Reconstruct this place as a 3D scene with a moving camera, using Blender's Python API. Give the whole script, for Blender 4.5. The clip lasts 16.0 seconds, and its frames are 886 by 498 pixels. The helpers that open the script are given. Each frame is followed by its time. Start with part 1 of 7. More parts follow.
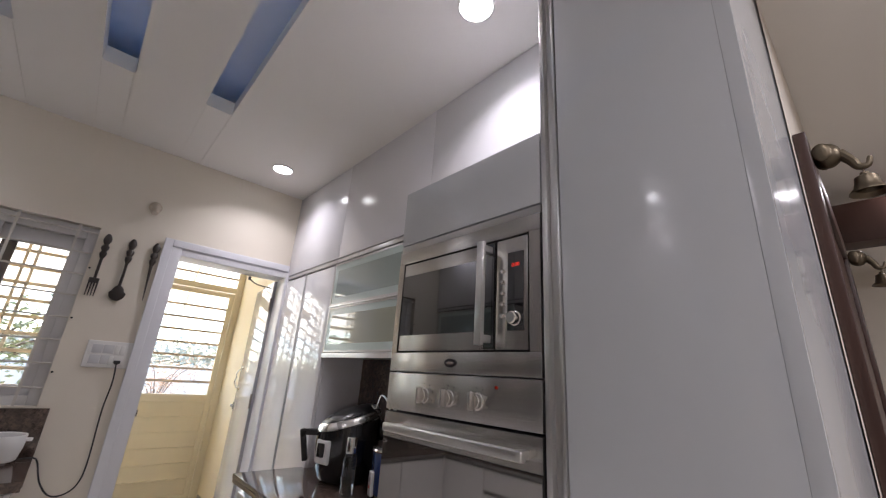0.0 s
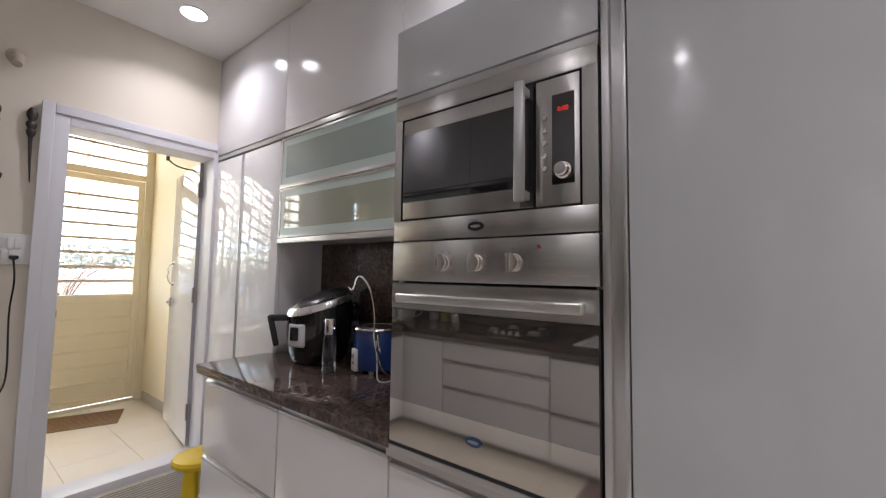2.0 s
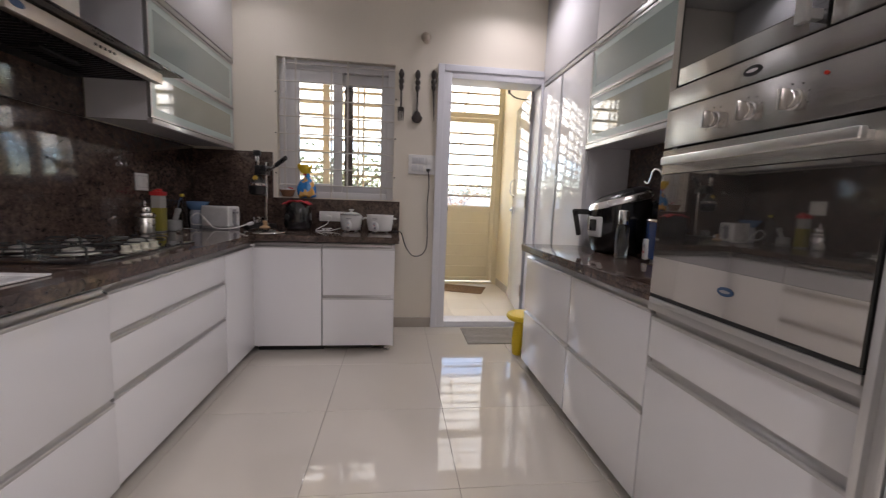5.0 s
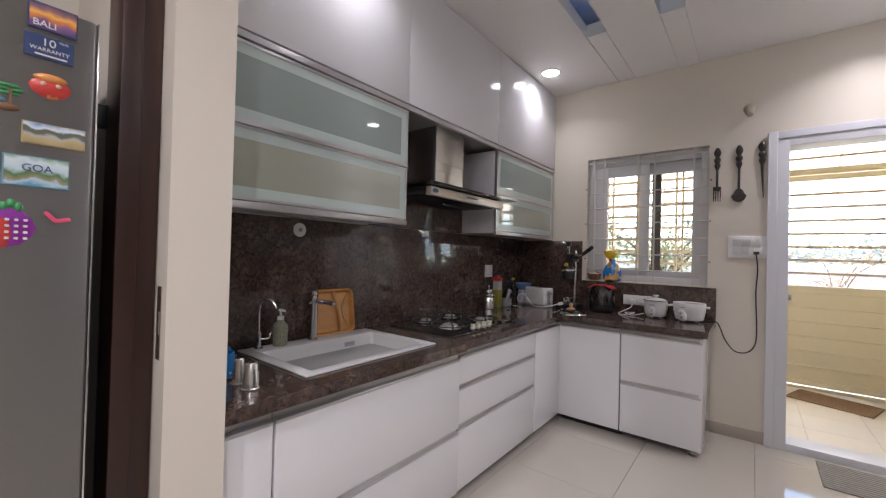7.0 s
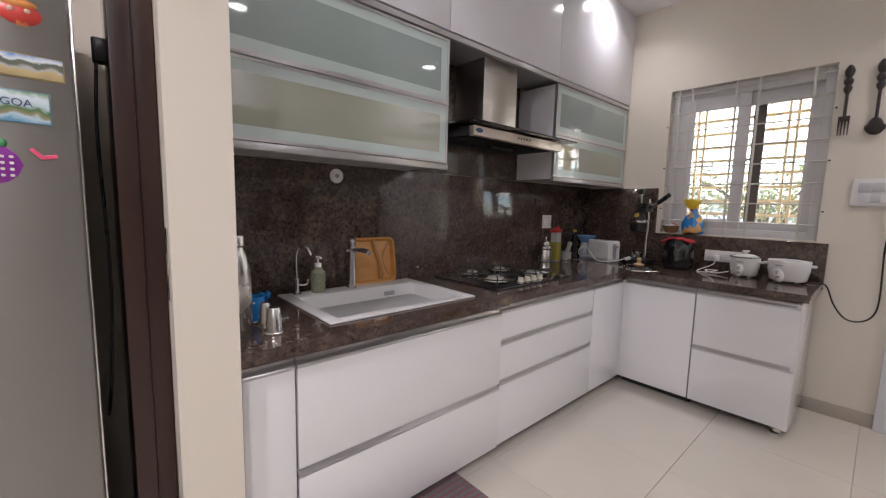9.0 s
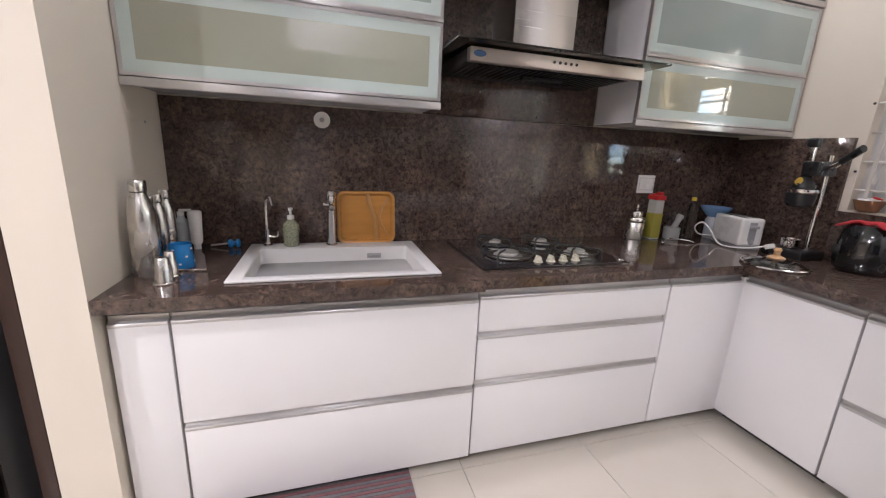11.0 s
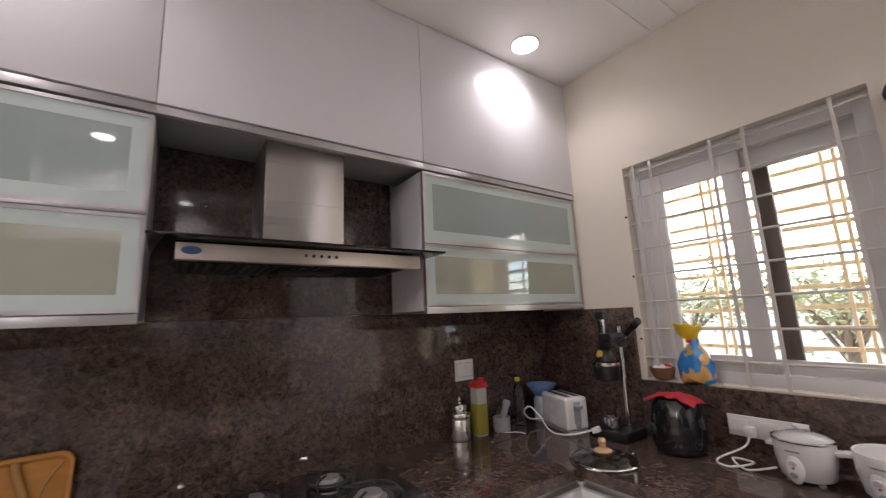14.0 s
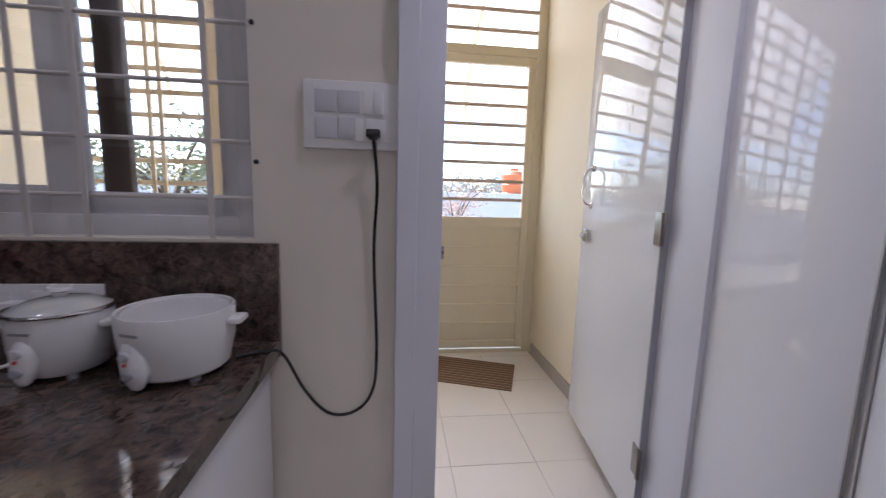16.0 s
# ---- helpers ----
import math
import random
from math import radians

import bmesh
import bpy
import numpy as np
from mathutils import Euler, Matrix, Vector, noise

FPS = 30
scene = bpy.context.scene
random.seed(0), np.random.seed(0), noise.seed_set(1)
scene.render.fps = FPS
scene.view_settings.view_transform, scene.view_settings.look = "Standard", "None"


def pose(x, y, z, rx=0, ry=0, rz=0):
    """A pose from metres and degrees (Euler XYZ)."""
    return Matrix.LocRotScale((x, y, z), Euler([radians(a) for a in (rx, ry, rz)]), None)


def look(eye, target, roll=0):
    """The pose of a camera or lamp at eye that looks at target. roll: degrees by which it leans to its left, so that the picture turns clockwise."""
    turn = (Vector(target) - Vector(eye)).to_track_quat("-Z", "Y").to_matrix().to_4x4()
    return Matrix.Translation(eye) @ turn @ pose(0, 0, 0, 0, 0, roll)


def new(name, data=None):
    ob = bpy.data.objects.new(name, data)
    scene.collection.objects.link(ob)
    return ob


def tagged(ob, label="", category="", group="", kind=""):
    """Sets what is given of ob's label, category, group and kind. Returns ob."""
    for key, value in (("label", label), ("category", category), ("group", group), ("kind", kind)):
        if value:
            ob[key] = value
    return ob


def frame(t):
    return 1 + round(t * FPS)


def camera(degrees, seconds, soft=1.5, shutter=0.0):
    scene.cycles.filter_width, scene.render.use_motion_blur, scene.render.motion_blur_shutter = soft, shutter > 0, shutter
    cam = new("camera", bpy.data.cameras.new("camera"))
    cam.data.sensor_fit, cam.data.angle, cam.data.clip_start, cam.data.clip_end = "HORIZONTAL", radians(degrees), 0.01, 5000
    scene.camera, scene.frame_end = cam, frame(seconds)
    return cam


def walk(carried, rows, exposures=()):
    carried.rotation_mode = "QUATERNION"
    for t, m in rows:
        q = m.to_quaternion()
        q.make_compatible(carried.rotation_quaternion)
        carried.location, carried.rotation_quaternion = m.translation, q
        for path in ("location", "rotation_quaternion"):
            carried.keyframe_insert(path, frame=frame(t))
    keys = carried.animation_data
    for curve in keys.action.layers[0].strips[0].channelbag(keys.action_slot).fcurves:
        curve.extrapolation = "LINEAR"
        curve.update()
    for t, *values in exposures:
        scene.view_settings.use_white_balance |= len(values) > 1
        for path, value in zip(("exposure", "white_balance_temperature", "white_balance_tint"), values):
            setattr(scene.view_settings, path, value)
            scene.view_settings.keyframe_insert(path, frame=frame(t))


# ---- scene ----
cam = camera(96.9, 16.0, soft=1.2, shutter=0.15)
PATH = [
    (0, (1.403, 0.953, 1.402), (2.658, 2.378, 2.032), 3.8),
    (0.5, (1.362, 1.074, 1.407), (2.769, 2.363, 2.005), 2.4),
    (1, (1.335, 1.162, 1.397), (2.845, 2.38, 1.884), 1.1),
    (1.5, (1.342, 1.226, 1.362), (2.909, 2.429, 1.674), 0.6),
    (2, (1.356, 1.258, 1.324), (2.944, 2.467, 1.451), 0.9),
    (2.5, (1.36, 1.258, 1.288), (2.947, 2.475, 1.251), 1.3),
    (3, (1.353, 1.243, 1.255), (2.912, 2.483, 1.082), 1.4),
    (3.5, (1.356, 1.213, 1.225), (2.82, 2.547, 0.948), 1.5),
    (4, (1.368, 1.118, 1.199), (2.601, 2.659, 0.877), 1.6),
    (4.5, (1.387, 1.007, 1.165), (2.211, 2.805, 0.869), 1.9),
    (5, (1.368, 0.911, 1.109), (1.609, 2.883, 0.873), 2.1),
    (7.5, (1.678, 0.618, 1.36), (0.329, 2.092, 1.452), 1.0),
    (8, (1.703, 0.62, 1.375), (0.318, 2.058, 1.497), 0.7),
    (8.5, (1.674, 0.696, 1.346), (0.256, 2.106, 1.314), 1.0),
    (9, (1.627, 0.845, 1.285), (0.141, 2.165, 1.062), 1.4),
    (11.5, (1.748, 1.934, 1.31), (-0.167, 2.354, 0.915), 1.6),
    (12, (1.77, 2.021, 1.344), (-0.183, 2.4, 1.14), 0.4),
    (12.5, (1.737, 2.078, 1.365), (-0.212, 2.526, 1.346), -0.4),
    (13, (1.628, 2.171, 1.392), (-0.264, 2.798, 1.562), -1.2),
    (13.5, (1.539, 2.231, 1.443), (-0.258, 3.051, 1.759), -2.0),
    (14, (1.512, 2.309, 1.448), (-0.102, 3.439, 1.794), -2.5),
    (14.5, (1.493, 2.507, 1.404), (0.192, 4.014, 1.595), -1.8),
    (15, (1.52, 2.741, 1.331), (0.686, 4.558, 1.285), -1.1),
    (15.5, (1.548, 2.996, 1.253), (1.3, 4.964, 1.0), 0.3),
    (16, (1.686, 3.28, 1.233), (1.929, 5.246, 0.959), 1.6),
]
STOPS = 3.15
EXPOSURE = [
    (0, -0.12, 6400.0, 10.0), (1, -0.07, 6400.0, 9.0), (2, 0.05, 6450.0, 9.0), (3, 0.30, 6550.0, 10.0), (4, 0.22, 6550.0, 10.0), (4.5, -0.05, 6600.0, 11.0), (5, -0.15, 6550.0, 11.0),
    (7.5, 0.15, 6350.0, 10.0), (8, 0.06, 6350.0, 10.0), (9, 0.30, 6500.0, 10.0), (11.5, 0.95, 6450.0, 10.0), (12, 0.76, 6500.0, 12.0), (13, 0.66, 6450.0, 13.0), (14, 0.38, 6800.0, 13.0), (14.5, 0.33, 7200.0, 12.0),
    (15, 0.12, 6500.0, 16.0), (15.5, -0.28, 5900.0, 16.0), (16, -0.50, 5750.0, 17.0),
]
walk(cam, [(t, look(eye, target, roll)) for t, eye, target, roll in PATH], [(t, STOPS + s, k, tint) for t, s, k, tint in EXPOSURE])

# ---- light ----
world = bpy.data.worlds.new("world")
scene.world = world
world.use_nodes = True
wn = world.node_tree.nodes
sky = wn.new("ShaderNodeTexSky")
sky.sky_type, sky.sun_disc = "NISHITA", False
sky.sun_elevation, sky.sun_rotation = radians(55), radians(322)
wn["Background"].inputs[1].default_value = 0.10
world.node_tree.links.new(sky.outputs[0], wn["Background"].inputs[0])
sun = new("sun", bpy.data.lights.new("sun", "SUN"))
sun.data.energy, sun.data.angle, sun.data.color = 3.0, radians(0.6), (1.0, 0.93, 0.82)
sun.matrix_world = look((-3.5, 10.0, 8.2), (0.4, 5.0, 0.0))

CEIL = 2.883
DOWNLIGHTS = [(2.25, 3.87), (2.27, 1.83), (0.235, 3.80), (0.235, 1.80)]
# The last position is an added, unseen fill that brightens the fridge corner.
HALL_AND_FILL_LIGHTS = [(2.42, 0.56), (5.05, 0.60), (2.95, -0.55), (1.30, -0.35)]


def lamp(x, y, watts, radius, color, spread):
    ob = new("downlight_lamp", bpy.data.lights.new("downlight_lamp", "AREA"))
    ob.data.shape, ob.data.size, ob.data.energy, ob.data.color = "DISK", radius * 2, watts, color
    ob.data.spread = radians(spread)
    ob.matrix_world = look((x, y, CEIL - 0.012), (x, y, 0))


for dx, dy in DOWNLIGHTS:
    lamp(dx, dy, 0.66 if dx > 1 else 0.27, 0.065, (0.99, 0.93, 1.0), 130)
for (dx, dy), watts in zip(HALL_AND_FILL_LIGHTS, (0.45, 0.35, 4.8, 2.9)):
    lamp(dx, dy, watts, 0.065, (0.99, 0.94, 1.0), 175)

# ---- materials ----
def shader(name):
    m = bpy.data.materials.new(name)
    m.use_nodes = True
    return m, m.node_tree.nodes, m.node_tree.links, m.node_tree.nodes["Principled BSDF"]


def mat(name, color, rough=0.5, metal=0.0, vary=0.06, scale=6.0, bump=0.0, bscale=90.0, coat=0.0, stretch=(1, 1, 1), rvary=0.08, spec=0.5):
    """Plain surface with two scales of variation in colour and gloss and a fine relief."""
    m, n, l, b = shader(name)
    b.inputs["Metallic"].default_value = metal
    b.inputs["Specular IOR Level"].default_value = spec
    b.inputs["Coat Weight"].default_value = coat
    b.inputs["Coat Roughness"].default_value = 0.04
    tc = n.new("ShaderNodeTexCoord")
    mp = n.new("ShaderNodeMapping")
    mp.inputs["Scale"].default_value = stretch
    l.new(tc.outputs["Object"], mp.inputs["Vector"])
    big = n.new("ShaderNodeTexNoise")
    big.inputs["Scale"].default_value, big.inputs["Detail"].default_value = scale, 5
    l.new(mp.outputs[0], big.inputs["Vector"])
    fine = n.new("ShaderNodeTexNoise")
    fine.inputs["Scale"].default_value, fine.inputs["Detail"].default_value = bscale, 3
    l.new(mp.outputs[0], fine.inputs["Vector"])
    ramp = n.new("ShaderNodeMix")
    ramp.data_type = "RGBA"
    ramp.inputs["A"].default_value = (*[c * (1 - vary) for c in color], 1)
    ramp.inputs["B"].default_value = (*[min(1, c * (1 + vary)) for c in color], 1)
    l.new(big.outputs["Fac"], ramp.inputs["Factor"])
    l.new(ramp.outputs["Result"], b.inputs["Base Color"])
    mr = n.new("ShaderNodeMapRange")
    mr.inputs["To Min"].default_value, mr.inputs["To Max"].default_value = max(0.02, rough * (1 - rvary * 2)), min(1, rough * (1 + rvary * 2))
    l.new(big.outputs["Fac"], mr.inputs["Value"])
    l.new(mr.outputs[0], b.inputs["Roughness"])
    if bump:
        bp = n.new("ShaderNodeBump")
        bp.inputs["Strength"].default_value, bp.inputs["Distance"].default_value = bump, 0.002
        l.new(fine.outputs["Fac"], bp.inputs["Height"])
        l.new(bp.outputs[0], b.inputs["Normal"])
    return m


def granite(name):
    """Polished brown stone: dark ground, brown clouds, ragged flecks and a few pale grains."""
    m, n, l, b = shader(name)
    b.inputs["Specular IOR Level"].default_value = 0.6
    tc = n.new("ShaderNodeTexCoord")

    def noise_at(scale, detail, rough, distort=0.0):
        t = n.new("ShaderNodeTexNoise")
        t.inputs["Scale"].default_value, t.inputs["Detail"].default_value = scale, detail
        t.inputs["Roughness"].default_value, t.inputs["Distortion"].default_value = rough, distort
        l.new(tc.outputs["Object"], t.inputs["Vector"])
        return t.outputs["Fac"]

    def ramp(source, stops):
        r = n.new("ShaderNodeValToRGB")
        e = r.color_ramp.elements
        e[0].position, e[0].color = stops[0][0], (*stops[0][1], 1)
        e[1].position, e[1].color = stops[-1][0], (*stops[-1][1], 1)
        for at, col in stops[1:-1]:
            e.new(at).color = (*col, 1)
        l.new(source, r.inputs["Fac"])
        return r.outputs[0]

    def mix(kind, fac, a, c):
        q = n.new("ShaderNodeMix")
        q.data_type, q.blend_type = "RGBA", kind
        if isinstance(fac, float):
            q.inputs["Factor"].default_value = fac
        else:
            l.new(fac, q.inputs["Factor"])
        l.new(a, q.inputs["A"])
        l.new(c, q.inputs["B"])
        return q.outputs["Result"]

    clouds = ramp(noise_at(9.0, 6, 0.62, 0.6), [(0.30, (0.060, 0.041, 0.034)), (0.50, (0.092, 0.064, 0.053)), (0.70, (0.140, 0.099, 0.081))])
    flecks = ramp(noise_at(46.0, 5, 0.72, 0.8), [(0.36, (0.14, 0.13, 0.13)), (0.49, (0.80, 0.79, 0.78)), (0.66, (1.60, 1.52, 1.45))])
    col = mix("MULTIPLY", 0.85, clouds, flecks)
    grains = ramp(noise_at(110.0, 2, 0.5), [(0.66, (0.0, 0.0, 0.0)), (0.74, (0.10, 0.085, 0.072))])
    col = mix("ADD", 0.6, col, grains)
    l.new(col, b.inputs["Base Color"])
    rr = n.new("ShaderNodeMapRange")
    rr.inputs["To Min"].default_value, rr.inputs["To Max"].default_value = 0.035, 0.11
    l.new(noise_at(14.0, 4, 0.6), rr.inputs["Value"])
    l.new(rr.outputs[0], b.inputs["Roughness"])
    return m


def tile(name, color, rough):
    m = mat(name, color, rough, vary=0.05, scale=3.0, rvary=0.25)
    n, l = m.node_tree.nodes, m.node_tree.links
    b = n["Principled BSDF"]
    old = b.inputs["Base Color"].links[0].from_socket
    oi = n.new("ShaderNodeObjectInfo")
    h = n.new("ShaderNodeHueSaturation")
    mr = n.new("ShaderNodeMapRange")
    mr.inputs["To Min"].default_value, mr.inputs["To Max"].default_value = 0.965, 1.03
    l.new(oi.outputs["Random"], mr.inputs["Value"])
    l.new(mr.outputs[0], h.inputs["Value"])
    l.new(old, h.inputs["Color"])
    l.new(h.outputs[0], b.inputs["Base Color"])
    return m


def emit(name, color, strength):
    m, n, l, b = shader(name)
    b.inputs["Base Color"].default_value = (*color, 1)
    b.inputs["Emission Color"].default_value = (*color, 1)
    b.inputs["Emission Strength"].default_value = strength
    return m


def glass(name, color, rough=0.0, ior=1.45):
    m, n, l, b = shader(name)
    b.inputs["Base Color"].default_value = (*color, 1)
    b.inputs["Transmission Weight"].default_value = 1.0
    b.inputs["Roughness"].default_value = rough
    b.inputs["IOR"].default_value = ior
    return m


def brushed(name, color, rough, axis, metal=1.0):
    """Brushed metal: fine streaks along one axis, with the sheen drawn out across them."""
    k = [520, 520, 520]
    k[axis] = 2.5
    m = mat(name, color, rough, metal=metal, vary=0.05, scale=1.0, stretch=tuple(k), rvary=0.10)
    n, l = m.node_tree.nodes, m.node_tree.links
    b = n["Principled BSDF"]
    b.inputs["Anisotropic"].default_value = 0.9
    across = n.new("ShaderNodeCombineXYZ")
    across.inputs["Y" if axis == 2 else "Z"].default_value = 1.0
    l.new(across.outputs[0], b.inputs["Tangent"])
    return m


WALL = mat("cream_paint", (0.73, 0.67, 0.575), 0.55, vary=0.025, scale=2.0, bump=0.08, bscale=60)
WALL_HALL = mat("hall_paint", (0.72, 0.66, 0.58), 0.6, vary=0.03, scale=2.0, bump=0.08, bscale=60)
CEILM = mat("ceiling_paint", (0.84, 0.82, 0.795), 0.6, vary=0.02, scale=1.5, bump=0.05, bscale=40)
WHITE = mat("white_acrylic", (0.80, 0.79, 0.80), 0.05, vary=0.012, scale=2.0, coat=0.2, rvary=0.2)
LOFT = mat("loft_laminate", (0.77, 0.76, 0.785), 0.16, vary=0.02, scale=2.0, rvary=0.2, spec=0.4)
# White gloss as it looks in shadow: the blue-grey shade is in the colour.
SHADEDP = mat("shaded_gloss_panel", (0.56, 0.58, 0.61), 0.16, vary=0.025, scale=1.6, coat=0.3, rvary=0.25)
CARCASS = mat("carcass_board", (0.36, 0.355, 0.35), 0.5, vary=0.04)
# Near-black colour stands in for the shade in toe recesses and narrow gaps.
SHADEGAP = mat("recess_shade", (0.03, 0.03, 0.03), 0.7)
ALU = brushed("anodised_aluminium", (0.56, 0.55, 0.545), 0.36, 1, 0.75)
ALUX = brushed("aluminium_along_x", (0.56, 0.55, 0.545), 0.36, 0, 0.75)
ALUZ = brushed("aluminium_upright", (0.62, 0.62, 0.625), 0.32, 2, 0.8)
STEEL = brushed("brushed_steel", (0.60, 0.585, 0.565), 0.25, 1)
CHROME = mat("polished_steel", (0.72, 0.71, 0.70), 0.14, metal=1.0, vary=0.05, scale=8, rvary=0.3)
SATIN = mat("satin_steel", (0.70, 0.685, 0.66), 0.27, metal=1.0, vary=0.04, scale=8, rvary=0.1)
GRANITE = granite("brown_granite")
TILE = tile("cream_floor_tile", (0.575, 0.53, 0.465), 0.055)
TILE_U = tile("utility_floor_tile", (0.74, 0.68, 0.60), 0.35)
GROUT = mat("tile_joint", (0.36, 0.32, 0.27), 0.8, vary=0.15, scale=20)
FRAMEW = mat("white_door_paint", (0.70, 0.70, 0.74), 0.30, vary=0.02, scale=4)
UPVC = mat("white_window_frame", (0.64, 0.63, 0.63), 0.35, vary=0.03, scale=5)
CREAM = mat("cream_enamel", (0.78, 0.69, 0.51), 0.42, vary=0.06, scale=5, bump=0.1, bscale=30)
CREAMW = mat("cream_render", (0.80, 0.71, 0.53), 0.6, vary=0.05, scale=3, bump=0.15, bscale=50)
FROST = mat("frosted_glass_border", (0.52, 0.61, 0.585), 0.22, vary=0.02, scale=3)
PANEL_GLASS = mat("grey_green_glass", (0.30, 0.365, 0.345), 0.035, vary=0.05, scale=2, coat=1.0, spec=0.7)
PANEL_GLASS2 = mat("olive_green_glass", (0.36, 0.375, 0.30), 0.035, vary=0.07, scale=2, coat=1.0, spec=0.7)
BLACKG = mat("black_glass", (0.012, 0.012, 0.014), 0.012, vary=0.1, coat=1.0, spec=0.8)
BLACKP = mat("black_plastic", (0.018, 0.018, 0.019), 0.28, vary=0.15, scale=10)
BLACKM = mat("black_matte", (0.02, 0.02, 0.02), 0.55, vary=0.15, scale=20, bump=0.1)
GREYPL = mat("grey_plastic", (0.32, 0.32, 0.33), 0.4, vary=0.05)
WPLAST = mat("white_plastic", (0.76, 0.75, 0.73), 0.28, vary=0.02, scale=8)
WGREY = mat("pale_grey_plastic", (0.58, 0.58, 0.59), 0.4, vary=0.03)
SINKW = mat("white_composite", (0.68, 0.67, 0.66), 0.25, vary=0.02, scale=12)
LED = emit("led_disc", (0.97, 0.98, 1.0), 1.6)
BLUELED = emit("blue_led_strip", (0.10, 0.36, 1.0), 0.07)
DARKWOOD = mat("dark_wood", (0.042, 0.018, 0.013), 0.35, vary=0.35, scale=3, stretch=(8, 8, 0.8), bump=0.1, bscale=40)
BROWNSASH = mat("brown_sash", (0.09, 0.065, 0.05), 0.45, vary=0.1)
CARVED = mat("carved_dark_wood", (0.035, 0.026, 0.022), 0.4, vary=0.3, scale=30, bump=0.2)
PANE = glass("clear_pane", (1, 1, 1), 0.0, 1.45)

# ---- helpers ----
BASE = {}


def bx(bm, x0, x1, y0, y1, z0, z1, bev=0.0, seg=2, m=None):
    r = bmesh.ops.create_cube(bm, size=1.0)
    vs = r["verts"]
    bmesh.ops.scale(bm, vec=(x1 - x0, y1 - y0, z1 - z0), verts=vs)
    bmesh.ops.translate(bm, vec=((x0 + x1) / 2, (y0 + y1) / 2, (z0 + z1) / 2), verts=vs)
    if bev:
        es = list({e for v in vs for e in v.link_edges})
        out = bmesh.ops.bevel(bm, geom=es, offset=bev, segments=seg, affect="EDGES", profile=0.6)
        vs = list({v for f in out["faces"] for v in f.verts} | {v for v in vs if v.is_valid})
    if m is not None:
        bmesh.ops.transform(bm, matrix=m, verts=vs)
    return bm


def box(*a, **k):
    return bx(bmesh.new(), *a, **k)


def lathe(bm, prof, x=0, y=0, z=0, seg=24, m=None, sx=1.0, sy=1.0):
    """A turned body from (radius, height) pairs."""
    rings = []
    for r, h in prof:
        rings.append([bm.verts.new((x + sx * r * math.cos(2 * math.pi * i / seg), y + sy * r * math.sin(2 * math.pi * i / seg), z + h)) for i in range(seg)])
    for a, b in zip(rings, rings[1:]):
        for i in range(seg):
            bm.faces.new((a[i], a[(i + 1) % seg], b[(i + 1) % seg], b[i]))
    for ring, flip in ((rings[0], True), (rings[-1], False)):
        bm.faces.new(ring[::-1] if flip else ring)
    if m is not None:
        bmesh.ops.transform(bm, matrix=m, verts=[v for ring in rings for v in ring])
    return bm


def smooth_line(pts, n=6):
    pts = [Vector(p) for p in pts]
    out = []
    for i in range(len(pts) - 1):
        p0, p1, p2, p3 = pts[max(i - 1, 0)], pts[i], pts[i + 1], pts[min(i + 2, len(pts) - 1)]
        for k in range(n):
            t = k / n
            out.append(0.5 * ((2 * p1) + (p2 - p0) * t + (2 * p0 - 5 * p1 + 4 * p2 - p3) * t * t + (3 * p1 - p0 - 3 * p2 + p3) * t ** 3))
    return out + [pts[-1]]


def tube(bm, pts, r, seg=8, n=6, rs=None):
    line = smooth_line(pts, n) if n > 1 else [Vector(p) for p in pts]
    rings, up = [], None
    for i, p in enumerate(line):
        d = (line[min(i + 1, len(line) - 1)] - line[max(i - 1, 0)]).normalized()
        if up is None:
            up = d.orthogonal().normalized()
        up = (up - d * up.dot(d)).normalized()
        side = d.cross(up)
        rr = r if rs is None else rs[0] + (rs[1] - rs[0]) * i / (len(line) - 1)
        rings.append([bm.verts.new(p + rr * (math.cos(2 * math.pi * k / seg) * up + math.sin(2 * math.pi * k / seg) * side)) for k in range(seg)])
    for a, b in zip(rings, rings[1:]):
        for k in range(seg):
            bm.faces.new((a[k], a[(k + 1) % seg], b[(k + 1) % seg], b[k]))
    bm.faces.new(rings[0][::-1])
    bm.faces.new(rings[-1])
    return bm


def to_mesh(name, bm, material, origin=(0, 0, 0), sharp=35):
    bmesh.ops.translate(bm, vec=-Vector(origin), verts=bm.verts)
    bmesh.ops.recalc_face_normals(bm, faces=bm.faces)
    me = bpy.data.meshes.new(name)
    bm.to_mesh(me)
    bm.free()
    me.materials.append(material)
    me.polygons.foreach_set("use_smooth", [True] * len(me.polygons))
    me.set_sharp_from_angle(angle=radians(sharp))
    return me


def solid(name, bm, material, label="", category="", kind="", group="", at=(0, 0, 0)):
    """A top-level thing or piece of the setting made of one mesh."""
    ob = new(name, to_mesh(name, bm, material, at))
    ob.location = at
    BASE[ob] = Vector(at)
    return tagged(ob, label, category, group, kind)


def thing(name, at, label, category, group="", kind=""):
    ob = new(name)
    ob.empty_display_size = 0.05
    ob.location = at
    BASE[ob] = Vector(at)
    return tagged(ob, label, category, group, kind)


def part(name, bm, material, parent, label=""):
    """One mesh under a thing or a part, given in world places."""
    ob = new(name, to_mesh(name, bm, material, BASE[parent]))
    ob.parent = parent
    BASE[ob] = BASE[parent]
    return tagged(ob, label)


def structure(name, bm, material, label, category):
    return solid(name, bm, material, label, category, "structure")

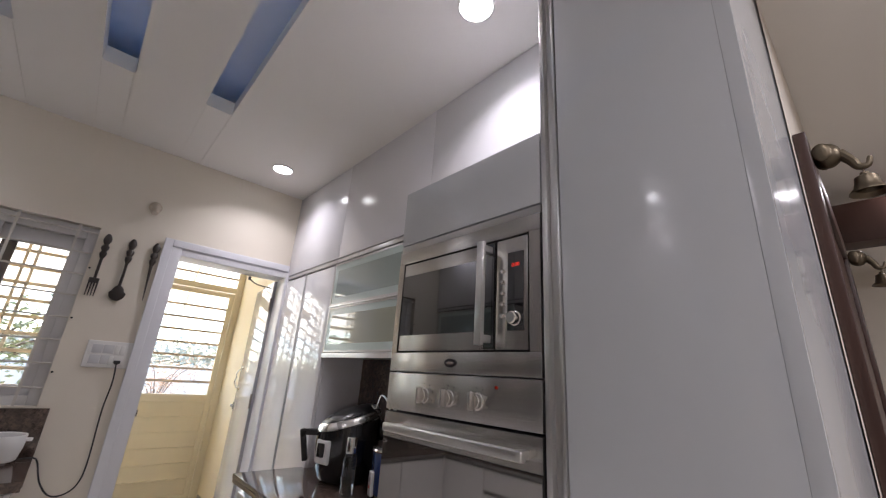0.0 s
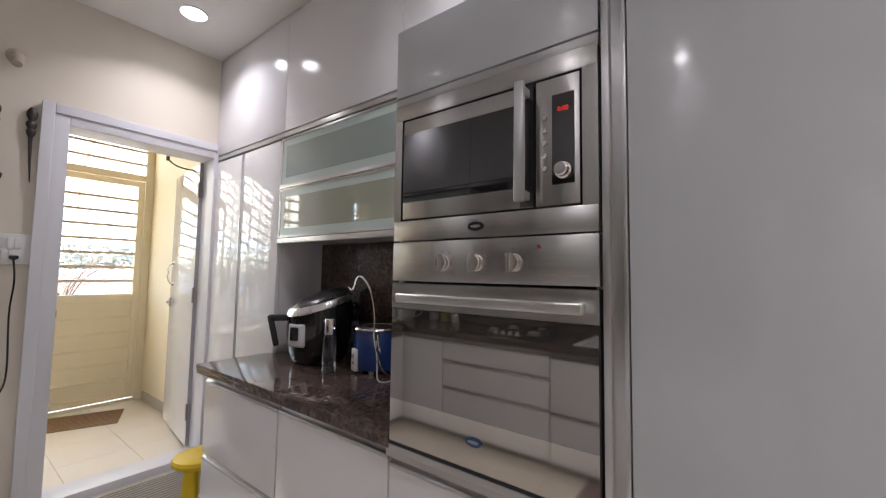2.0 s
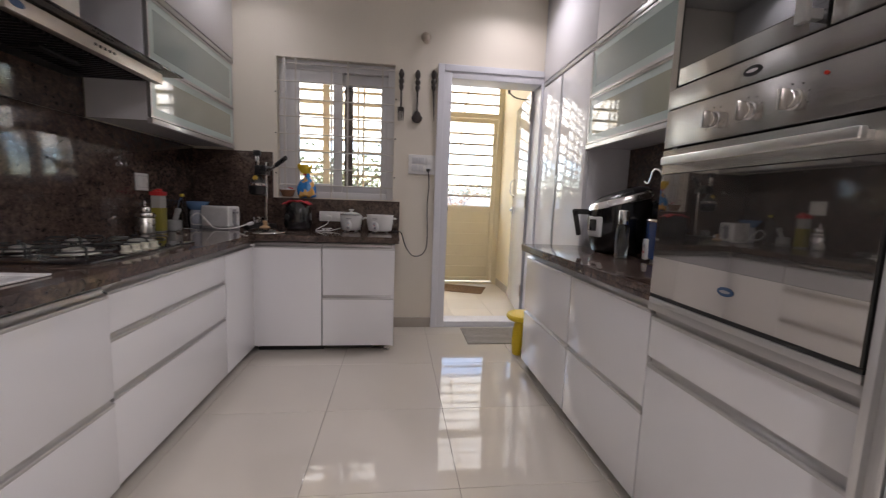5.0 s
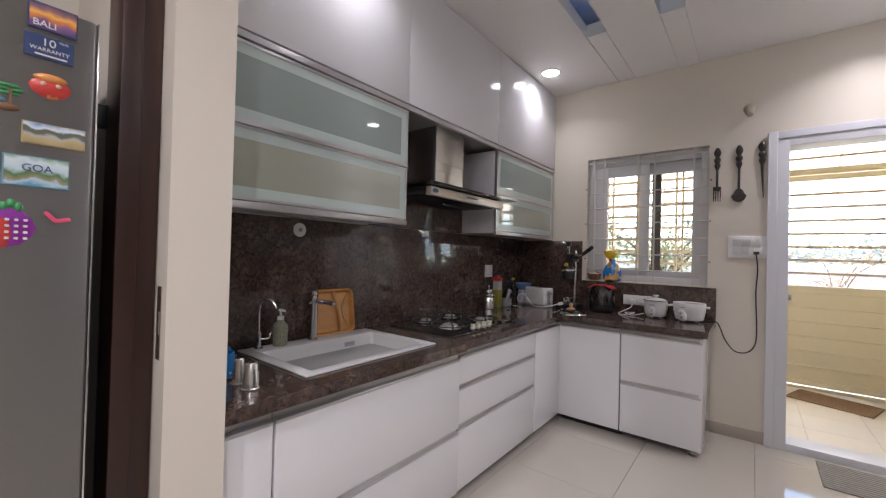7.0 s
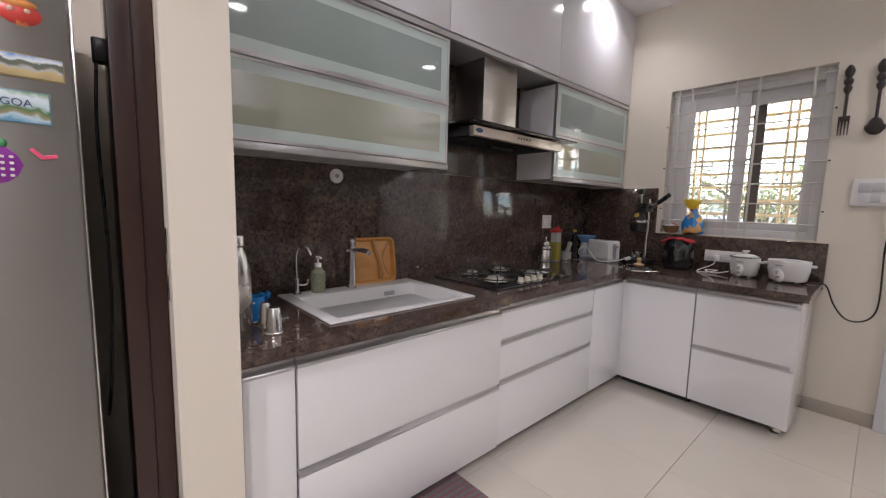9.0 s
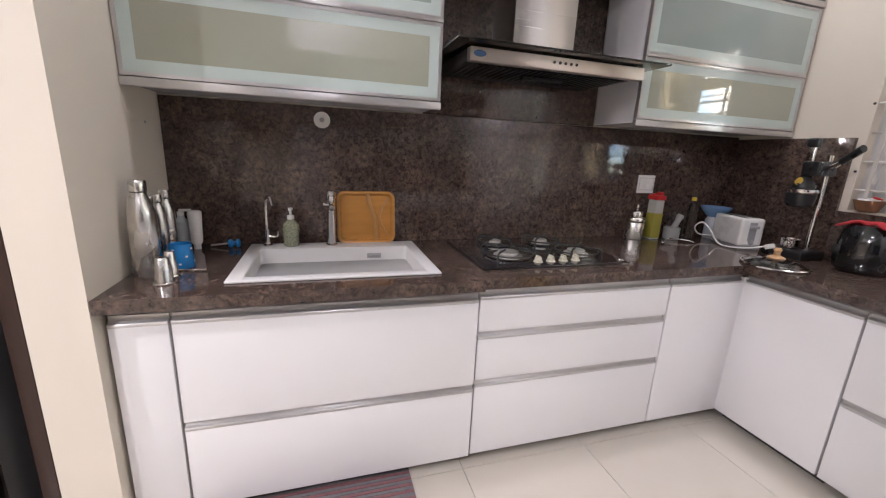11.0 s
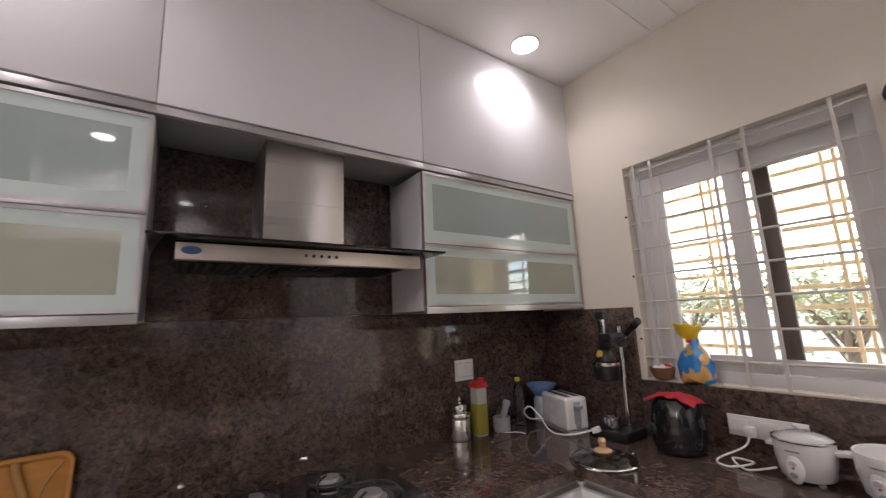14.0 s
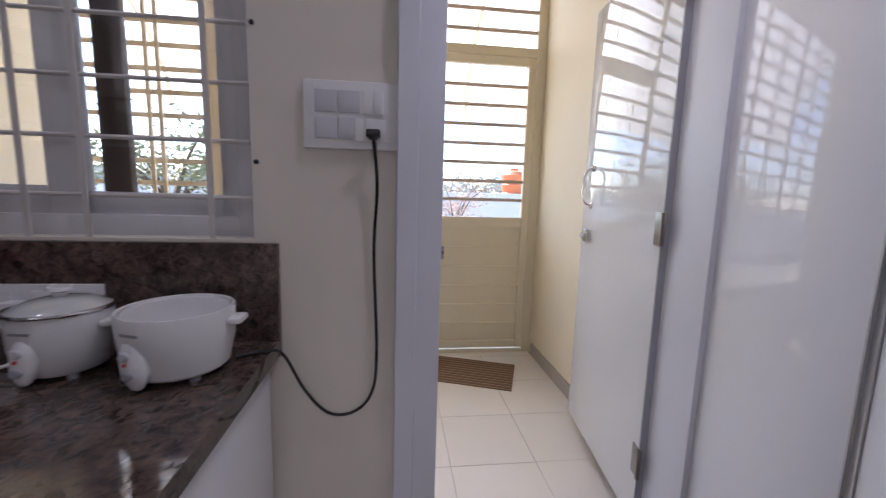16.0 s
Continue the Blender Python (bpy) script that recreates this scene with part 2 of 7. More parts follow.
# ---- the shell ----
XL, XR, YN = -0.25, 2.93, 4.31
HX0, HX1, HY0 = -0.25, 6.0, -3.2
structure("floor", box(HX0 - 0.2, HX1 + 0.2, HY0 - 0.2, YN + 0.02, -0.12, -0.006), GROUT, "cream polished floor tiles with thin dark joints", "floor")
bm = bmesh.new()
bx(bm, XL - 0.15, XL, 0.9, YN + 0.15, 0, CEIL + 0.3)
structure("wall_west", bm, WALL, "cream painted wall behind the sink counter", "wall")
bm = bmesh.new()
WX0, WX1, WZ0, WZ1 = 0.40, 1.335, 1.105, 2.212
DX0, DX1, DZ, DH = 1.692, 2.62, 2.240, 2.135
for a in ((XL - 0.15, WX0, 0, CEIL + 0.3), (WX0, WX1, 0, WZ0), (WX0, WX1, WZ1, CEIL + 0.3), (WX1, DX0, 0, CEIL + 0.3), (DX0, DX1, DZ, CEIL + 0.3), (DX1, XR + 0.15, 0, CEIL + 0.3)):
    bx(bm, a[0], a[1], YN, YN + 0.17, a[2], a[3])
structure("wall_north", bm, WALL, "cream painted wall with a window and a doorway", "wall")
structure("wall_east", box(XR, XR + 0.15, 1.03, YN, 0, CEIL + 0.3), WALL, "cream painted wall behind the tall cabinets", "wall")
structure("wall_pillar", box(XL, 0.455, 0.981, 1.132, 0, CEIL + 0.3), WALL, "cream painted wall end beside the sink counter", "wall")
bm = bmesh.new()
bx(bm, XR, 4.6, 1.03, 1.18, 0, CEIL + 0.3)
structure("wall_hall_north", bm, WALL_HALL, "plain painted hall wall", "wall")
bm = bmesh.new()
bx(bm, HX0 - 0.15, HX0, HY0, 0.9, 0, CEIL + 0.3)
structure("wall_hall_west", bm, WALL_HALL, "pale painted wall behind the fridge", "wall")
structure("wall_hall_south", box(HX0 - 0.15, HX1 + 0.15, HY0 - 0.15, HY0, 0, CEIL + 0.3), WALL_HALL, "plain painted hall wall", "wall")
structure("wall_hall_east", box(HX1, HX1 + 0.15, HY0, 3.2, 0, CEIL + 0.3), WALL_HALL, "plain painted hall wall", "wall")
structure("wall_hall_back", box(4.6, HX1, 3.05, 3.2, 0, CEIL + 0.3), WALL_HALL, "plain painted hall wall", "wall")
structure("wall_hall_side", box(4.6, 4.75, 1.18, 3.05, 0, CEIL + 0.3), WALL_HALL, "plain painted hall wall", "wall")

# false ceiling with three lit slots and shallow grooves that run on to the wall
SLOTS = [(0.655, 0.798), (1.122, 1.268), (1.610, 1.758)]
SY0, SY1 = 1.35, 3.435
bm = bmesh.new()
cuts = [XL - 0.15] + [c for s in SLOTS for c in s] + [XR + 0.15]
for i in range(0, len(cuts), 2):
    bx(bm, cuts[i], cuts[i + 1], SY0, YN, CEIL, CEIL + 0.09)
for a, b in SLOTS:
    bx(bm, a + 0.008, b - 0.008, SY1, YN, CEIL + 0.0005, CEIL + 0.09)
    for g0, g1 in ((a, a + 0.008), (b - 0.008, b)):
        bx(bm, g0, g1, SY1, YN, CEIL + 0.006, CEIL + 0.09)
bx(bm, XL - 0.15, XR + 0.15, HY0, SY0, CEIL, CEIL + 0.09)
bx(bm, XR + 0.15, HX1 + 0.15, HY0, 3.2, CEIL, CEIL + 0.09)
bx(bm, XL - 0.15, XR + 0.15, SY0 - 0.3, YN, CEIL + 0.26, CEIL + 0.30)
structure("ceiling", bm, CEILM, "off-white false ceiling with three lit slots", "ceiling")
for a, b in SLOTS:
    th = thing("cove_light", ((a + b) / 2, (SY0 + SY1) / 2, CEIL + 0.09), "blue led strip hidden above a ceiling slot", "ceiling light", "lit ceiling slots")
    part("led_strip", box(a - 0.09, a - 0.075, SY0 + 0.02, SY1 + 0.05, CEIL + 0.092, CEIL + 0.104), BLUELED, th)
    part("led_strip", box(b + 0.075, b + 0.09, SY0 + 0.02, SY1 + 0.05, CEIL + 0.092, CEIL + 0.104), BLUELED, th)
    part("led_strip", box(a - 0.05, b + 0.05, SY1 + 0.05, SY1 + 0.065, CEIL + 0.092, CEIL + 0.104), BLUELED, th)


def downlight(x, y):
    th = thing("downlight", (x, y, CEIL), "round white recessed led downlight, switched on", "ceiling light", "recessed downlights")
    ring = bmesh.new()
    lathe(ring, [(0.079, 0.0), (0.079, -0.005), (0.070, -0.008), (0.068, -0.004), (0.068, 0.0)], x, y, CEIL, 32)
    part("trim_ring", ring, WPLAST, th)
    part("diffuser", lathe(bmesh.new(), [(0.067, -0.0005), (0.067, -0.004), (0.03, -0.0055)], x, y, CEIL, 32), LED, th)


# The added fill by the fridge gets a downlight fitting as well.
for dx, dy in DOWNLIGHTS + HALL_AND_FILL_LIGHTS:
    downlight(dx, dy)

# skirting
bm = bmesh.new()
bx(bm, 1.36, DX0, YN - 0.012, YN, 0, 0.085, 0.002)
structure("baseboard", bm, mat("skirting_tile", (0.45, 0.40, 0.34), 0.2, vary=0.08, scale=6), "beige tile skirting", "baseboard")

# door frame with its threshold
bm = bmesh.new()
FY0, FY1 = YN - 0.02, YN + 0.185
bx(bm, DX0, DX0 + 0.115, FY0, FY1, 0, DZ, 0.004)
bx(bm, DX1 - 0.04, DX1, FY0, FY1, 0, DZ, 0.004)
bx(bm, DX0 + 0.115, DX1 - 0.04, FY0, FY1, DH, DZ, 0.004)
bx(bm, DX0 - 0.004, DX0 + 0.050, FY0 - 0.010, FY0 + 0.001, 0, DZ + 0.004, 0.006, 3)
bx(bm, DX0 + 0.050, 2.596, FY0 - 0.010, FY0 + 0.001, DZ - 0.050, DZ + 0.004, 0.006, 3)
bx(bm, DX0 + 0.115, DX1 - 0.04, FY0 + 0.01, FY1 - 0.01, -0.004, 0.05, 0.004)
structure("door_frame", bm, FRAMEW, "white painted door frame with a low sill", "door frame")

# ---- utility balcony beyond the door ----
UX0, UX1, UY1 = -0.40, 2.77, 6.20
structure("floor_utility", box(UX0 - 0.1, UX1 + 0.1, YN + 0.185, UY1 + 0.15, -0.14, -0.006), GROUT, "matt beige balcony floor tiles", "floor")
structure("wall_utility_east", box(UX1, UX1 + 0.15, YN + 0.17, UY1 + 0.1, -0.1, 3.1), CREAMW, "sunlit cream painted balcony wall", "wall")
structure("wall_utility_west", box(UX0 - 0.15, UX0, YN + 0.17, UY1 + 0.1, -0.1, 3.1), CREAMW, "sunlit cream painted balcony wall", "wall")
structure("ceiling_utility", box(UX0 - 0.15, UX1 + 0.15, YN + 0.17, UY1 + 0.1, 2.95, 3.1), CREAMW, "cream balcony ceiling", "ceiling")
bm = bmesh.new()
bx(bm, UX1 - 0.012, UX1, YN + 0.2, UY1 - 0.05, 0, 0.09, 0.002)
structure("baseboard_utility", bm, mat("grey_skirting", (0.40, 0.36, 0.31), 0.5, vary=0.1), "grey tile skirting", "baseboard")


# ---- cabinets ----
PULL = [(0.0, 0.0), (0.0015, 0.004), (0.0015, 0.009), (-0.001, 0.0125), (-0.006, 0.0135), (-0.012, 0.0165), (-0.0155, 0.022), (-0.0165, 0.029), (-0.0165, 0.034), (-0.0195, 0.034), (-0.0195, 0.0)]


def channel(th, x0, x1, y0, y1, z, facing):
    """A finger-pull profile that runs along the top of a front: a rounded lip and a hollow behind it."""
    bm = bmesh.new()
    rows = []
    for d, h in PULL:
        if facing == "+x":
            ends = ((x1 - 0.002 + d, y0, z + h), (x1 - 0.002 + d, y1, z + h))
        elif facing == "-x":
            ends = ((x0 + 0.002 - d, y0, z + h), (x0 + 0.002 - d, y1, z + h))
        else:
            ends = ((x0, y0 + 0.002 - d, z + h), (x1, y0 + 0.002 - d, z + h))
        rows.append([bm.verts.new(p) for p in ends])
    for a, b in zip(rows, rows[1:] + rows[:1]):
        bm.faces.new((a[0], a[1], b[1], b[0]))
    for k in (0, 1):
        bm.faces.new([row[k] for row in rows][::1 if k else -1])
    part("finger_pull", bm, ALUX if facing == "-y" else ALU, th, "aluminium finger-pull profile")


ZB, ZT = 0.055, 0.786


def base_unit(facing, plane, depth, a, b, fronts, label, end=False):
    """A floor cabinet: fronts is a list of (bottom, top) of each drawer or door front."""
    s = 1 if facing == "+x" else -1
    g = 0.0045
    if facing in ("+x", "-x"):
        th = thing("base_cabinet", (plane - s * depth / 2, (a + b) / 2, 0), label, "cabinet", "floor cabinets")
        x0, x1 = sorted((plane - s * 0.022, plane - s * depth))
        part("body", box(x0, x1, a, b, 0.06, 0.795), CARCASS, th)
        k0, k1 = sorted((plane - s * 0.07, plane - s * depth))
        part("plinth", box(k0, k1, a, b, 0.0, 0.06), SHADEGAP, th, "recessed plinth blackened as a shadow gap")
        for z0, z1 in fronts:
            f0, f1 = sorted((plane, plane - s * 0.019))
            fr = part("drawer_front", box(f0, f1, a + g, b - g, z0, z1 - 0.032, 0.0015), WHITE, th)
            c0, c1 = sorted((plane + s * 0.002, plane - s * 0.020))
            channel(th, c0, c1, a + g, b - g, z1 - 0.032, facing)
    else:
        th = thing("base_cabinet", ((a + b) / 2, plane + depth / 2, 0), label, "cabinet", "floor cabinets")
        part("body", box(a, b - (0.02 if end else 0), plane + 0.022, plane + depth, 0.06, 0.795), CARCASS, th)
        if end:
            part("end_panel", box(b - 0.02, b, plane + 0.002, plane + depth, 0.05, 0.795, 0.001), WHITE, th)
            foot = bmesh.new()
            lathe(foot, [(0.026, 0.0), (0.028, 0.009), (0.018, 0.016), (0.017, 0.060)], b - 0.05, plane + 0.055, 0, 18)
            part("foot", foot, CHROME, th, "round steel foot")
            part("plinth", box(a, b - 0.16, plane + 0.12, plane + depth, 0.0, 0.06), SHADEGAP, th, "recessed plinth blackened as a shadow gap")
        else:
            part("plinth", box(a, b, plane + 0.07, plane + depth, 0.0, 0.06), SHADEGAP, th, "recessed plinth blackened as a shadow gap")
        for z0, z1 in fronts:
            part("drawer_front", box(a + g, b - g, plane, plane + 0.019, z0, z1 - 0.032, 0.0015), WHITE, th)
            channel(th, a + g, b - g, plane - 0.002, plane + 0.020, z1 - 0.032, facing)
    return th


LX, SLX, BY, RX, NARROW = 0.402, 0.410, 3.712, 2.25, 1.305
base_unit("+x", SLX, 0.648, 1.14, NARROW, [(ZB, ZT - 0.008)], "narrow white gloss floor cabinet with one tall front")
base_unit("+x", SLX, 0.648, NARROW, 2.332, [(ZB, 0.393), (0.395, ZT - 0.008)], "white gloss sink cabinet with two wide drawers")
base_unit("+x", LX, 0.640, 2.332, 3.262, [(ZB, 0.406), (0.408, 0.618), (0.620, ZT)], "white gloss floor cabinet with three drawers below the hob")
corner = base_unit("+x", LX, 0.640, 3.262, BY - 0.0015, [(ZB, ZT)], "white gloss corner cabinet with a plain door")
filler = box(LX - 0.019, LX - 0.001, BY - 0.0055, BY + 0.019, ZB, ZT - 0.006)
bx(filler, LX - 0.001, LX + 0.0055, BY + 0.001, BY + 0.019, ZB, ZT - 0.006)
part("corner_filler", filler, WHITE, corner)
base_unit("-y", BY, 0.585, LX + 0.0015, 0.859, [(ZB, ZT)], "white gloss floor cabinet with one door below the window")
base_unit("-y", BY, 0.585, 0.859, 1.365, [(ZB, 0.425), (0.427, ZT)], "white gloss end cabinet with two drawers on a steel foot", True)
base_unit("-x", RX, 0.66, 2.765, 3.445, [(ZB, 0.413), (0.415, ZT)], "white gloss floor cabinet with two deep drawers")
base_unit("-x", RX, 0.66, 2.135, 2.762, [(ZB, 0.413), (0.415, ZT)], "white gloss floor cabinet with two deep drawers beside the oven")

# worktops, with the sink let in
CT, CB = 0.85, 0.806
SX0, SX1, SY_0, SY_1 = -0.165, 0.335, 1.47, 2.17
TX, TXS = 0.432, 0.453


def slab(xs, ys, cells, z0, z1):
    """A flat slab with straight sides from cells of a grid; cells left out are holes."""
    b = bmesh.new()
    v = {(i, j): b.verts.new((x, y, z1)) for i, x in enumerate(xs) for j, y in enumerate(ys)}
    top = [b.faces.new((v[i, j], v[i + 1, j], v[i + 1, j + 1], v[i, j + 1])) for i, j in cells]
    bmesh.ops.delete(b, geom=[q for q in v.values() if not q.link_faces], context="VERTS")
    out = bmesh.ops.extrude_face_region(b, geom=top)
    bmesh.ops.translate(b, vec=(0, 0, z0 - z1), verts=[q for q in out["geom"] if isinstance(q, bmesh.types.BMVert)])
    return b


def worktop(at, label, top, under):
    """A polished slab on a slightly set-back second layer."""
    th = thing("worktop", at, label, "worktop")
    part("slab", top, GRANITE, th)
    part("edge_layer", under, GRANITE, th)


CM = CB + 0.020
STEP = 2.336
L_CELLS = [(i, j) for i in range(5) for j in range(5) if (i < 3 or j == 4 or (i == 3 and j < 3)) and (i, j) != (1, 1)]
worktop((0.1, 3.0, CB), "polished brown granite worktop in an L shape, deeper along the sink",
        slab((XL + 0.012, SX0, SX1, TX, TXS, 1.395), (1.134, SY_0, SY_1, STEP, BY - 0.033, YN - 0.02), L_CELLS, CM, CT),
        slab((XL + 0.012, SX0, SX1, TX - 0.003, TXS - 0.003, 1.392), (1.134, SY_0, SY_1, STEP - 0.003, BY - 0.030, YN - 0.02), L_CELLS, CB, CM - 0.0005))
worktop((2.6, 2.8, CB), "polished brown granite worktop beside the oven tower", box(RX - 0.035, XR - 0.02, 2.105, 3.475, CM, CT, 0.003), box(RX - 0.032, XR - 0.02, 2.105, 3.472, CB, CM - 0.0005, 0.001))
for name, a in (("backsplash_west", (XL, XL + 0.012, 1.134, YN, CB, 1.475)), ("backsplash_hood", (XL, XL + 0.012, 2.24, 3.213, 1.477, 2.138)), ("backsplash_corner", (XL + 0.012, 0.365, YN - 0.02, YN, CB, 1.462)), ("backsplash_north", (0.3655, 1.395, YN - 0.02, YN, CB, 1.10))):
    structure(name, box(*a, bev=0.001), GRANITE, "polished brown granite wall cladding above the worktop", "backsplash")
structure("backsplash_east", box(XR - 0.018, XR, 2.105, 3.43, CB, 1.50), GRANITE, "polished brown granite wall cladding in the niche", "backsplash")


def flap_door(th, x, s, y0, y1, z0, z1, centre):
    """An aluminium-edged flap with a frosted border and a darker glass field. s: +1 faces +x."""
    f0, f1 = sorted((x, x - s * 0.02))
    edge = bmesh.new()
    for a in ((y0, y1, z0, z0 + 0.012), (y0, y1, z1 - 0.012, z1), (y0, y0 + 0.012, z0 + 0.012, z1 - 0.012), (y1 - 0.012, y1, z0 + 0.012, z1 - 0.012)):
        bx(edge, f0, f1, *a)
    door = part("flap_door", edge, ALU, th, "aluminium-edged flap with frosted glass")
    g0, g1 = sorted((x - s * 0.003, x - s * 0.010))
    bw = 0.052
    ring = bmesh.new()
    for a in ((y0 + 0.012, y1 - 0.012, z0 + 0.012, z0 + bw), (y0 + 0.012, y1 - 0.012, z1 - bw, z1 - 0.012), (y0 + 0.012, y0 + bw, z0 + bw, z1 - bw), (y1 - bw, y1 - 0.012, z0 + bw, z1 - bw)):
        bx(ring, g0, g1, *a)
    part("frosted_border", ring, FROST, door, "pale frosted glass border")
    part("glass_field", box(g0, g1, y0 + bw, y1 - bw, z0 + bw, z1 - bw), centre, door, "grey-green glass field")


def wall_unit(plane, s, back, y0, y1, z0, zm, z1, label):
    th = thing("wall_cabinet", ((plane + back) / 2, (y0 + y1) / 2, z0), label, "cabinet", "glass-front wall cabinets")
    x0, x1 = sorted((plane - s * 0.022, back))
    part("body", box(x0, x1, y0, y1, z0 + 0.002, z1), LOFT, th)
    r0, r1 = sorted((plane + s * 0.004, plane - s * 0.022))
    rail = bmesh.new()
    bx(rail, r0, r1, y0, y1, z0 - 0.012, z0 + 0.016, 0.002)
    part("light_rail", rail, ALU, th, "aluminium bottom rail")
    flap_door(th, plane, s, y0 + 0.002, y1 - 0.002, z0 + 0.020, zm - 0.002, PANEL_GLASS2)
    flap_door(th, plane, s, y0 + 0.002, y1 - 0.002, zm + 0.010, z1, PANEL_GLASS)
    mid = bmesh.new()
    bx(mid, r0, r1, y0 + 0.002, y1 - 0.002, zm, zm + 0.009, 0.001)
    part("middle_rail", mid, ALU, th)


wall_unit(0.077, 1, XL + 0.003, 1.134, 2.237, 1.480, 1.791, 2.112, "wall cabinet with two frosted glass flaps above the sink")
wall_unit(0.077, 1, XL + 0.015, 3.215, YN - 0.022, 1.480, 1.777, 2.112, "wall cabinet with two frosted glass flaps beside the hood")
wall_unit(2.60, -1, XR - 0.02, 2.11, 3.43, 1.500, 1.810, 2.112, "wall cabinet with two frosted glass flaps above the niche")


def loft_unit(plane, s, back, y0, y1, label):
    th = thing("loft_cabinet", ((plane + back) / 2, (y0 + y1) / 2, 2.13), label, "cabinet", "loft cabinets")
    x0, x1 = sorted((plane - s * 0.022, back))
    part("body", box(x0, x1, y0, y1, 2.140, CEIL - 0.002), CARCASS, th)
    f0, f1 = sorted((plane, plane - s * 0.019))
    part("door", box(f0, f1, y0 + 0.0015, y1 - 0.0015, 2.157, CEIL - 0.006, 0.0015), LOFT, th)
    c0, c1 = sorted((plane - s * 0.002, plane - s * 0.024))
    part("pull_profile", box(c0, c1, y0, y1, 2.122, 2.150, 0.002), ALU, th, "aluminium pull profile")


for a, b in ((1.255, 2.235), (2.235, 3.225), (3.225, YN - 0.002)):
    loft_unit(0.078, 1, XL + 0.003, a, b, "off-white loft cabinet door up to the ceiling")
for a, b in ((1.50, 2.45), (2.45, 3.40), (3.40, YN - 0.002)):
    loft_unit(2.60, -1, XR - 0.003, a, b, "off-white loft cabinet door up to the ceiling")

# pantry beside the door
th = thing("pantry_cabinet", (2.76, 3.87, 0), "tall glossy off-white pantry cabinet with two narrow doors", "cabinet")
part("body", box(2.622, XR - 0.003, 3.432, YN - 0.003, 0.05, 2.112), LOFT, th)
part("plinth", box(2.66, XR - 0.003, 3.432, YN - 0.003, 0.0, 0.05), SHADEGAP, th)
for a, b in ((3.434, 3.884), (3.910, YN - 0.004)):
    part("door", box(2.60, 2.62, a, b, 0.06, 2.106, 0.0015), WHITE, th)
pull = box(2.596, 2.616, 3.885, 3.8895, 0.06, 2.106, 0.001)
bx(pull, 2.606, 2.616, 3.8895, 3.9045, 0.06, 2.106)
bx(pull, 2.596, 2.616, 3.9045, 3.909, 0.06, 2.106, 0.001)
part("pull_profile", pull, ALUZ, th, "upright aluminium pull profile")

# oven tower
TY0, TY1, TXF = 1.492, 2.098, 2.21
th = thing("oven_tower", (2.55, 1.8, 0), "tall white cabinet that holds the oven and microwave", "cabinet")
body = bmesh.new()
bx(body, TXF + 0.03, XR - 0.003, TY1 - 0.018, TY1 + 0.002, 0.80, 2.075)
bx(body, TXF + 0.03, XR - 0.003, TY0, TY0 + 0.018, 0.80, 2.075)
bx(body, TXF + 0.022, XR - 0.003, TY0, TY1, 2.055, 2.078)
bx(body, XR - 0.03, XR - 0.003, TY0, TY1, 0.06, 2.06)
bx(body, TXF + 0.064, XR - 0.003, TY0, TY1 + 0.002, 0.06, 0.80)
part("body", body, LOFT, th)
part("plinth", box(TXF + 0.10, XR - 0.003, TY0, TY1, 0, 0.06), SHADEGAP, th)
part("flap_door", box(TXF, TXF + 0.02, TY0 + 0.002, TY1, 1.862, 2.076, 0.0015), SHADEDP, th, "grey lift-up flap")
for z0, z1 in ((ZB, 0.566), (0.606, 0.736)):
    part("drawer_front", box(RX, RX + 0.019, TY0 + 0.004, 2.132, z0, z1, 0.0015), WHITE, th)
    channel(th, RX - 0.002, RX + 0.02, TY0 + 0.004, 2.132, z1, "-x")
rail = box(TXF - 0.001, TXF + 0.02, TY0 + 0.002, TY1, 0.806, 0.826, 0.003)
bx(rail, TXF + 0.022, TXF + 0.05, TY0 + 0.002, 2.132, 0.774, 0.8005, 0.003)
part("oven_rail", rail, ALU, th, "stepped aluminium rail below the oven")
part("trim", box(TXF + 0.002, TXF + 0.02, TY0 + 0.002, TY1, 1.835, 1.858, 0.002), ALU, th)

# full-height cabinet beside the tower
th = thing("tall_cabinet", (2.55, 1.25, 0), "full-height white glossy cabinet coloured grey for shade beside the oven tower", "cabinet")
part("body", box(TXF + 0.022, XR - 0.003, 1.034, 1.49, 0.06, CEIL - 0.003), SHADEDP, th)
part("plinth", box(TXF + 0.07, XR - 0.003, 1.034, 1.49, 0, 0.06), SHADEGAP, th)
part("door", box(TXF, TXF + 0.02, 1.0616, 1.436, 0.06, CEIL - 0.005, 0.0006), SHADEDP, th)
part("edge_panel", box(TXF, TXF + 0.02, 1.033, 1.0612, 0.06, CEIL - 0.005, 0.0006), SHADEDP, th, "narrow glossy edge panel")
pull = bmesh.new()
bx(pull, TXF - 0.004, TXF + 0.02, 1.439, 1.447, 0.06, CEIL - 0.005, 0.002)
bx(pull, TXF + 0.012, TXF + 0.02, 1.447, 1.472, 0.06, CEIL - 0.005)
bx(pull, TXF - 0.004, TXF + 0.02, 1.472, 1.488, 0.06, CEIL - 0.005, 0.004)
part("pull_profile", pull, ALUZ, th, "upright aluminium pull profile")

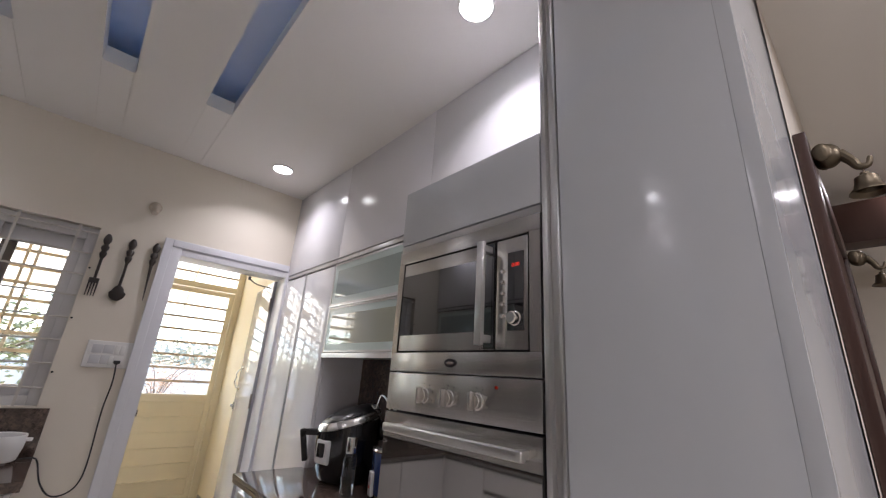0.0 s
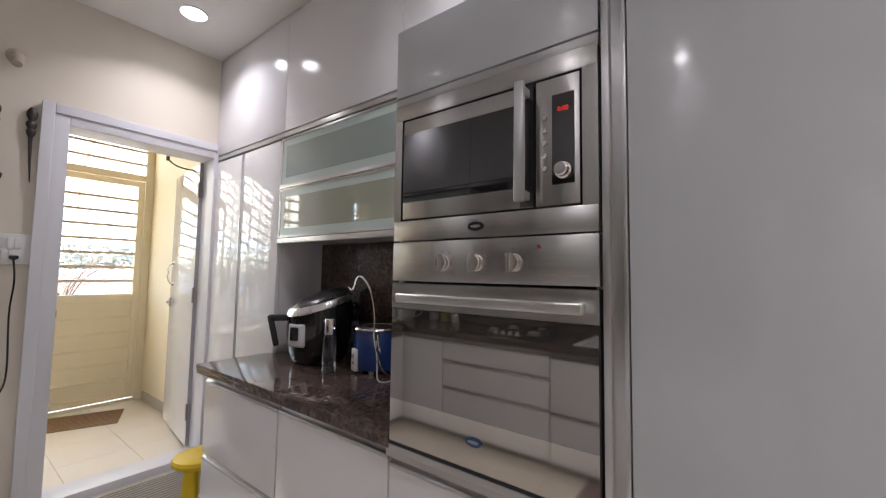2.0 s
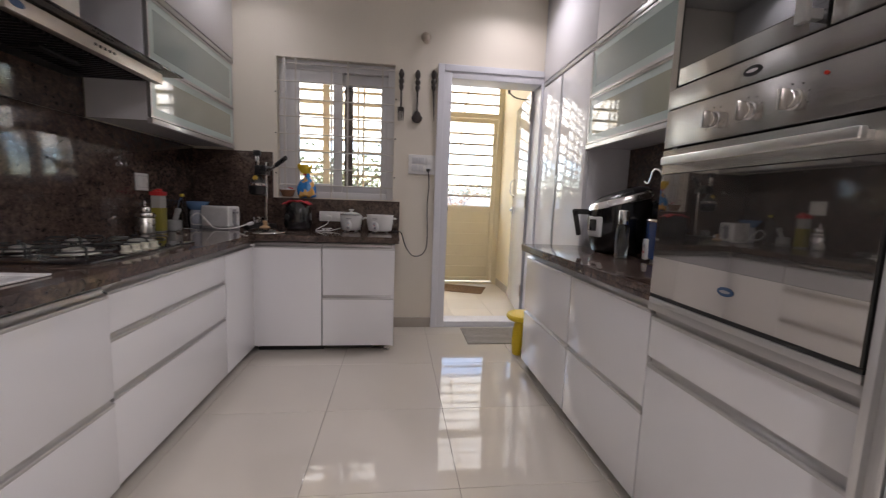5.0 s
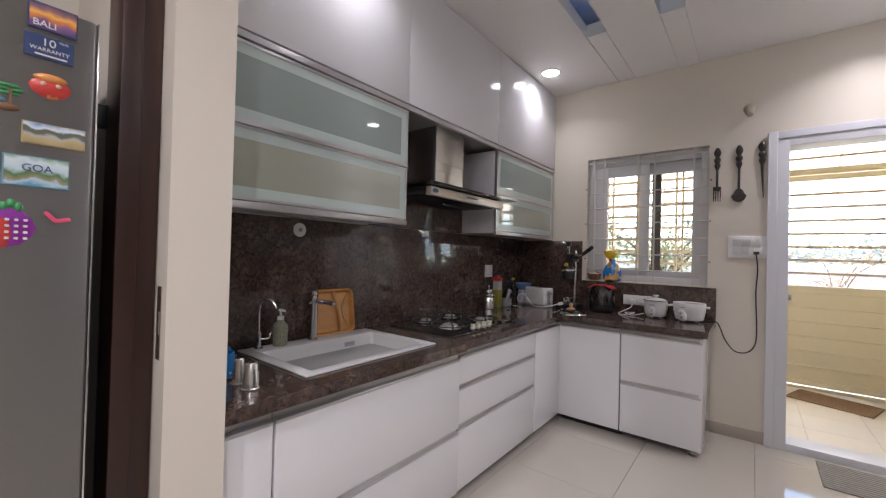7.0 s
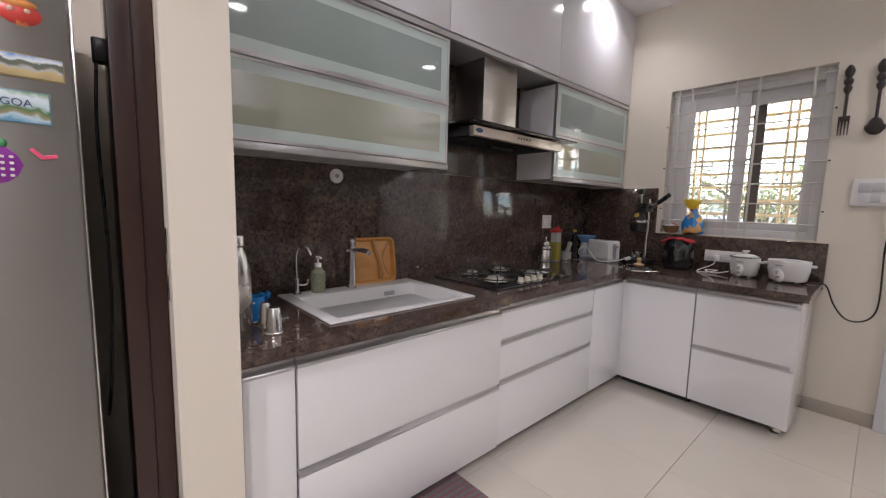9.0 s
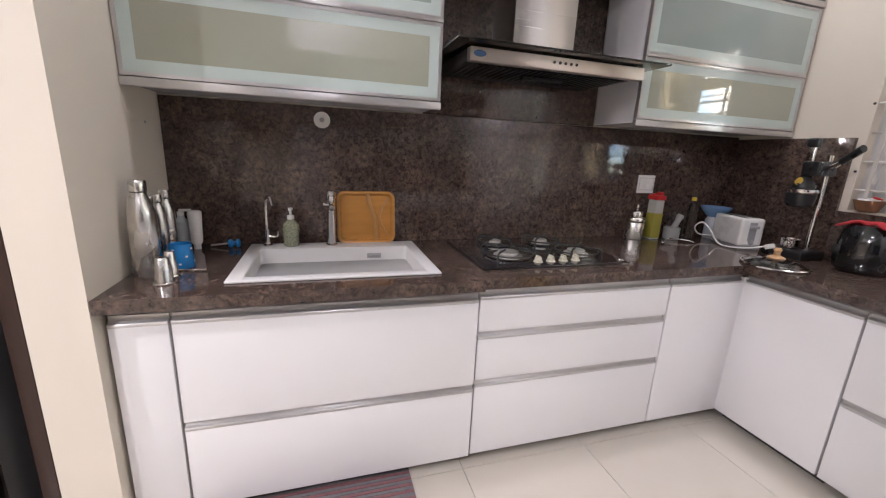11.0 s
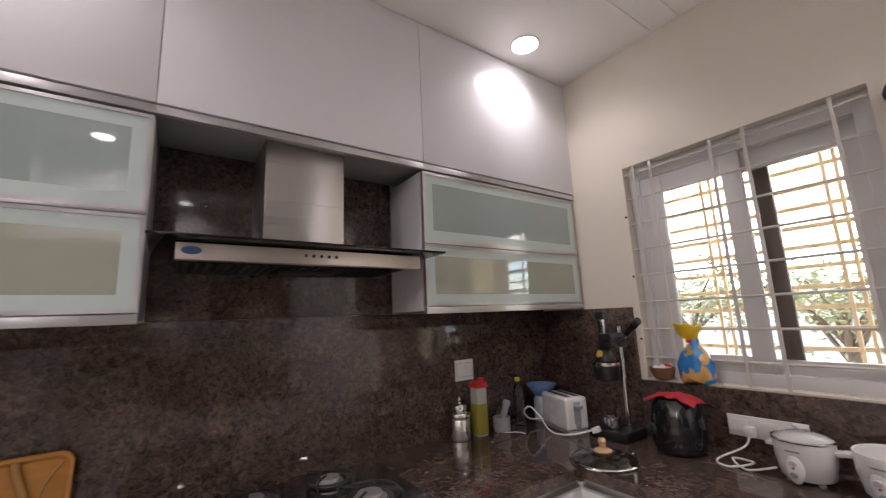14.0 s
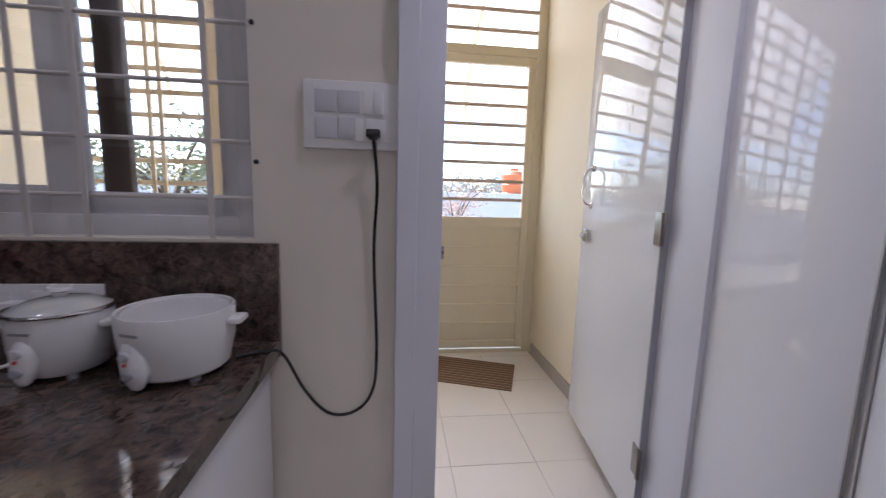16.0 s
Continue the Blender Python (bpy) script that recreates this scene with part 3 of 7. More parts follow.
# ---- oven and microwave ----
def oval(bm, x, y, z, ry, rz, t=0.002, seg=24):
    """A thin oval badge facing -x."""
    vs = [[bm.verts.new((xx, y + ry * math.cos(2 * math.pi * i / seg), z + rz * math.sin(2 * math.pi * i / seg))) for i in range(seg)] for xx in (x, x - t)]
    bm.faces.new(vs[0])
    bm.faces.new(vs[1][::-1])
    for i in range(seg):
        bm.faces.new((vs[0][i], vs[0][(i + 1) % seg], vs[1][(i + 1) % seg], vs[1][i]))
    return bm


def ring_frame(bm, x0, x1, y0, y1, z0, z1, w, bev=0.0):
    """A four-sided frame in the yz plane."""
    bx(bm, x0, x1, y0, y1, z0, z0 + w, bev)
    bx(bm, x0, x1, y0, y1, z1 - w, z1, bev)
    bx(bm, x0, x1, y0, y0 + w, z0 + w, z1 - w, bev)
    bx(bm, x0, x1, y1 - w, y1, z0 + w, z1 - w, bev)
    return bm


def text_mesh(words, size, m, depth=0.0006):
    cu = bpy.data.curves.new("text", "FONT")
    cu.body, cu.size, cu.extrude, cu.align_x, cu.align_y = words, size, depth, "CENTER", "CENTER"
    ob = bpy.data.objects.new("text", cu)
    me = ob.to_mesh()
    bm = bmesh.new()
    bm.from_mesh(me)
    ob.to_mesh_clear()
    bpy.data.objects.remove(ob)
    bmesh.ops.transform(bm, matrix=m, verts=bm.verts)
    return bm


RED = emit("red_display", (1.0, 0.05, 0.03), 0.045)
BADGE = mat("blue_badge", (0.025, 0.075, 0.17), 0.3)
MIRRORB = mat("dark_mirror_glass", (0.36, 0.345, 0.33), 0.03, metal=0.9, vary=0.05, rvary=0.1)

mw = thing("microwave_oven", (2.4, 1.793, 1.42), "built-in stainless steel microwave with a black glass door", "microwave")
F = TXF - 0.004
part("body", box(TXF + 0.03, 2.62, 1.53, 2.06, 1.43, 1.82), BLACKM, mw)
bm = bmesh.new()
bx(bm, F, F + 0.03, 1.494, 2.094, 1.419, 1.478, 0.002)
bx(bm, F, F + 0.03, 1.494, 2.094, 1.785, 1.832, 0.002)
bx(bm, F, F + 0.03, 1.494, 1.528, 1.478, 1.785)
bx(bm, F, F + 0.03, 2.066, 2.094, 1.478, 1.785)
part("trim_frame", bm, STEEL, mw, "brushed steel surround")
part("shadow_gap", box(F + 0.012, F + 0.03, 1.528, 2.066, 1.478, 1.785), BLACKM, mw)
door = part("door", box(F + 0.001, F + 0.02, 1.642, 2.060, 1.483, 1.780, 0.002), STEEL, mw, "brushed steel door with a black window")
part("door_glass", box(F - 0.0015, F + 0.004, 1.650, 2.058, 1.533, 1.737), BLACKG, door, "black glass window")
part("door_edge", box(F - 0.0008, F + 0.004, 1.6425, 1.6495, 1.485, 1.778), BLACKG, door, "black glass edge beside the handle")
part("door_edge", box(F - 0.0008, F + 0.004, 1.6495, 1.676, 1.485, 1.5328), BLACKG, door)
part("door_edge", box(F - 0.0008, F + 0.004, 1.6495, 1.676, 1.7372, 1.778), BLACKG, door)
bar = bmesh.new()
bx(bar, F - 0.045, F - 0.030, 1.648, 1.672, 1.492, 1.775, 0.004)
bx(bar, F - 0.034, F + 0.002, 1.651, 1.669, 1.500, 1.520, 0.002)
bx(bar, F - 0.034, F + 0.002, 1.651, 1.669, 1.747, 1.767, 0.002)
part("handle", bar, ALUZ, door, "upright steel bar handle")
panel = part("control_panel", box(F + 0.001, F + 0.02, 1.533, 1.636, 1.483, 1.780, 0.002), STEEL, mw)
part("display", box(F - 0.0012, F + 0.004, 1.545, 1.596, 1.530, 1.738), BLACKG, panel, "black display strip")
part("digits", text_mesh("0:00", 0.015, pose(F - 0.0016, 1.570, 1.702, 90, 0, -90)), RED, panel, "red lit digits")
for i in range(5):
    part("button", lathe(bmesh.new(), [(0.006, 0), (0.006, 0.004), (0.004, 0.006)], 0, 0, 0, 12, pose(F + 0.001, 1.615, 1.69 - i * 0.030, 0, -90, 0)), CHROME, panel)
part("knob", lathe(bmesh.new(), [(0.019, 0), (0.019, 0.004), (0.016, 0.006), (0.016, 0.020), (0.013, 0.023)], 0, 0, 0, 24, pose(F, 1.570, 1.560, 0, -90, 0)), CHROME, panel, "round steel knob")
badge = part("badge", oval(bmesh.new(), F - 0.0002, 1.800, 1.448, 0.024, 0.012), BLACKP, mw, "black oval badge")
part("badge_bar", oval(bmesh.new(), F - 0.002, 1.800, 1.448, 0.016, 0.004, 0.001), CHROME, badge)

ov = thing("oven", (2.45, 1.793, 0.81), "built-in stainless steel oven with a mirror glass door", "oven")
part("body", box(TXF + 0.03, 2.75, 1.51, 2.08, 0.815, 1.41), BLACKM, ov)
facia = part("control_panel", box(F, F + 0.03, 1.494, 2.094, 1.302, 1.415, 0.002), STEEL, ov, "brushed steel control panel")
for i, ky in enumerate((1.902, 1.797, 1.690)):
    kb = lathe(bmesh.new(), [(0.022, 0), (0.022, 0.003), (0.0185, 0.005), (0.0185, 0.016), (0.017, 0.018)], 0, 0, 0, 28, pose(F, ky, 1.354, 0, -90, 0))
    bx(kb, F - 0.036, F - 0.014, ky - 0.0045, ky + 0.0045, 1.332, 1.376, 0.002)
    part("knob", kb, STEEL, facia, "round steel knob with a raised grip")
    for a in range(0, 360, 40):
        if a not in (240, 280):
            part("dial_mark", box(F - 0.0006, F + 0.001, ky + 0.034 * math.cos(radians(a)) - 0.0015, ky + 0.034 * math.cos(radians(a)) + 0.0015, 1.354 + 0.034 * math.sin(radians(a)) - 0.0015, 1.354 + 0.034 * math.sin(radians(a)) + 0.0015), BLACKM, facia)
part("pilot_lamp", lathe(bmesh.new(), [(0.004, 0), (0.004, 0.003)], 0, 0, 0, 12, pose(F, 1.628, 1.391, 0, -90, 0)), mat("red_lens", (0.4, 0.03, 0.02), 0.2), facia, "small red pilot lamp")
odoor = part("door", box(F + 0.002, F + 0.028, 1.494, 2.094, 0.838, 1.296, 0.002), BLACKM, ov)
part("door_rail", box(F - 0.001, F + 0.004, 1.495, 2.093, 1.222, 1.295), STEEL, odoor, "brushed steel strip behind the handle")
part("door_glass", box(F - 0.001, F + 0.004, 1.497, 2.091, 0.961, 1.220), MIRRORB, odoor, "mirror-dark glass")
part("lower_strip", box(F - 0.0008, F + 0.004, 1.497, 2.091, 0.840, 0.9605), mat("mirror_steel", (0.60, 0.565, 0.51), 0.06, metal=0.95, vary=0.03, rvary=0.2), odoor, "polished steel lower strip")
hb = bmesh.new()
bx(hb, F - 0.050, F - 0.032, 1.516, 2.036, 1.244, 1.268, 0.006, 3)
bx(hb, F - 0.038, F + 0.001, 1.530, 1.556, 1.247, 1.265, 0.003)
bx(hb, F - 0.038, F + 0.001, 1.996, 2.022, 1.247, 1.265, 0.003)
part("handle", hb, mat("handle_steel", (0.80, 0.79, 0.77), 0.36, metal=1.0, vary=0.03), odoor, "wide steel bar handle")
ob = part("badge", oval(bmesh.new(), F - 0.001, 1.800, 0.908, 0.024, 0.012), BADGE, odoor, "blue oval badge")
part("badge_bar", oval(bmesh.new(), F - 0.003, 1.800, 0.908, 0.016, 0.004, 0.0008), GREYPL, ob)
part("vent_strip", box(F + 0.004, F + 0.03, 1.494, 2.094, 0.8265, 0.836), SHADEGAP, ov, "dark vent gap")

# ---- window ----
WY = YN + 0.055
win = thing("window_1", (0.87, WY, WZ0), "white sliding window with two panes and a bar grille", "window", kind="structure")
fr = bmesh.new()
for a in ((WX0, WX0 + 0.055, WZ0, WZ1), (WX1 - 0.055, WX1, WZ0, WZ1)):
    bx(fr, a[0], a[1], WY, WY + 0.085, a[2], a[3], 0.004)
bx(fr, WX0 + 0.055, WX1 - 0.055, WY, WY + 0.085, WZ0, WZ0 + 0.055, 0.004)
bx(fr, WX0 + 0.055, WX1 - 0.055, WY, WY + 0.085, WZ1 - 0.075, WZ1, 0.004)
part("window_frame", fr, UPVC, win)


def sash(x0, x1, y, name, material, w=0.062, wl=None):
    b = bmesh.new()
    z0, z1 = WZ0 + 0.05, WZ1 - 0.07
    wl = wl or w
    bx(b, x0, x0 + wl, y, y + 0.028, z0, z1, 0.004)
    bx(b, x1 - w, x1, y, y + 0.028, z0, z1, 0.004)
    bx(b, x0 + wl, x1 - w, y, y + 0.028, z0, z0 + w, 0.004)
    bx(b, x0 + wl, x1 - w, y, y + 0.028, z1 - 0.10, z1, 0.004)
    s = part(name, b, material, win)
    p = part("pane", box(x0 + wl - 0.004, x1 - w + 0.004, y + 0.012, y + 0.016, z0 + w - 0.004, z1 - 0.096), PANE, s, "clear glass pane")
    p.visible_shadow = False
    return s


sash(WX0 + 0.05, 0.905, WY + 0.008, "sash", UPVC, 0.075, 0.11)
sash(0.835, WX1 - 0.05, WY + 0.045, "sash", UPVC, 0.062)
part("inner_stile", box(0.915, 0.985, WY + 0.075, WY + 0.10, WZ0 + 0.10, WZ1 - 0.16, 0.003), BROWNSASH, win, "dark brown stile of the slid screen")
part("window_sill", box(WX0, WX1, YN - 0.004, WY, WZ0 - 0.004, WZ0 + 0.004), WALL, win)
gy = YN + 0.012
BARM = mat("white_bar_enamel", (0.60, 0.57, 0.53), 0.4, vary=0.05)
for k in range(8):
    z = WZ0 + 0.105 + 0.137 * k
    part("grille_bar", tube(bmesh.new(), [(WX0 + 0.004, gy, z), (WX1 - 0.004, gy, z)], 0.0055, 8, 1), BARM, win)
for x in (0.455, 0.545, 0.825, 0.955, 1.235):
    part("grille_upright", box(x - 0.007, x + 0.007, gy - 0.009, gy - 0.005, WZ0 + 0.004, WZ1 - 0.004), BARM, win)
for x in (WX0 - 0.01, WX1 + 0.012):
    for z in (1.30, 1.62, 1.94):
        part("grille_bolt", lathe(bmesh.new(), [(0.006, 0), (0.006, 0.004), (0.003, 0.006)], 0, 0, 0, 10, pose(x, YN, z, 90, 0, 0)), BLACKM, win, "small dark bolt head")

# ---- open door leaf ----
hx, hy, ang = 2.557, YN + 0.155, -7.5
leaf = pose(hx, hy, 0, 0, 0, ang)
dl = thing("door_1", (hx, hy, 0.055), "glossy white door standing open into the balcony", "door", kind="structure")


def leafbox(x0, x1, y0, y1, z0, z1, bev=0.0):
    return bx(bmesh.new(), x0, x1, y0, y1, z0, z1, bev, 2, leaf)


DOORW = mat("white_gloss_door", (0.72, 0.715, 0.71), 0.04, vary=0.02, scale=3, coat=0.15, rvary=0.2, spec=0.4)
part("leaf", leafbox(0, 0.038, 0.012, 0.775, 0.058, DH - 0.006, 0.002), DOORW, dl)
part("edge_strip", leafbox(-0.001, 0.040, 0.004, 0.0118, 0.058, DH - 0.006), mat("grey_door_edge", (0.36, 0.36, 0.38), 0.5), dl, "grey door edge")
for z in (0.30, 1.14, 1.92):
    hb = leafbox(-0.004, 0.0, -0.012, 0.05, z - 0.055, z + 0.055, 0.001)
    lathe(hb, [(0.008, -0.055), (0.008, 0.055)], -0.004, 0.0, z, 12, leaf)
    h = part("hinge", hb, mat("bronzed_steel_%d" % int(z * 10), (0.30, 0.27, 0.24), 0.35, metal=1.0, vary=0.1), dl, "dull steel hinge")
hm = [(-0.002, 0.665, 1.20), (-0.03, 0.667, 1.215), (-0.045, 0.675, 1.26), (-0.038, 0.68, 1.30), (-0.045, 0.672, 1.33), (-0.03, 0.667, 1.365), (-0.002, 0.665, 1.38)]
hb = tube(bmesh.new(), [leaf @ Vector(p) for p in hm], 0.006, 10, 5)
for z in (1.20, 1.38):
    lathe(hb, [(0.016, 0), (0.016, 0.003), (0.009, 0.010)], 0, 0, 0, 16, leaf @ pose(0.0, 0.665, z, 0, -90, 0))
part("pull_handle", hb, CHROME, dl, "curved steel pull handle")
lk = leafbox(-0.022, 0.0, 0.645, 0.695, 1.02, 1.085, 0.004)
lathe(lk, [(0.013, 0), (0.013, 0.02), (0.008, 0.024)], 0, 0, 0, 16, leaf @ pose(-0.02, 0.665, 1.053, 0, -90, 0))
part("night_latch", lk, CHROME, dl, "steel night latch")
strike = box(DX0 + 0.1155, DX0 + 0.123, FY1 - 0.05, FY1 - 0.005, 1.02, 1.09, 0.001)
bx(strike, DX0 + 0.116, DX0 + 0.145, FY1 - 0.02, FY1 - 0.012, 1.035, 1.075, 0.001)
solid("strike_plate", strike, CHROME, "steel strike plate on the white door frame", "door hardware", at=(DX0 + 0.115, FY1 - 0.02, 1.05))
stay = tube(bmesh.new(), [(2.36, FY1 + 0.03, DH - 0.015), (2.45, FY1 + 0.10, DH - 0.04), (2.58, FY1 + 0.12, DH - 0.045)], 0.006, 8, 4)
lathe(stay, [(0.012, 0), (0.012, 0.03)], 2.36, FY1 + 0.02, DH - 0.03, 10)
solid("door_stay", stay, mat("dark_steel_stay", (0.2, 0.18, 0.16), 0.4, metal=1.0), "thin steel door stay above the open door", "door hardware", at=(2.45, FY1 + 0.08, DH - 0.03))

# ---- balcony grille door and grille ----
gate = thing("grille_door", (2.25, UY1, 0), "cream metal balcony door with louvred base and bars above", "door")
GX0, GX1 = 1.80, 2.70
g = bmesh.new()
bx(g, GX0 - 0.05, GX0, UY1, UY1 + 0.05, -0.004, 2.93, 0.003)
bx(g, GX1, UX1, UY1, UY1 + 0.05, -0.004, 2.93, 0.003)
bx(g, GX0, GX1, UY1, UY1 + 0.05, 2.235, 2.30, 0.003)
bx(g, GX0, GX1, UY1, UY1 + 0.05, 2.86, 2.93, 0.003)
bx(g, GX0, GX1, UY1, UY1 + 0.05, -0.004, 0.03, 0.003)
part("outer_frame", g, CREAM, gate)
g = bmesh.new()
bx(g, GX0 + 0.005, GX0 + 0.05, UY1 - 0.012, UY1 + 0.03, 0.045, 2.225, 0.003)
bx(g, GX1 - 0.06, GX1 - 0.008, UY1 - 0.012, UY1 + 0.03, 0.045, 2.225, 0.003)
bx(g, GX0 + 0.05, GX1 - 0.06, UY1 - 0.012, UY1 + 0.03, 2.17, 2.225, 0.003)
bx(g, GX0 + 0.05, GX1 - 0.06, UY1 - 0.012, UY1 + 0.03, 1.00, 1.075, 0.003)
bx(g, GX0 + 0.05, GX1 - 0.06, UY1 - 0.012, UY1 + 0.03, 0.045, 0.10, 0.003)
leafg = part("leaf_frame", g, CREAM, gate)
for i in range(6):
    z = 0.10 + i * 0.15
    m = pose(0, UY1 + 0.012, z + 0.075, 4, 0, 0)
    part("louvre", bx(bmesh.new(), GX0 + 0.05, GX1 - 0.06, -0.004, 0.004, -0.078, 0.074, 0.001, 1, m), CREAM, leafg)
    part("louvre_lip", box(GX0 + 0.05, GX1 - 0.06, UY1 - 0.012, UY1 + 0.004, z + 0.143, z + 0.149), CREAM, leafg)
BARC = mat("pink_cream_bar", (0.62, 0.50, 0.40), 0.5, vary=0.1)
for i in range(8):
    z = 1.075 + 0.137 * (i + 0.95)
    if z < 2.16:
        part("bar", box(GX0 + 0.05, GX1 - 0.06, UY1, UY1 + 0.016, z - 0.012, z + 0.012), BARC, leafg)
for i in range(4):
    z = 2.30 + 0.137 * (i + 0.8)
    part("bar", box(GX0, GX1, UY1 + 0.01, UY1 + 0.026, z - 0.012, z + 0.012), BARC, gate)
for z in (0.55, 1.75):
    part("gate_hinge", lathe(bmesh.new(), [(0.013, -0.05), (0.013, 0.05)], GX1 - 0.004, UY1 - 0.014, z, 12), CREAM, gate)

GRILLE = mat("beige_grille_paint", (0.72, 0.61, 0.46), 0.45, vary=0.08, scale=5)
gr = thing("balcony_grille", (0.7, UY1, 0.55), "cream metal bar grille on a low balcony wall", "grille")
structure("wall_balcony", box(UX0, GX0 - 0.05, UY1, UY1 + 0.12, -0.1, 0.55), CREAMW, "low cream balcony wall under the grille", "wall")
for i in range(16):
    z = 0.66 + 0.15 * i
    if z < 2.95:
        part("bar", box(UX0, GX0 - 0.05, UY1 + 0.03, UY1 + 0.045, z - 0.016, z + 0.016), GRILLE, gr)
for x, w in ((UX0 + 0.01, 0.02), (0.05, 0.012), (0.12, 0.012), (0.46, 0.042), (0.86, 0.012), (0.93, 0.012), (1.30, 0.035)):
    part("post", box(x - w, x + w, UY1 + 0.012, UY1 + 0.03, 0.55, 2.95), GRILLE, gr)

# ---- outside ----
GROUND = mat("dry_ground", (0.30, 0.26, 0.19), 0.9, vary=0.25, scale=0.6, bump=0.4, bscale=12)
structure("ground", box(-300, 300, UY1 + 0.2, 500, -0.5, -0.3), GROUND, "dry open ground", "ground")
PARAPET = mat("weathered_white_wall", (0.62, 0.62, 0.62), 0.7, vary=0.12, scale=1.5, bump=0.2, bscale=20)
solid("compound_wall", box(-14, 16, 13.0, 13.2, -0.3, 1.30, 0.01), PARAPET, "pale weathered compound wall", "wall", at=(1, 13.1, -0.3))
TERRA = mat("orange_tank", (0.50, 0.16, 0.06), 0.6, vary=0.1)
tank = lathe(bmesh.new(), [(0.50, 0), (0.52, 0.05), (0.47, 0.10), (0.52, 0.40), (0.47, 0.45), (0.52, 0.80), (0.42, 0.95), (0.18, 1.0), (0.18, 1.08)], 6.6, 19.5, 1.30, 28)
bx(tank, 5.9, 7.3, 18.8, 20.2, -0.3, 1.30)
solid("water_tank", tank, TERRA, "orange water tank on a plinth beyond the wall", "tank", at=(6.6, 19.5, -0.3))
# Green leaves are greyed slightly for haze, put into the base colour.
LEAF = mat("green_leaf", (0.20, 0.22, 0.11), 0.5, vary=0.4, scale=3)
LEAF_DRY = mat("dry_orange_leaf", (0.52, 0.36, 0.27), 0.7, vary=0.35, scale=3)
# Far leaves carry the haze of distance in their pale grey colour.
LEAF_HAZED = mat("hazed_far_leaf", (0.38, 0.40, 0.36), 0.7, vary=0.3, scale=0.5)
BARK = mat("tree_bark", (0.10, 0.075, 0.055), 0.85, vary=0.3, scale=8, bump=0.4)


def tree(x, y, height, spread, leaves, size, leaf_mat, name, label, rng, trunk=0.09):
    th = thing(name, (x, y, -0.3), label, name, kind="")
    tb = bmesh.new()
    top = height * 0.45
    tube(tb, [(x, y, -0.32), (x + 0.05, y, top * 0.5), (x - 0.03, y + 0.04, top)], trunk, 9, 4, (trunk, trunk * 0.6))
    tips = []
    for k in range(9):
        a = 2 * math.pi * k / 9 + rng.uniform(-0.3, 0.3)
        r = spread * rng.uniform(0.45, 1.0)
        tip = Vector((x + r * math.cos(a), y + r * math.sin(a), height * rng.uniform(0.55, 1.0)))
        mid = Vector((x + 0.45 * r * math.cos(a), y + 0.45 * r * math.sin(a), (top + tip.z) / 2 + 0.1))
        tube(tb, [(x - 0.03, y + 0.04, top * rng.uniform(0.6, 0.98)), mid, tip], trunk * 0.4, 6, 4, (trunk * 0.45, trunk * 0.1))
        tips += [mid, tip, (mid + tip) / 2]
    part("trunk", tb, BARK, th)
    verts, faces = [], []
    for k in range(leaves):
        c = rng.choice(tips)
        p = Vector(c) + Vector((rng.gauss(0, 1), rng.gauss(0, 1), rng.gauss(0, 0.8))) * spread * 0.22
        s = size * rng.uniform(0.6, 1.3)
        e = Euler((rng.uniform(0, 6.3), rng.uniform(0, 6.3), rng.uniform(0, 6.3))).to_matrix()
        i = len(verts)
        verts += [p + e @ Vector(q) * s for q in ((0, -1, 0), (0.38, 0, 0.10), (0, 1, 0), (-0.38, 0, 0.10))]
        faces.append((i, i + 1, i + 2, i + 3))
    me = bpy.data.meshes.new("crown")
    me.from_pydata([tuple(v) for v in verts], [], faces)
    me.materials.append(leaf_mat)
    cr = new("crown", me)
    cr.parent = th
    me.transform(Matrix.Translation(-BASE[th]))
    tagged(cr, kind="stuff")


rng = random.Random(4)
tree(0.2, 9.6, 2.1, 1.3, 1500, 0.055, LEAF, "tree", "small green leafy tree beyond the balcony grille", rng)
tree(-2.2, 10.8, 2.4, 1.5, 1500, 0.06, LEAF, "tree", "small green leafy tree beyond the balcony grille", rng)
tree(2.75, 10.2, 1.55, 0.75, 1100, 0.025, LEAF_DRY, "shrub", "dry orange shrub beyond the balcony door", rng, 0.03)
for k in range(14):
    tree(-40 + 7.5 * k + rng.uniform(-2, 2), 62 + rng.uniform(-8, 8), rng.uniform(2.2, 3.4), 5.0, 420, 0.55, LEAF_HAZED, "tree", "distant green tree with haze in its leaf colour beyond the compound wall", rng, 0.25)

# white canopy above the balcony front
can = thing("canopy", (1.2, UY1 + 1.0, 2.3), "white curved sun canopy on thin ribs outside the balcony", "canopy")
CANV, cn, cl, cb = shader("white_canopy_sheet")
cb.inputs["Base Color"].default_value = (0.80, 0.79, 0.77, 1)
tl = cn.new("ShaderNodeBsdfTranslucent")
tl.inputs["Color"].default_value = (0.82, 0.80, 0.76, 1)
mx = cn.new("ShaderNodeMixShader")
mx.inputs[0].default_value = 0.6
cl.new(cb.outputs[0], mx.inputs[1])
cl.new(tl.outputs[0], mx.inputs[2])
cl.new(mx.outputs[0], cn["Material Output"].inputs["Surface"])
pts = [(UY1 + 0.10 + 1.5 * math.sin(radians(a)), 3.05 - 1.05 * (1 - math.cos(radians(a)))) for a in range(0, 85, 12)]
b = bmesh.new()
cols = [[b.verts.new((x, y, z)) for x in (-1.0, 0.5, 1.6, 2.45, 3.6)] for y, z in pts]
for p, q in zip(cols, cols[1:]):
    for i in range(4):
        b.faces.new((p[i], p[i + 1], q[i + 1], q[i]))
part("sheet", b, CANV, can)
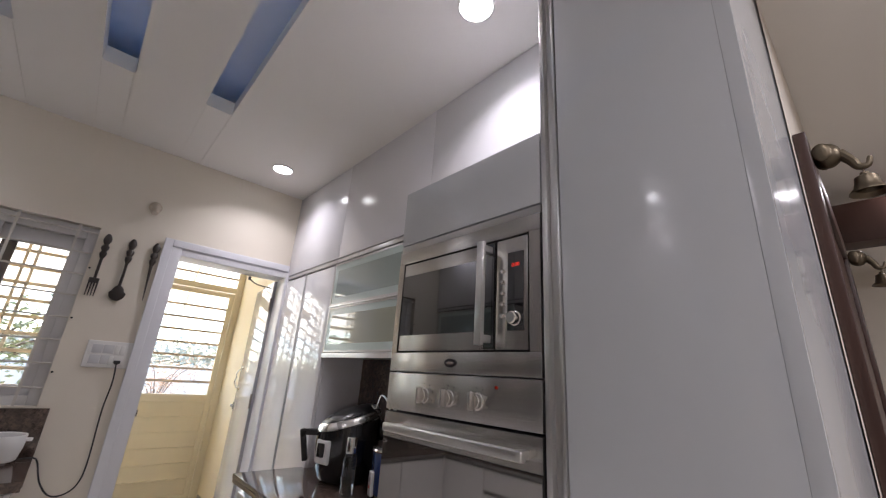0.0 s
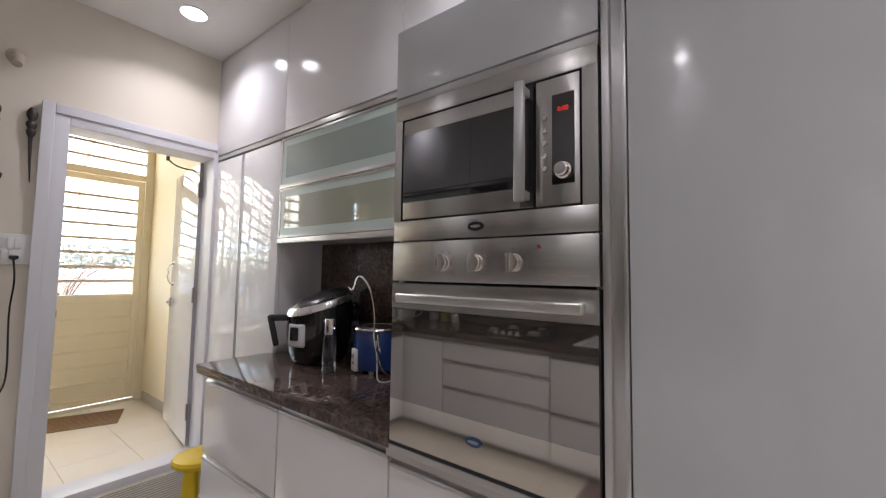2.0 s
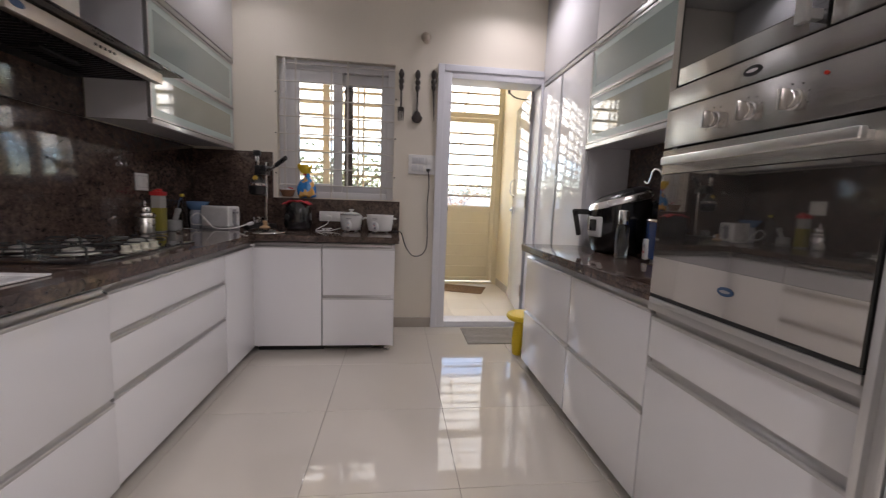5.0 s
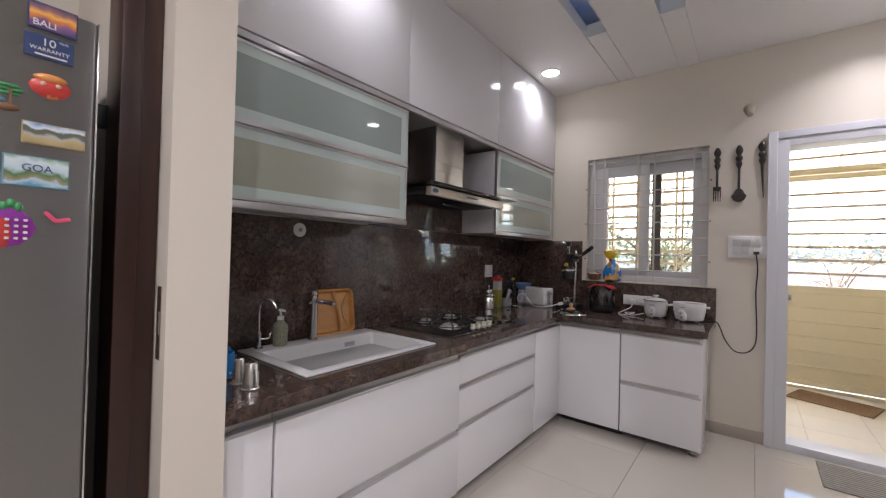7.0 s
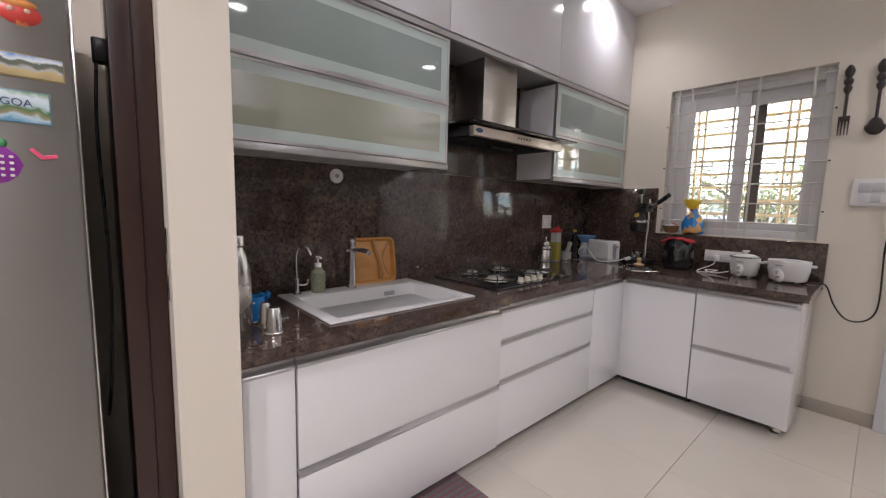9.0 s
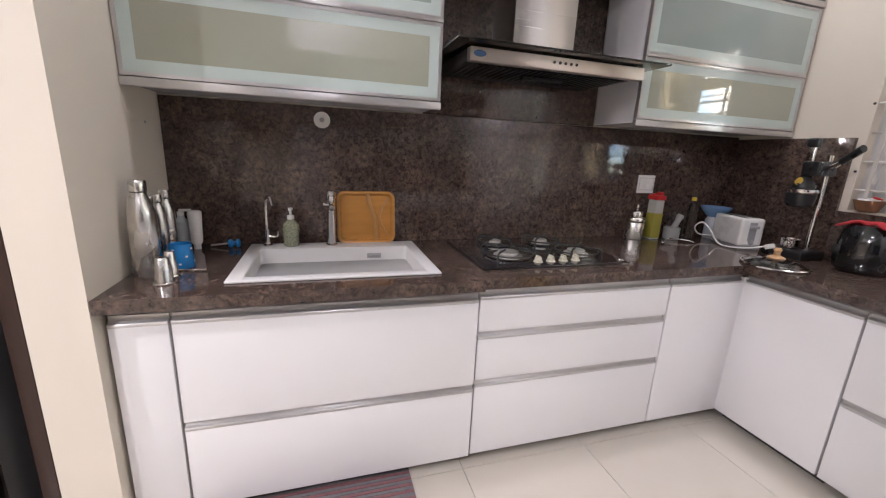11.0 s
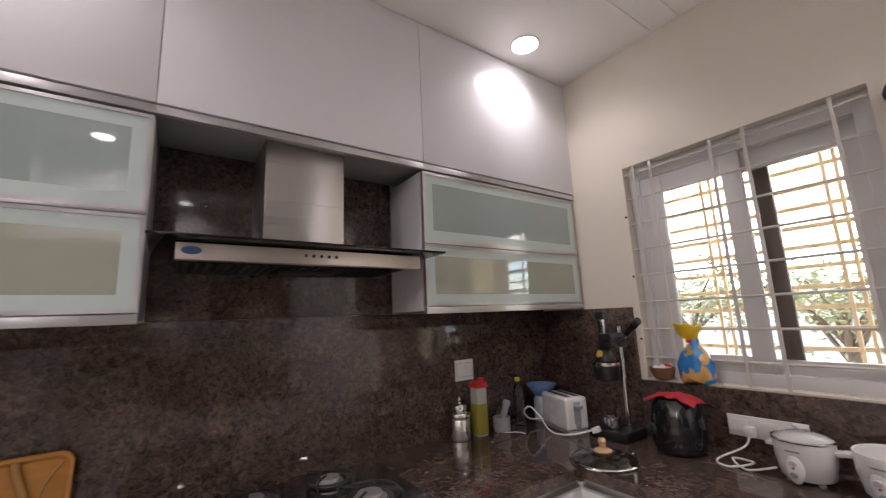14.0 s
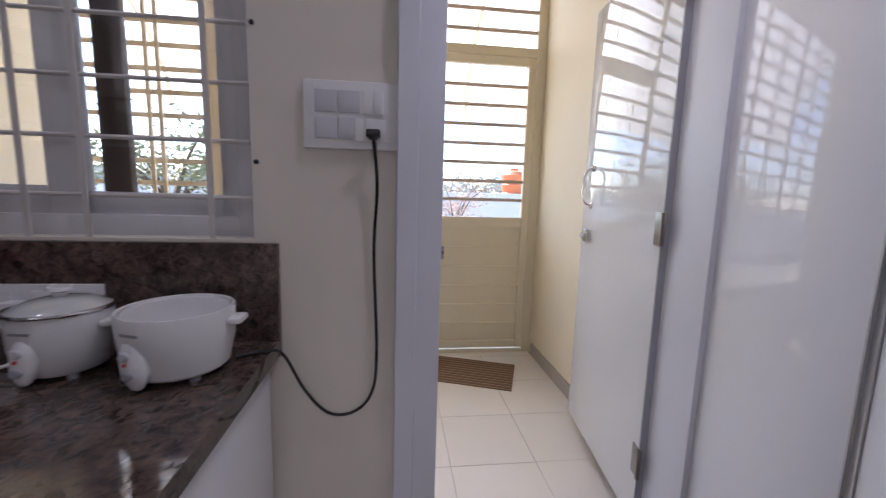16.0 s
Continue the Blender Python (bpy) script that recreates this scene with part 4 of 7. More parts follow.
for x in (-0.6, 0.5, 1.6, 2.45, 3.3):
    part("rib", tube(bmesh.new(), [(x, y, z - 0.02) for y, z in pts], 0.018, 8, 2), CREAM, can)

# ---- sink run ----
sk = thing("sink", (0.085, 1.82, CT), "white composite sink let into the granite worktop", "sink")
b = bmesh.new()
ZR = CT + 0.008
for a in ((SX0 - 0.025, SX1 + 0.02, SY_0 - 0.02, SY_0 + 0.03), (SX0 - 0.025, SX1 + 0.02, SY_1 - 0.03, SY_1 + 0.02), (SX0 - 0.025, SX0 + 0.085, SY_0 + 0.03, SY_1 - 0.03), (SX1 - 0.028, SX1 + 0.02, SY_0 + 0.03, SY_1 - 0.03)):
    bx(b, a[0], a[1], a[2], a[3], CT + 0.001, ZR, 0.003)
part("rim", b, SINKW, sk)
x0, x1, y0, y1, zb = SX0 + 0.085, SX1 - 0.028, SY_0 + 0.03, SY_1 - 0.03, CT - 0.215


def rounded(x0, x1, y0, y1, r, seg=6):
    """Corner points of a rounded rectangle, once round."""
    out = []
    for cx, cy, a0 in ((x1 - r, y1 - r, 0), (x0 + r, y1 - r, 90), (x0 + r, y0 + r, 180), (x1 - r, y0 + r, 270)):
        out += [(cx + r * math.cos(radians(a0 + 90 * k / seg)), cy + r * math.sin(radians(a0 + 90 * k / seg))) for k in range(seg + 1)]
    return out


def loft_rings(bm, rings, m=None):
    """Skins a stack of (outline, height) rings and closes the last one."""
    m = m or Matrix()
    rows = [[bm.verts.new(m @ Vector((px, py, h))) for px, py in ring] for ring, h in rings]
    for lo, hi in zip(rows, rows[1:]):
        for i in range(len(lo)):
            j = (i + 1) % len(lo)
            bm.faces.new((lo[i], lo[j], hi[j], hi[i]))
    bm.faces.new(rows[-1])
    return bm


b = loft_rings(bmesh.new(), [
    (rounded(x0 - 0.012, x1 + 0.012, y0 - 0.012, y1 + 0.012, 0.03), zb - 0.012),
    (rounded(x0 - 0.012, x1 + 0.012, y0 - 0.012, y1 + 0.012, 0.03), ZR - 0.004),
    (rounded(x0 - 0.004, x1 + 0.004, y0 - 0.004, y1 + 0.004, 0.022), ZR - 0.001),
    (rounded(x0 + 0.001, x1 - 0.001, y0 + 0.001, y1 - 0.001, 0.022), ZR - 0.006),
    (rounded(x0 + 0.006, x1 - 0.006, y0 + 0.006, y1 - 0.006, 0.030), zb + 0.02),
    (rounded(x0 + 0.011, x1 - 0.011, y0 + 0.011, y1 - 0.011, 0.034), zb + 0.006),
    (rounded(x0 + 0.025, x1 - 0.025, y0 + 0.025, y1 - 0.025, 0.034), zb)])
bmesh.ops.recalc_face_normals(b, faces=b.faces)
for f in b.faces:
    f.smooth = len(f.verts) == 4
part("bowl", b, SINKW, sk)
part("overflow", box(x0, x0 + 0.005, 1.955, 2.02, CT - 0.045, CT - 0.022, 0.002), GREYPL, sk, "grey overflow slot")
part("overflow_bar", box(x0 + 0.004, x0 + 0.008, 1.965, 2.01, CT - 0.038, CT - 0.030), CHROME, sk)
part("drain", lathe(bmesh.new(), [(0.045, 0), (0.045, 0.003), (0.02, 0.004)], 0.1, 1.82, zb, 24), CHROME, sk)

fa = thing("sink_mixer", (-0.135, 1.80, ZR), "tall chrome pillar mixer tap behind the sink", "tap")
b = lathe(bmesh.new(), [(0.026, 0), (0.026, 0.006), (0.019, 0.010), (0.018, 0.215), (0.021, 0.222), (0.021, 0.245), (0.017, 0.250)], -0.135, 1.80, ZR, 24)
part("body", b, CHROME, fa)
part("spout", tube(bmesh.new(), [(-0.13, 1.80, ZR + 0.195), (-0.02, 1.80, ZR + 0.200), (0.03, 1.80, ZR + 0.195)], 0.012, 12, 3), CHROME, fa)
part("lever", box(-0.145, -0.125, 1.765, 1.79, ZR + 0.185, ZR + 0.198, 0.003), CHROME, fa)

ro = thing("water_filter_tap", (-0.145, 1.525, ZR), "slim chrome gooseneck filter tap", "tap")
b = lathe(bmesh.new(), [(0.020, 0), (0.020, 0.005), (0.011, 0.010), (0.011, 0.075), (0.006, 0.080)], -0.145, 1.525, ZR, 18)
part("body", b, CHROME, ro)
part("spout", tube(bmesh.new(), [(-0.145, 1.525, ZR + 0.07), (-0.145, 1.525, ZR + 0.19), (-0.12, 1.535, ZR + 0.225), (-0.085, 1.55, ZR + 0.222), (-0.065, 1.56, ZR + 0.19)], 0.0055, 10, 6), CHROME, ro)
part("lever", tube(bmesh.new(), [(-0.145, 1.53, ZR + 0.045), (-0.135, 1.565, ZR + 0.045), (-0.13, 1.57, ZR + 0.07)], 0.005, 8, 3), CHROME, ro)

so = thing("soap_dispenser", (-0.14, 1.625, ZR), "glass soap dispenser with a white pump", "soap dispenser")
part("bottle", lathe(bmesh.new(), [(0.030, 0), (0.034, 0.006), (0.034, 0.05), (0.037, 0.075), (0.034, 0.098), (0.018, 0.115), (0.016, 0.122)], -0.14, 1.625, ZR, 24), mat("mosaic_green_glass", (0.24, 0.25, 0.17), 0.12, vary=0.9, scale=150, coat=0.6), so, "mottled green glass body")
b = lathe(bmesh.new(), [(0.015, 0.122), (0.015, 0.138), (0.005, 0.140), (0.005, 0.162), (0.010, 0.164), (0.010, 0.172)], -0.14, 1.625, ZR, 16)
bx(b, -0.145, -0.105, 1.619, 1.631, ZR + 0.162, ZR + 0.171, 0.002)
part("pump", b, WPLAST, so)

tr = thing("bamboo_tray", (-0.20, 1.965, CT), "honey-brown bamboo divided tray leaning on the splashback", "tray")
BAMBOO = mat("bamboo", (0.50, 0.235, 0.060), 0.22, vary=0.22, scale=5, stretch=(1, 1, 6), coat=0.3)
BAMBOO2 = mat("bamboo_hollow", (0.40, 0.20, 0.055), 0.4, vary=0.2, scale=6, coat=0.2)
m = pose(-0.190, 1.965, CT + 0.002, 0, -8, 0) @ Matrix(((0, 0, 1, 0), (1, 0, 0, 0), (0, 1, 0, 0), (0, 0, 0, 1)))
W, H = 0.138, 0.250
b = loft_rings(bmesh.new(), [
    (rounded(-W + 0.012, W - 0.012, 0.012, H - 0.012, 0.03), -0.012),
    (rounded(-W, W, 0, H, 0.036), 0.014),
    (rounded(-W + 0.003, W - 0.003, 0.003, H - 0.003, 0.034), 0.020),
    (rounded(-W + 0.012, W - 0.012, 0.012, H - 0.012, 0.026), 0.018),
    (rounded(-W + 0.022, W - 0.022, 0.022, H - 0.022, 0.026), -0.004)], m)
bmesh.ops.recalc_face_normals(b, faces=b.faces)
for f in b.faces:
    f.smooth = len(f.verts) == 4
part("board", b, BAMBOO, tr)
curve = [(0.006, 0.236), (0.012, 0.20), (0.026, 0.16), (0.040, 0.11), (0.046, 0.06), (0.046, 0.015)]
part("divider", tube(bmesh.new(), [m @ Vector((u, v, 0.005)) for u, v in curve], 0.011, 10, 5), BAMBOO2, tr)
part("divider", tube(bmesh.new(), [m @ Vector((0.112 - 0.046 * math.sin(math.pi * k / 8), 0.03 + 0.19 * k / 8, -0.002)) for k in range(9)], 0.004, 8, 2), BAMBOO2, tr)


def steel_bottle(x, y, r, h, label):
    th = thing("steel_bottle", (x, y, CT), label, "bottle", "steel water bottles")
    p = [(0.94, 0), (1.0, 0.012), (1.0, 0.58), (0.97, 0.65), (0.88, 0.72), (0.73, 0.79), (0.60, 0.835), (0.54, 0.86), (0.53, 0.885)]
    part("bottle", lathe(bmesh.new(), [(r * q, h * z) for q, z in p], x, y, CT, 36), SATIN, th)
    part("collar", lathe(bmesh.new(), [(0.54 * r, 0.878 * h), (0.54 * r, 0.888 * h)], x, y, CT, 28), BLACKP, th)
    part("cap", lathe(bmesh.new(), [(0.56 * r, 0.888 * h), (0.59 * r, 0.893 * h), (0.59 * r, 0.985 * h), (0.54 * r, h)], x, y, CT, 32), SATIN, th)


steel_bottle(0.205, 1.192, 0.042, 0.318, "large brushed steel water bottle with a screw cap")
for x, y, h in ((0.112, 1.180, 0.256), (0.040, 1.182, 0.254), (-0.036, 1.184, 0.262)):
    steel_bottle(x, y, 0.029, h, "slim brushed steel water bottle with a screw cap")
for x, y, s in ((0.312, 1.272, 0.92), (0.235, 1.268, 0.72)):
    th = thing("steel_tumbler", (x, y, CT), "small steel tumbler standing upside down", "cup", "steel tumblers")
    part("cup", lathe(bmesh.new(), [(0.034 * s, 0), (0.035 * s, 0.003), (0.030 * s, 0.006), (0.021 * s, 0.082), (0.018 * s, 0.086)], x, y, CT, 28), SATIN, th)
BLUEP = mat("blue_plastic", (0.02, 0.22, 0.55), 0.25, vary=0.1, scale=20)
th = thing("blue_cup", (0.118, 1.264, CT), "bright blue plastic cup with white dots", "cup")
part("cup", lathe(bmesh.new(), [(0.042, 0.0), (0.043, 0.003), (0.037, 0.082), (0.036, 0.086), (0.033, 0.086), (0.034, 0.004)], 0.118, 1.264, CT, 28), BLUEP, th)
for k in range(12):
    a, z = 0.2 + 0.53 * k, 0.018 + 0.026 * (k % 3)
    part("dot", bx(bmesh.new(), -0.004, 0.004, -0.003, 0.003, 0, 0.0012, 0.001, 1, pose(0.118 + 0.0412 * math.cos(a), 1.264 + 0.0412 * math.sin(a), CT + z, 90, 0, math.degrees(a) + 90)), WPLAST, th)
th = thing("table_knife", (0.175, 1.30, CT), "thin steel knife lying on the worktop", "cutlery")
part("blade", tube(bmesh.new(), [(0.172, 1.245, CT + 0.004), (0.182, 1.300, CT + 0.004), (0.190, 1.362, CT + 0.004)], 0.0038, 8, 2), CHROME, th)
th = thing("detergent_bottle", (-0.155, 1.245, CT), "white squeeze bottle standing on its cap", "bottle")
part("bottle", lathe(bmesh.new(), [(0.016, 0.020), (0.022, 0.030), (0.024, 0.09), (0.027, 0.150), (0.026, 0.160), (0.020, 0.164)], -0.155, 1.245, CT, 24), WPLAST, th)
part("cap", lathe(bmesh.new(), [(0.014, 0), (0.014, 0.021)], -0.155, 1.245, CT, 18), WPLAST, th)
th = thing("spray_bottle", (-0.185, 1.185, CT), "pale clear bottle with a white pump head", "bottle")
part("bottle", lathe(bmesh.new(), [(0.024, 0), (0.026, 0.005), (0.026, 0.115), (0.014, 0.130), (0.012, 0.140)], -0.185, 1.185, CT, 22), mat("cloudy_plastic", (0.50, 0.53, 0.53), 0.3, vary=0.05), th)
b = lathe(bmesh.new(), [(0.013, 0.140), (0.013, 0.155), (0.006, 0.157), (0.006, 0.165)], -0.185, 1.185, CT, 14)
bx(b, -0.192, -0.178, 1.180, 1.225, CT + 0.157, CT + 0.167, 0.002)
part("pump", b, WPLAST, th)
th = thing("bottle_brush", (-0.17, 1.36, CT), "blue-handled bottle brush lying by the sink", "brush")
bh = lathe(bmesh.new(), [(0.012, 0), (0.018, 0.006), (0.018, 0.014), (0.010, 0.020), (0.010, 0.026), (0.017, 0.032), (0.019, 0.040), (0.014, 0.048)], 0, 0, 0, 18, pose(-0.165, 1.410, CT + 0.019, 90, 0, 8))
part("handle", bh, BLUEP, th)
part("stem", tube(bmesh.new(), [(-0.168, 1.365, CT + 0.018), (-0.178, 1.29, CT + 0.008)], 0.004, 7, 2), GREYPL, th)

# ---- hob ----
HX_0, HX_1, HY_0, HY_1 = -0.165, 0.335, 2.37, 3.075
hb = thing("gas_hob", (0.085, 2.72, CT), "black glass gas hob with four burners", "hob")
part("glass_plate", box(HX_0, HX_1, HY_0, HY_1, CT + 0.001, CT + 0.011, 0.003), BLACKG, hb, "black glass plate")
BURN = mat("burner_alloy", (0.72, 0.70, 0.67), 0.38, metal=0.8, vary=0.2, scale=40)
IRON = mat("enamelled_iron", (0.025, 0.025, 0.025), 0.35, vary=0.2)


def burner(x, y, s):
    z = CT + 0.011
    bn = part("burner", lathe(bmesh.new(), [(0.050 * s, 0), (0.050 * s, 0.006), (0.030 * s, 0.008), (0.036 * s, 0.014), (0.036 * s, 0.022), (0.024 * s, 0.026), (0.010 * s, 0.024)], x, y, z, 28), BURN, hb, "alloy burner head")
    part("drip_ring", lathe(bmesh.new(), [(0.075 * s, 0.0), (0.078 * s, 0.004), (0.068 * s, 0.007), (0.054 * s, 0.002), (0.052 * s, 0.0)], x, y, z, 32), CHROME, bn, "steel drip ring")
    g = bmesh.new()
    tube(g, [(x + 0.086 * s * math.cos(a), y + 0.086 * s * math.sin(a), z + 0.020) for a in [i * math.pi / 14 for i in range(29)]], 0.004, 6, 1)
    for k in range(4):
        a = math.pi / 4 + k * math.pi / 2
        c, q = math.cos(a), math.sin(a)
        tube(g, [(x + 0.098 * s * c, y + 0.098 * s * q, z), (x + 0.095 * s * c, y + 0.095 * s * q, z + 0.034), (x + 0.035 * s * c, y + 0.035 * s * q, z + 0.036)], 0.0048, 6, 4)
    part("pan_support", g, IRON, bn, "black iron pan support")


burner(0.165, 2.555, 1.30)
burner(0.17, 2.905, 1.15)
burner(-0.055, 2.585, 0.92)
burner(-0.055, 2.845, 0.95)
IVORY = mat("ivory_knob", (0.55, 0.52, 0.42), 0.35, vary=0.05)
for k in range(4):
    y = 2.645 + 0.062 * k
    kb = lathe(bmesh.new(), [(0.020, 0), (0.020, 0.003), (0.016, 0.005), (0.015, 0.018), (0.013, 0.020)], 0.275, y, CT + 0.011, 20)
    bx(kb, 0.258, 0.292, y - 0.004, y + 0.004, CT + 0.028, CT + 0.038, 0.002)
    part("knob", kb, IVORY, hb, "ivory control knob")

# ---- cooker hood ----
hd = thing("cooker_hood", (0.0, 2.70, 1.60), "stainless steel chimney hood with a dark glass canopy", "cooker hood")
part("chimney", box(XL + 0.014, 0.003, 2.573, 2.876, 1.712, 2.138, 0.003), brushed("hood_steel", (0.62, 0.595, 0.57), 0.30, 1), hd, "brushed steel chimney duct")
part("front_bar", box(0.152, 0.190, 2.313, 3.121, 1.644, 1.694, 0.003), brushed("hood_bar_steel", (0.62, 0.56, 0.50), 0.40, 1), hd, "brushed steel control bar")
part("body", box(XL + 0.014, 0.1515, 2.32, 3.114, 1.652, 1.700, 0.004), BLACKM, hd, "dark hood underside")
SMOKE = glass("smoked_glass", (0.20, 0.17, 0.15), 0.02)
cg = part("canopy_glass", box(XL + 0.03, 0.246, 2.244, 3.209, 1.702, 1.710, 0.002), SMOKE, hd, "smoked glass canopy")
for k in range(26):
    y = 2.34 + 0.0285 * k
    part("filter_slat", box(-0.12, 0.135, y, y + 0.010, 1.642, 1.652), mat("filter_black", (0.02, 0.02, 0.02), 0.3) if k == 0 else bpy.data.materials["filter_black"], hd)
for k in range(5):
    part("button", lathe(bmesh.new(), [(0.006, 0), (0.006, 0.003)], 0, 0, 0, 12, pose(0.190, 2.675 + 0.026 * k, 1.672, 0, 90, 0)), BLACKP, hd)
bb = oval(bmesh.new(), 0, 0, 0, 0.026, 0.012, 0.002)
bmesh.ops.transform(bb, matrix=pose(0.1905, 2.352, 1.671, 0, 0, 180), verts=bb.verts)
part("badge", bb, BADGE, hd, "blue oval badge")
part("oil_collector", box(0.0, 0.035, 2.62, 2.82, 1.626, 1.642, 0.003), BLACKM, hd)

# water-filter outlet and socket on the cladding
vo = thing("wall_outlet", (XL + 0.012, 1.77, 1.417), "round white wall outlet cover", "outlet")
part("cover", lathe(bmesh.new(), [(0.036, 0), (0.036, 0.004), (0.030, 0.008), (0.012, 0.009)], 0, 0, 0, 28, pose(XL + 0.012, 1.77, 1.417, 0, 90, 0)), WPLAST, vo)
part("core", lathe(bmesh.new(), [(0.011, 0.009), (0.010, 0.014)], 0, 0, 0, 16, pose(XL + 0.012, 1.77, 1.417, 0, 90, 0)), GREYPL, vo)
so = thing("wall_socket", (XL + 0.012, 3.635, 1.17), "white square switch socket on the granite", "socket", "white sockets")
part("plate", box(XL + 0.012, XL + 0.020, 3.575, 3.695, 1.115, 1.222, 0.003), WPLAST, so)
part("switch", box(XL + 0.020, XL + 0.024, 3.588, 3.632, 1.14, 1.20, 0.002), WPLAST, so)
part("outlet", box(XL + 0.020, XL + 0.023, 3.640, 3.684, 1.14, 1.20, 0.002), WPLAST, so)
part("inner_line", ring_frame(bmesh.new(), XL + 0.0198, XL + 0.0208, 3.583, 3.689, 1.134, 1.206, 0.002), GREYPL, so)

# ---- corner of the worktop ----
jr = thing("steel_jar", (-0.165, 3.575, CT), "small steel canister with a domed lid", "jar")
part("jar", lathe(bmesh.new(), [(1.2 * r, 1.08 * h) for r, h in ((0.040, 0), (0.043, 0.004), (0.043, 0.088), (0.041, 0.092))], -0.176, 3.548, CT, 28), SATIN, jr)
part("lid", lathe(bmesh.new(), [(1.2 * r, 1.08 * h) for r, h in ((0.045, 0.093), (0.046, 0.096), (0.046, 0.112), (0.043, 0.118), (0.030, 0.122), (0.027, 0.126), (0.030, 0.130), (0.030, 0.146), (0.027, 0.152), (0.010, 0.158), (0.006, 0.164), (0.010, 0.172), (0.008, 0.182), (0.003, 0.188))], -0.176, 3.548, CT, 28), CHROME, jr, "polished stepped lid with a knob")
REDP = mat("red_plastic", (0.55, 0.03, 0.03), 0.3, vary=0.05)
oi = thing("oil_bottle", (-0.155, 3.6600, CT), "clear oil bottle half full with a red lid", "bottle")
part("bottle", box(-0.186, -0.124, 3.6290, 3.6910, CT, CT + 0.235, 0.008, 3), mat("cloudy_bottle", (0.42, 0.41, 0.38), 0.12, vary=0.04), oi)
part("oil", box(-0.1875, -0.1225, 3.6275, 3.6925, CT + 0.006, CT + 0.160, 0.008, 3), mat("yellow_oil", (0.30, 0.26, 0.05), 0.10, vary=0.05), oi, "yellow oil level")
b = box(-0.190, -0.120, 3.6250, 3.6950, CT + 0.2355, CT + 0.262, 0.005)
bx(b, -0.175, -0.150, 3.6700, 3.7020, CT + 0.258, CT + 0.280, 0.004)
bx(b, -0.170, -0.150, 3.6280, 3.6450, CT + 0.258, CT + 0.272, 0.004)
part("lid", b, REDP, oi, "red flip lid")
STONE = mat("grey_stone", (0.30, 0.30, 0.29), 0.5, vary=0.15, scale=40, bump=0.2)
mo = thing("mortar_and_pestle", (-0.135, 3.79, CT), "small grey stone mortar with its pestle", "mortar")
part("mortar", lathe(bmesh.new(), [(0.038, 0), (0.044, 0.006), (0.046, 0.070), (0.040, 0.074), (0.036, 0.04), (0.020, 0.028)], -0.135, 3.79, CT, 26), STONE, mo)
part("pestle", lathe(bmesh.new(), [(0.014, 0), (0.018, 0.03), (0.016, 0.09), (0.021, 0.115), (0.016, 0.128)], 0, 0, 0, 18, pose(-0.14, 3.79, CT + 0.03, 0, 0, 0) @ pose(0, 0, 0, -18, 8, 0)), STONE, mo)
sp = thing("steel_tongs", (-0.03, 3.72, CT), "thin steel tongs lying on the worktop", "utensil")
part("rod", tube(bmesh.new(), [(-0.02, 3.62, CT + 0.007), (-0.06, 3.70, CT + 0.02), (-0.03, 3.80, CT + 0.014), (-0.005, 3.83, CT + 0.005)], 0.0035, 7, 5), CHROME, sp)
part("tip", lathe(bmesh.new(), [(0.010, 0), (0.012, 0.006), (0.006, 0.012)], -0.02, 3.615, CT, 12), CHROME, sp)
CLEAR = glass("clear_plastic", (0.86, 0.89, 0.90), 0.10, 1.22)
CLEAR.node_tree.nodes["Principled BSDF"].inputs["Coat Weight"].default_value = 1.0
pb = thing("plastic_bottle", (-0.155, 3.945, CT), "clear ribbed plastic bottle with a yellow cap", "bottle")
prof = [(0.028, 0), (0.031, 0.006)]
for k in range(8):
    prof += [(0.031, 0.02 + 0.018 * k), (0.0285, 0.027 + 0.018 * k)]
prof += [(0.031, 0.17), (0.024, 0.20), (0.012, 0.222), (0.012, 0.232)]
part("bottle", lathe(bmesh.new(), prof, -0.155, 3.945, CT, 24), CLEAR, pb)
part("cap", lathe(bmesh.new(), [(0.014, 0.232), (0.014, 0.250), (0.012, 0.252)], -0.155, 3.945, CT, 18), mat("yellow_cap", (0.62, 0.48, 0.04), 0.35), pb, "yellow cap")
bj = thing("plastic_jar", (-0.142, 4.12, CT), "cloudy white plastic jar behind the toaster", "jar")
part("jar", lathe(bmesh.new(), [(0.045, 0), (0.047, 0.005), (0.047, 0.115), (0.040, 0.125), (0.040, 0.135)], -0.142, 4.12, CT, 24), mat("cloudy_jar", (0.45, 0.47, 0.52), 0.25, vary=0.08), bj)
bw = thing("blue_bowl", (-0.142, 4.12, CT + 0.135), "pale blue plastic bowl resting on the jar", "bowl")
part("bowl", lathe(bmesh.new(), [(0.040, 0.0), (0.046, 0.004), (0.082, 0.050), (0.086, 0.062), (0.082, 0.062), (0.076, 0.05), (0.040, 0.010)], -0.142, 4.12, CT + 0.1352, 28), mat("sky_blue_plastic", (0.17, 0.30, 0.52), 0.25, vary=0.08), bw)

# toaster
tm = pose(0.048, 4.075, CT, 0, 0, -18)
to = thing("toaster", (0.06, 4.075, CT), "white two-slot toaster with a white cord", "toaster")
part("housing", bx(bmesh.new(), -0.118, 0.118, -0.064, 0.064, 0.014, 0.172, 0.018, 4, tm), WPLAST, to)
part("base", bx(bmesh.new(), -0.118, 0.118, -0.060, 0.060, 0.0, 0.014, 0.002, 1, tm), GREYPL, to)
for dy in (-0.026, 0.026):
    part("slot", bx(bmesh.new(), -0.095, 0.085, dy - 0.013, dy + 0.013, 0.1695, 0.1735, 0.001, 1, tm), BLACKM, to, "dark toasting slot")
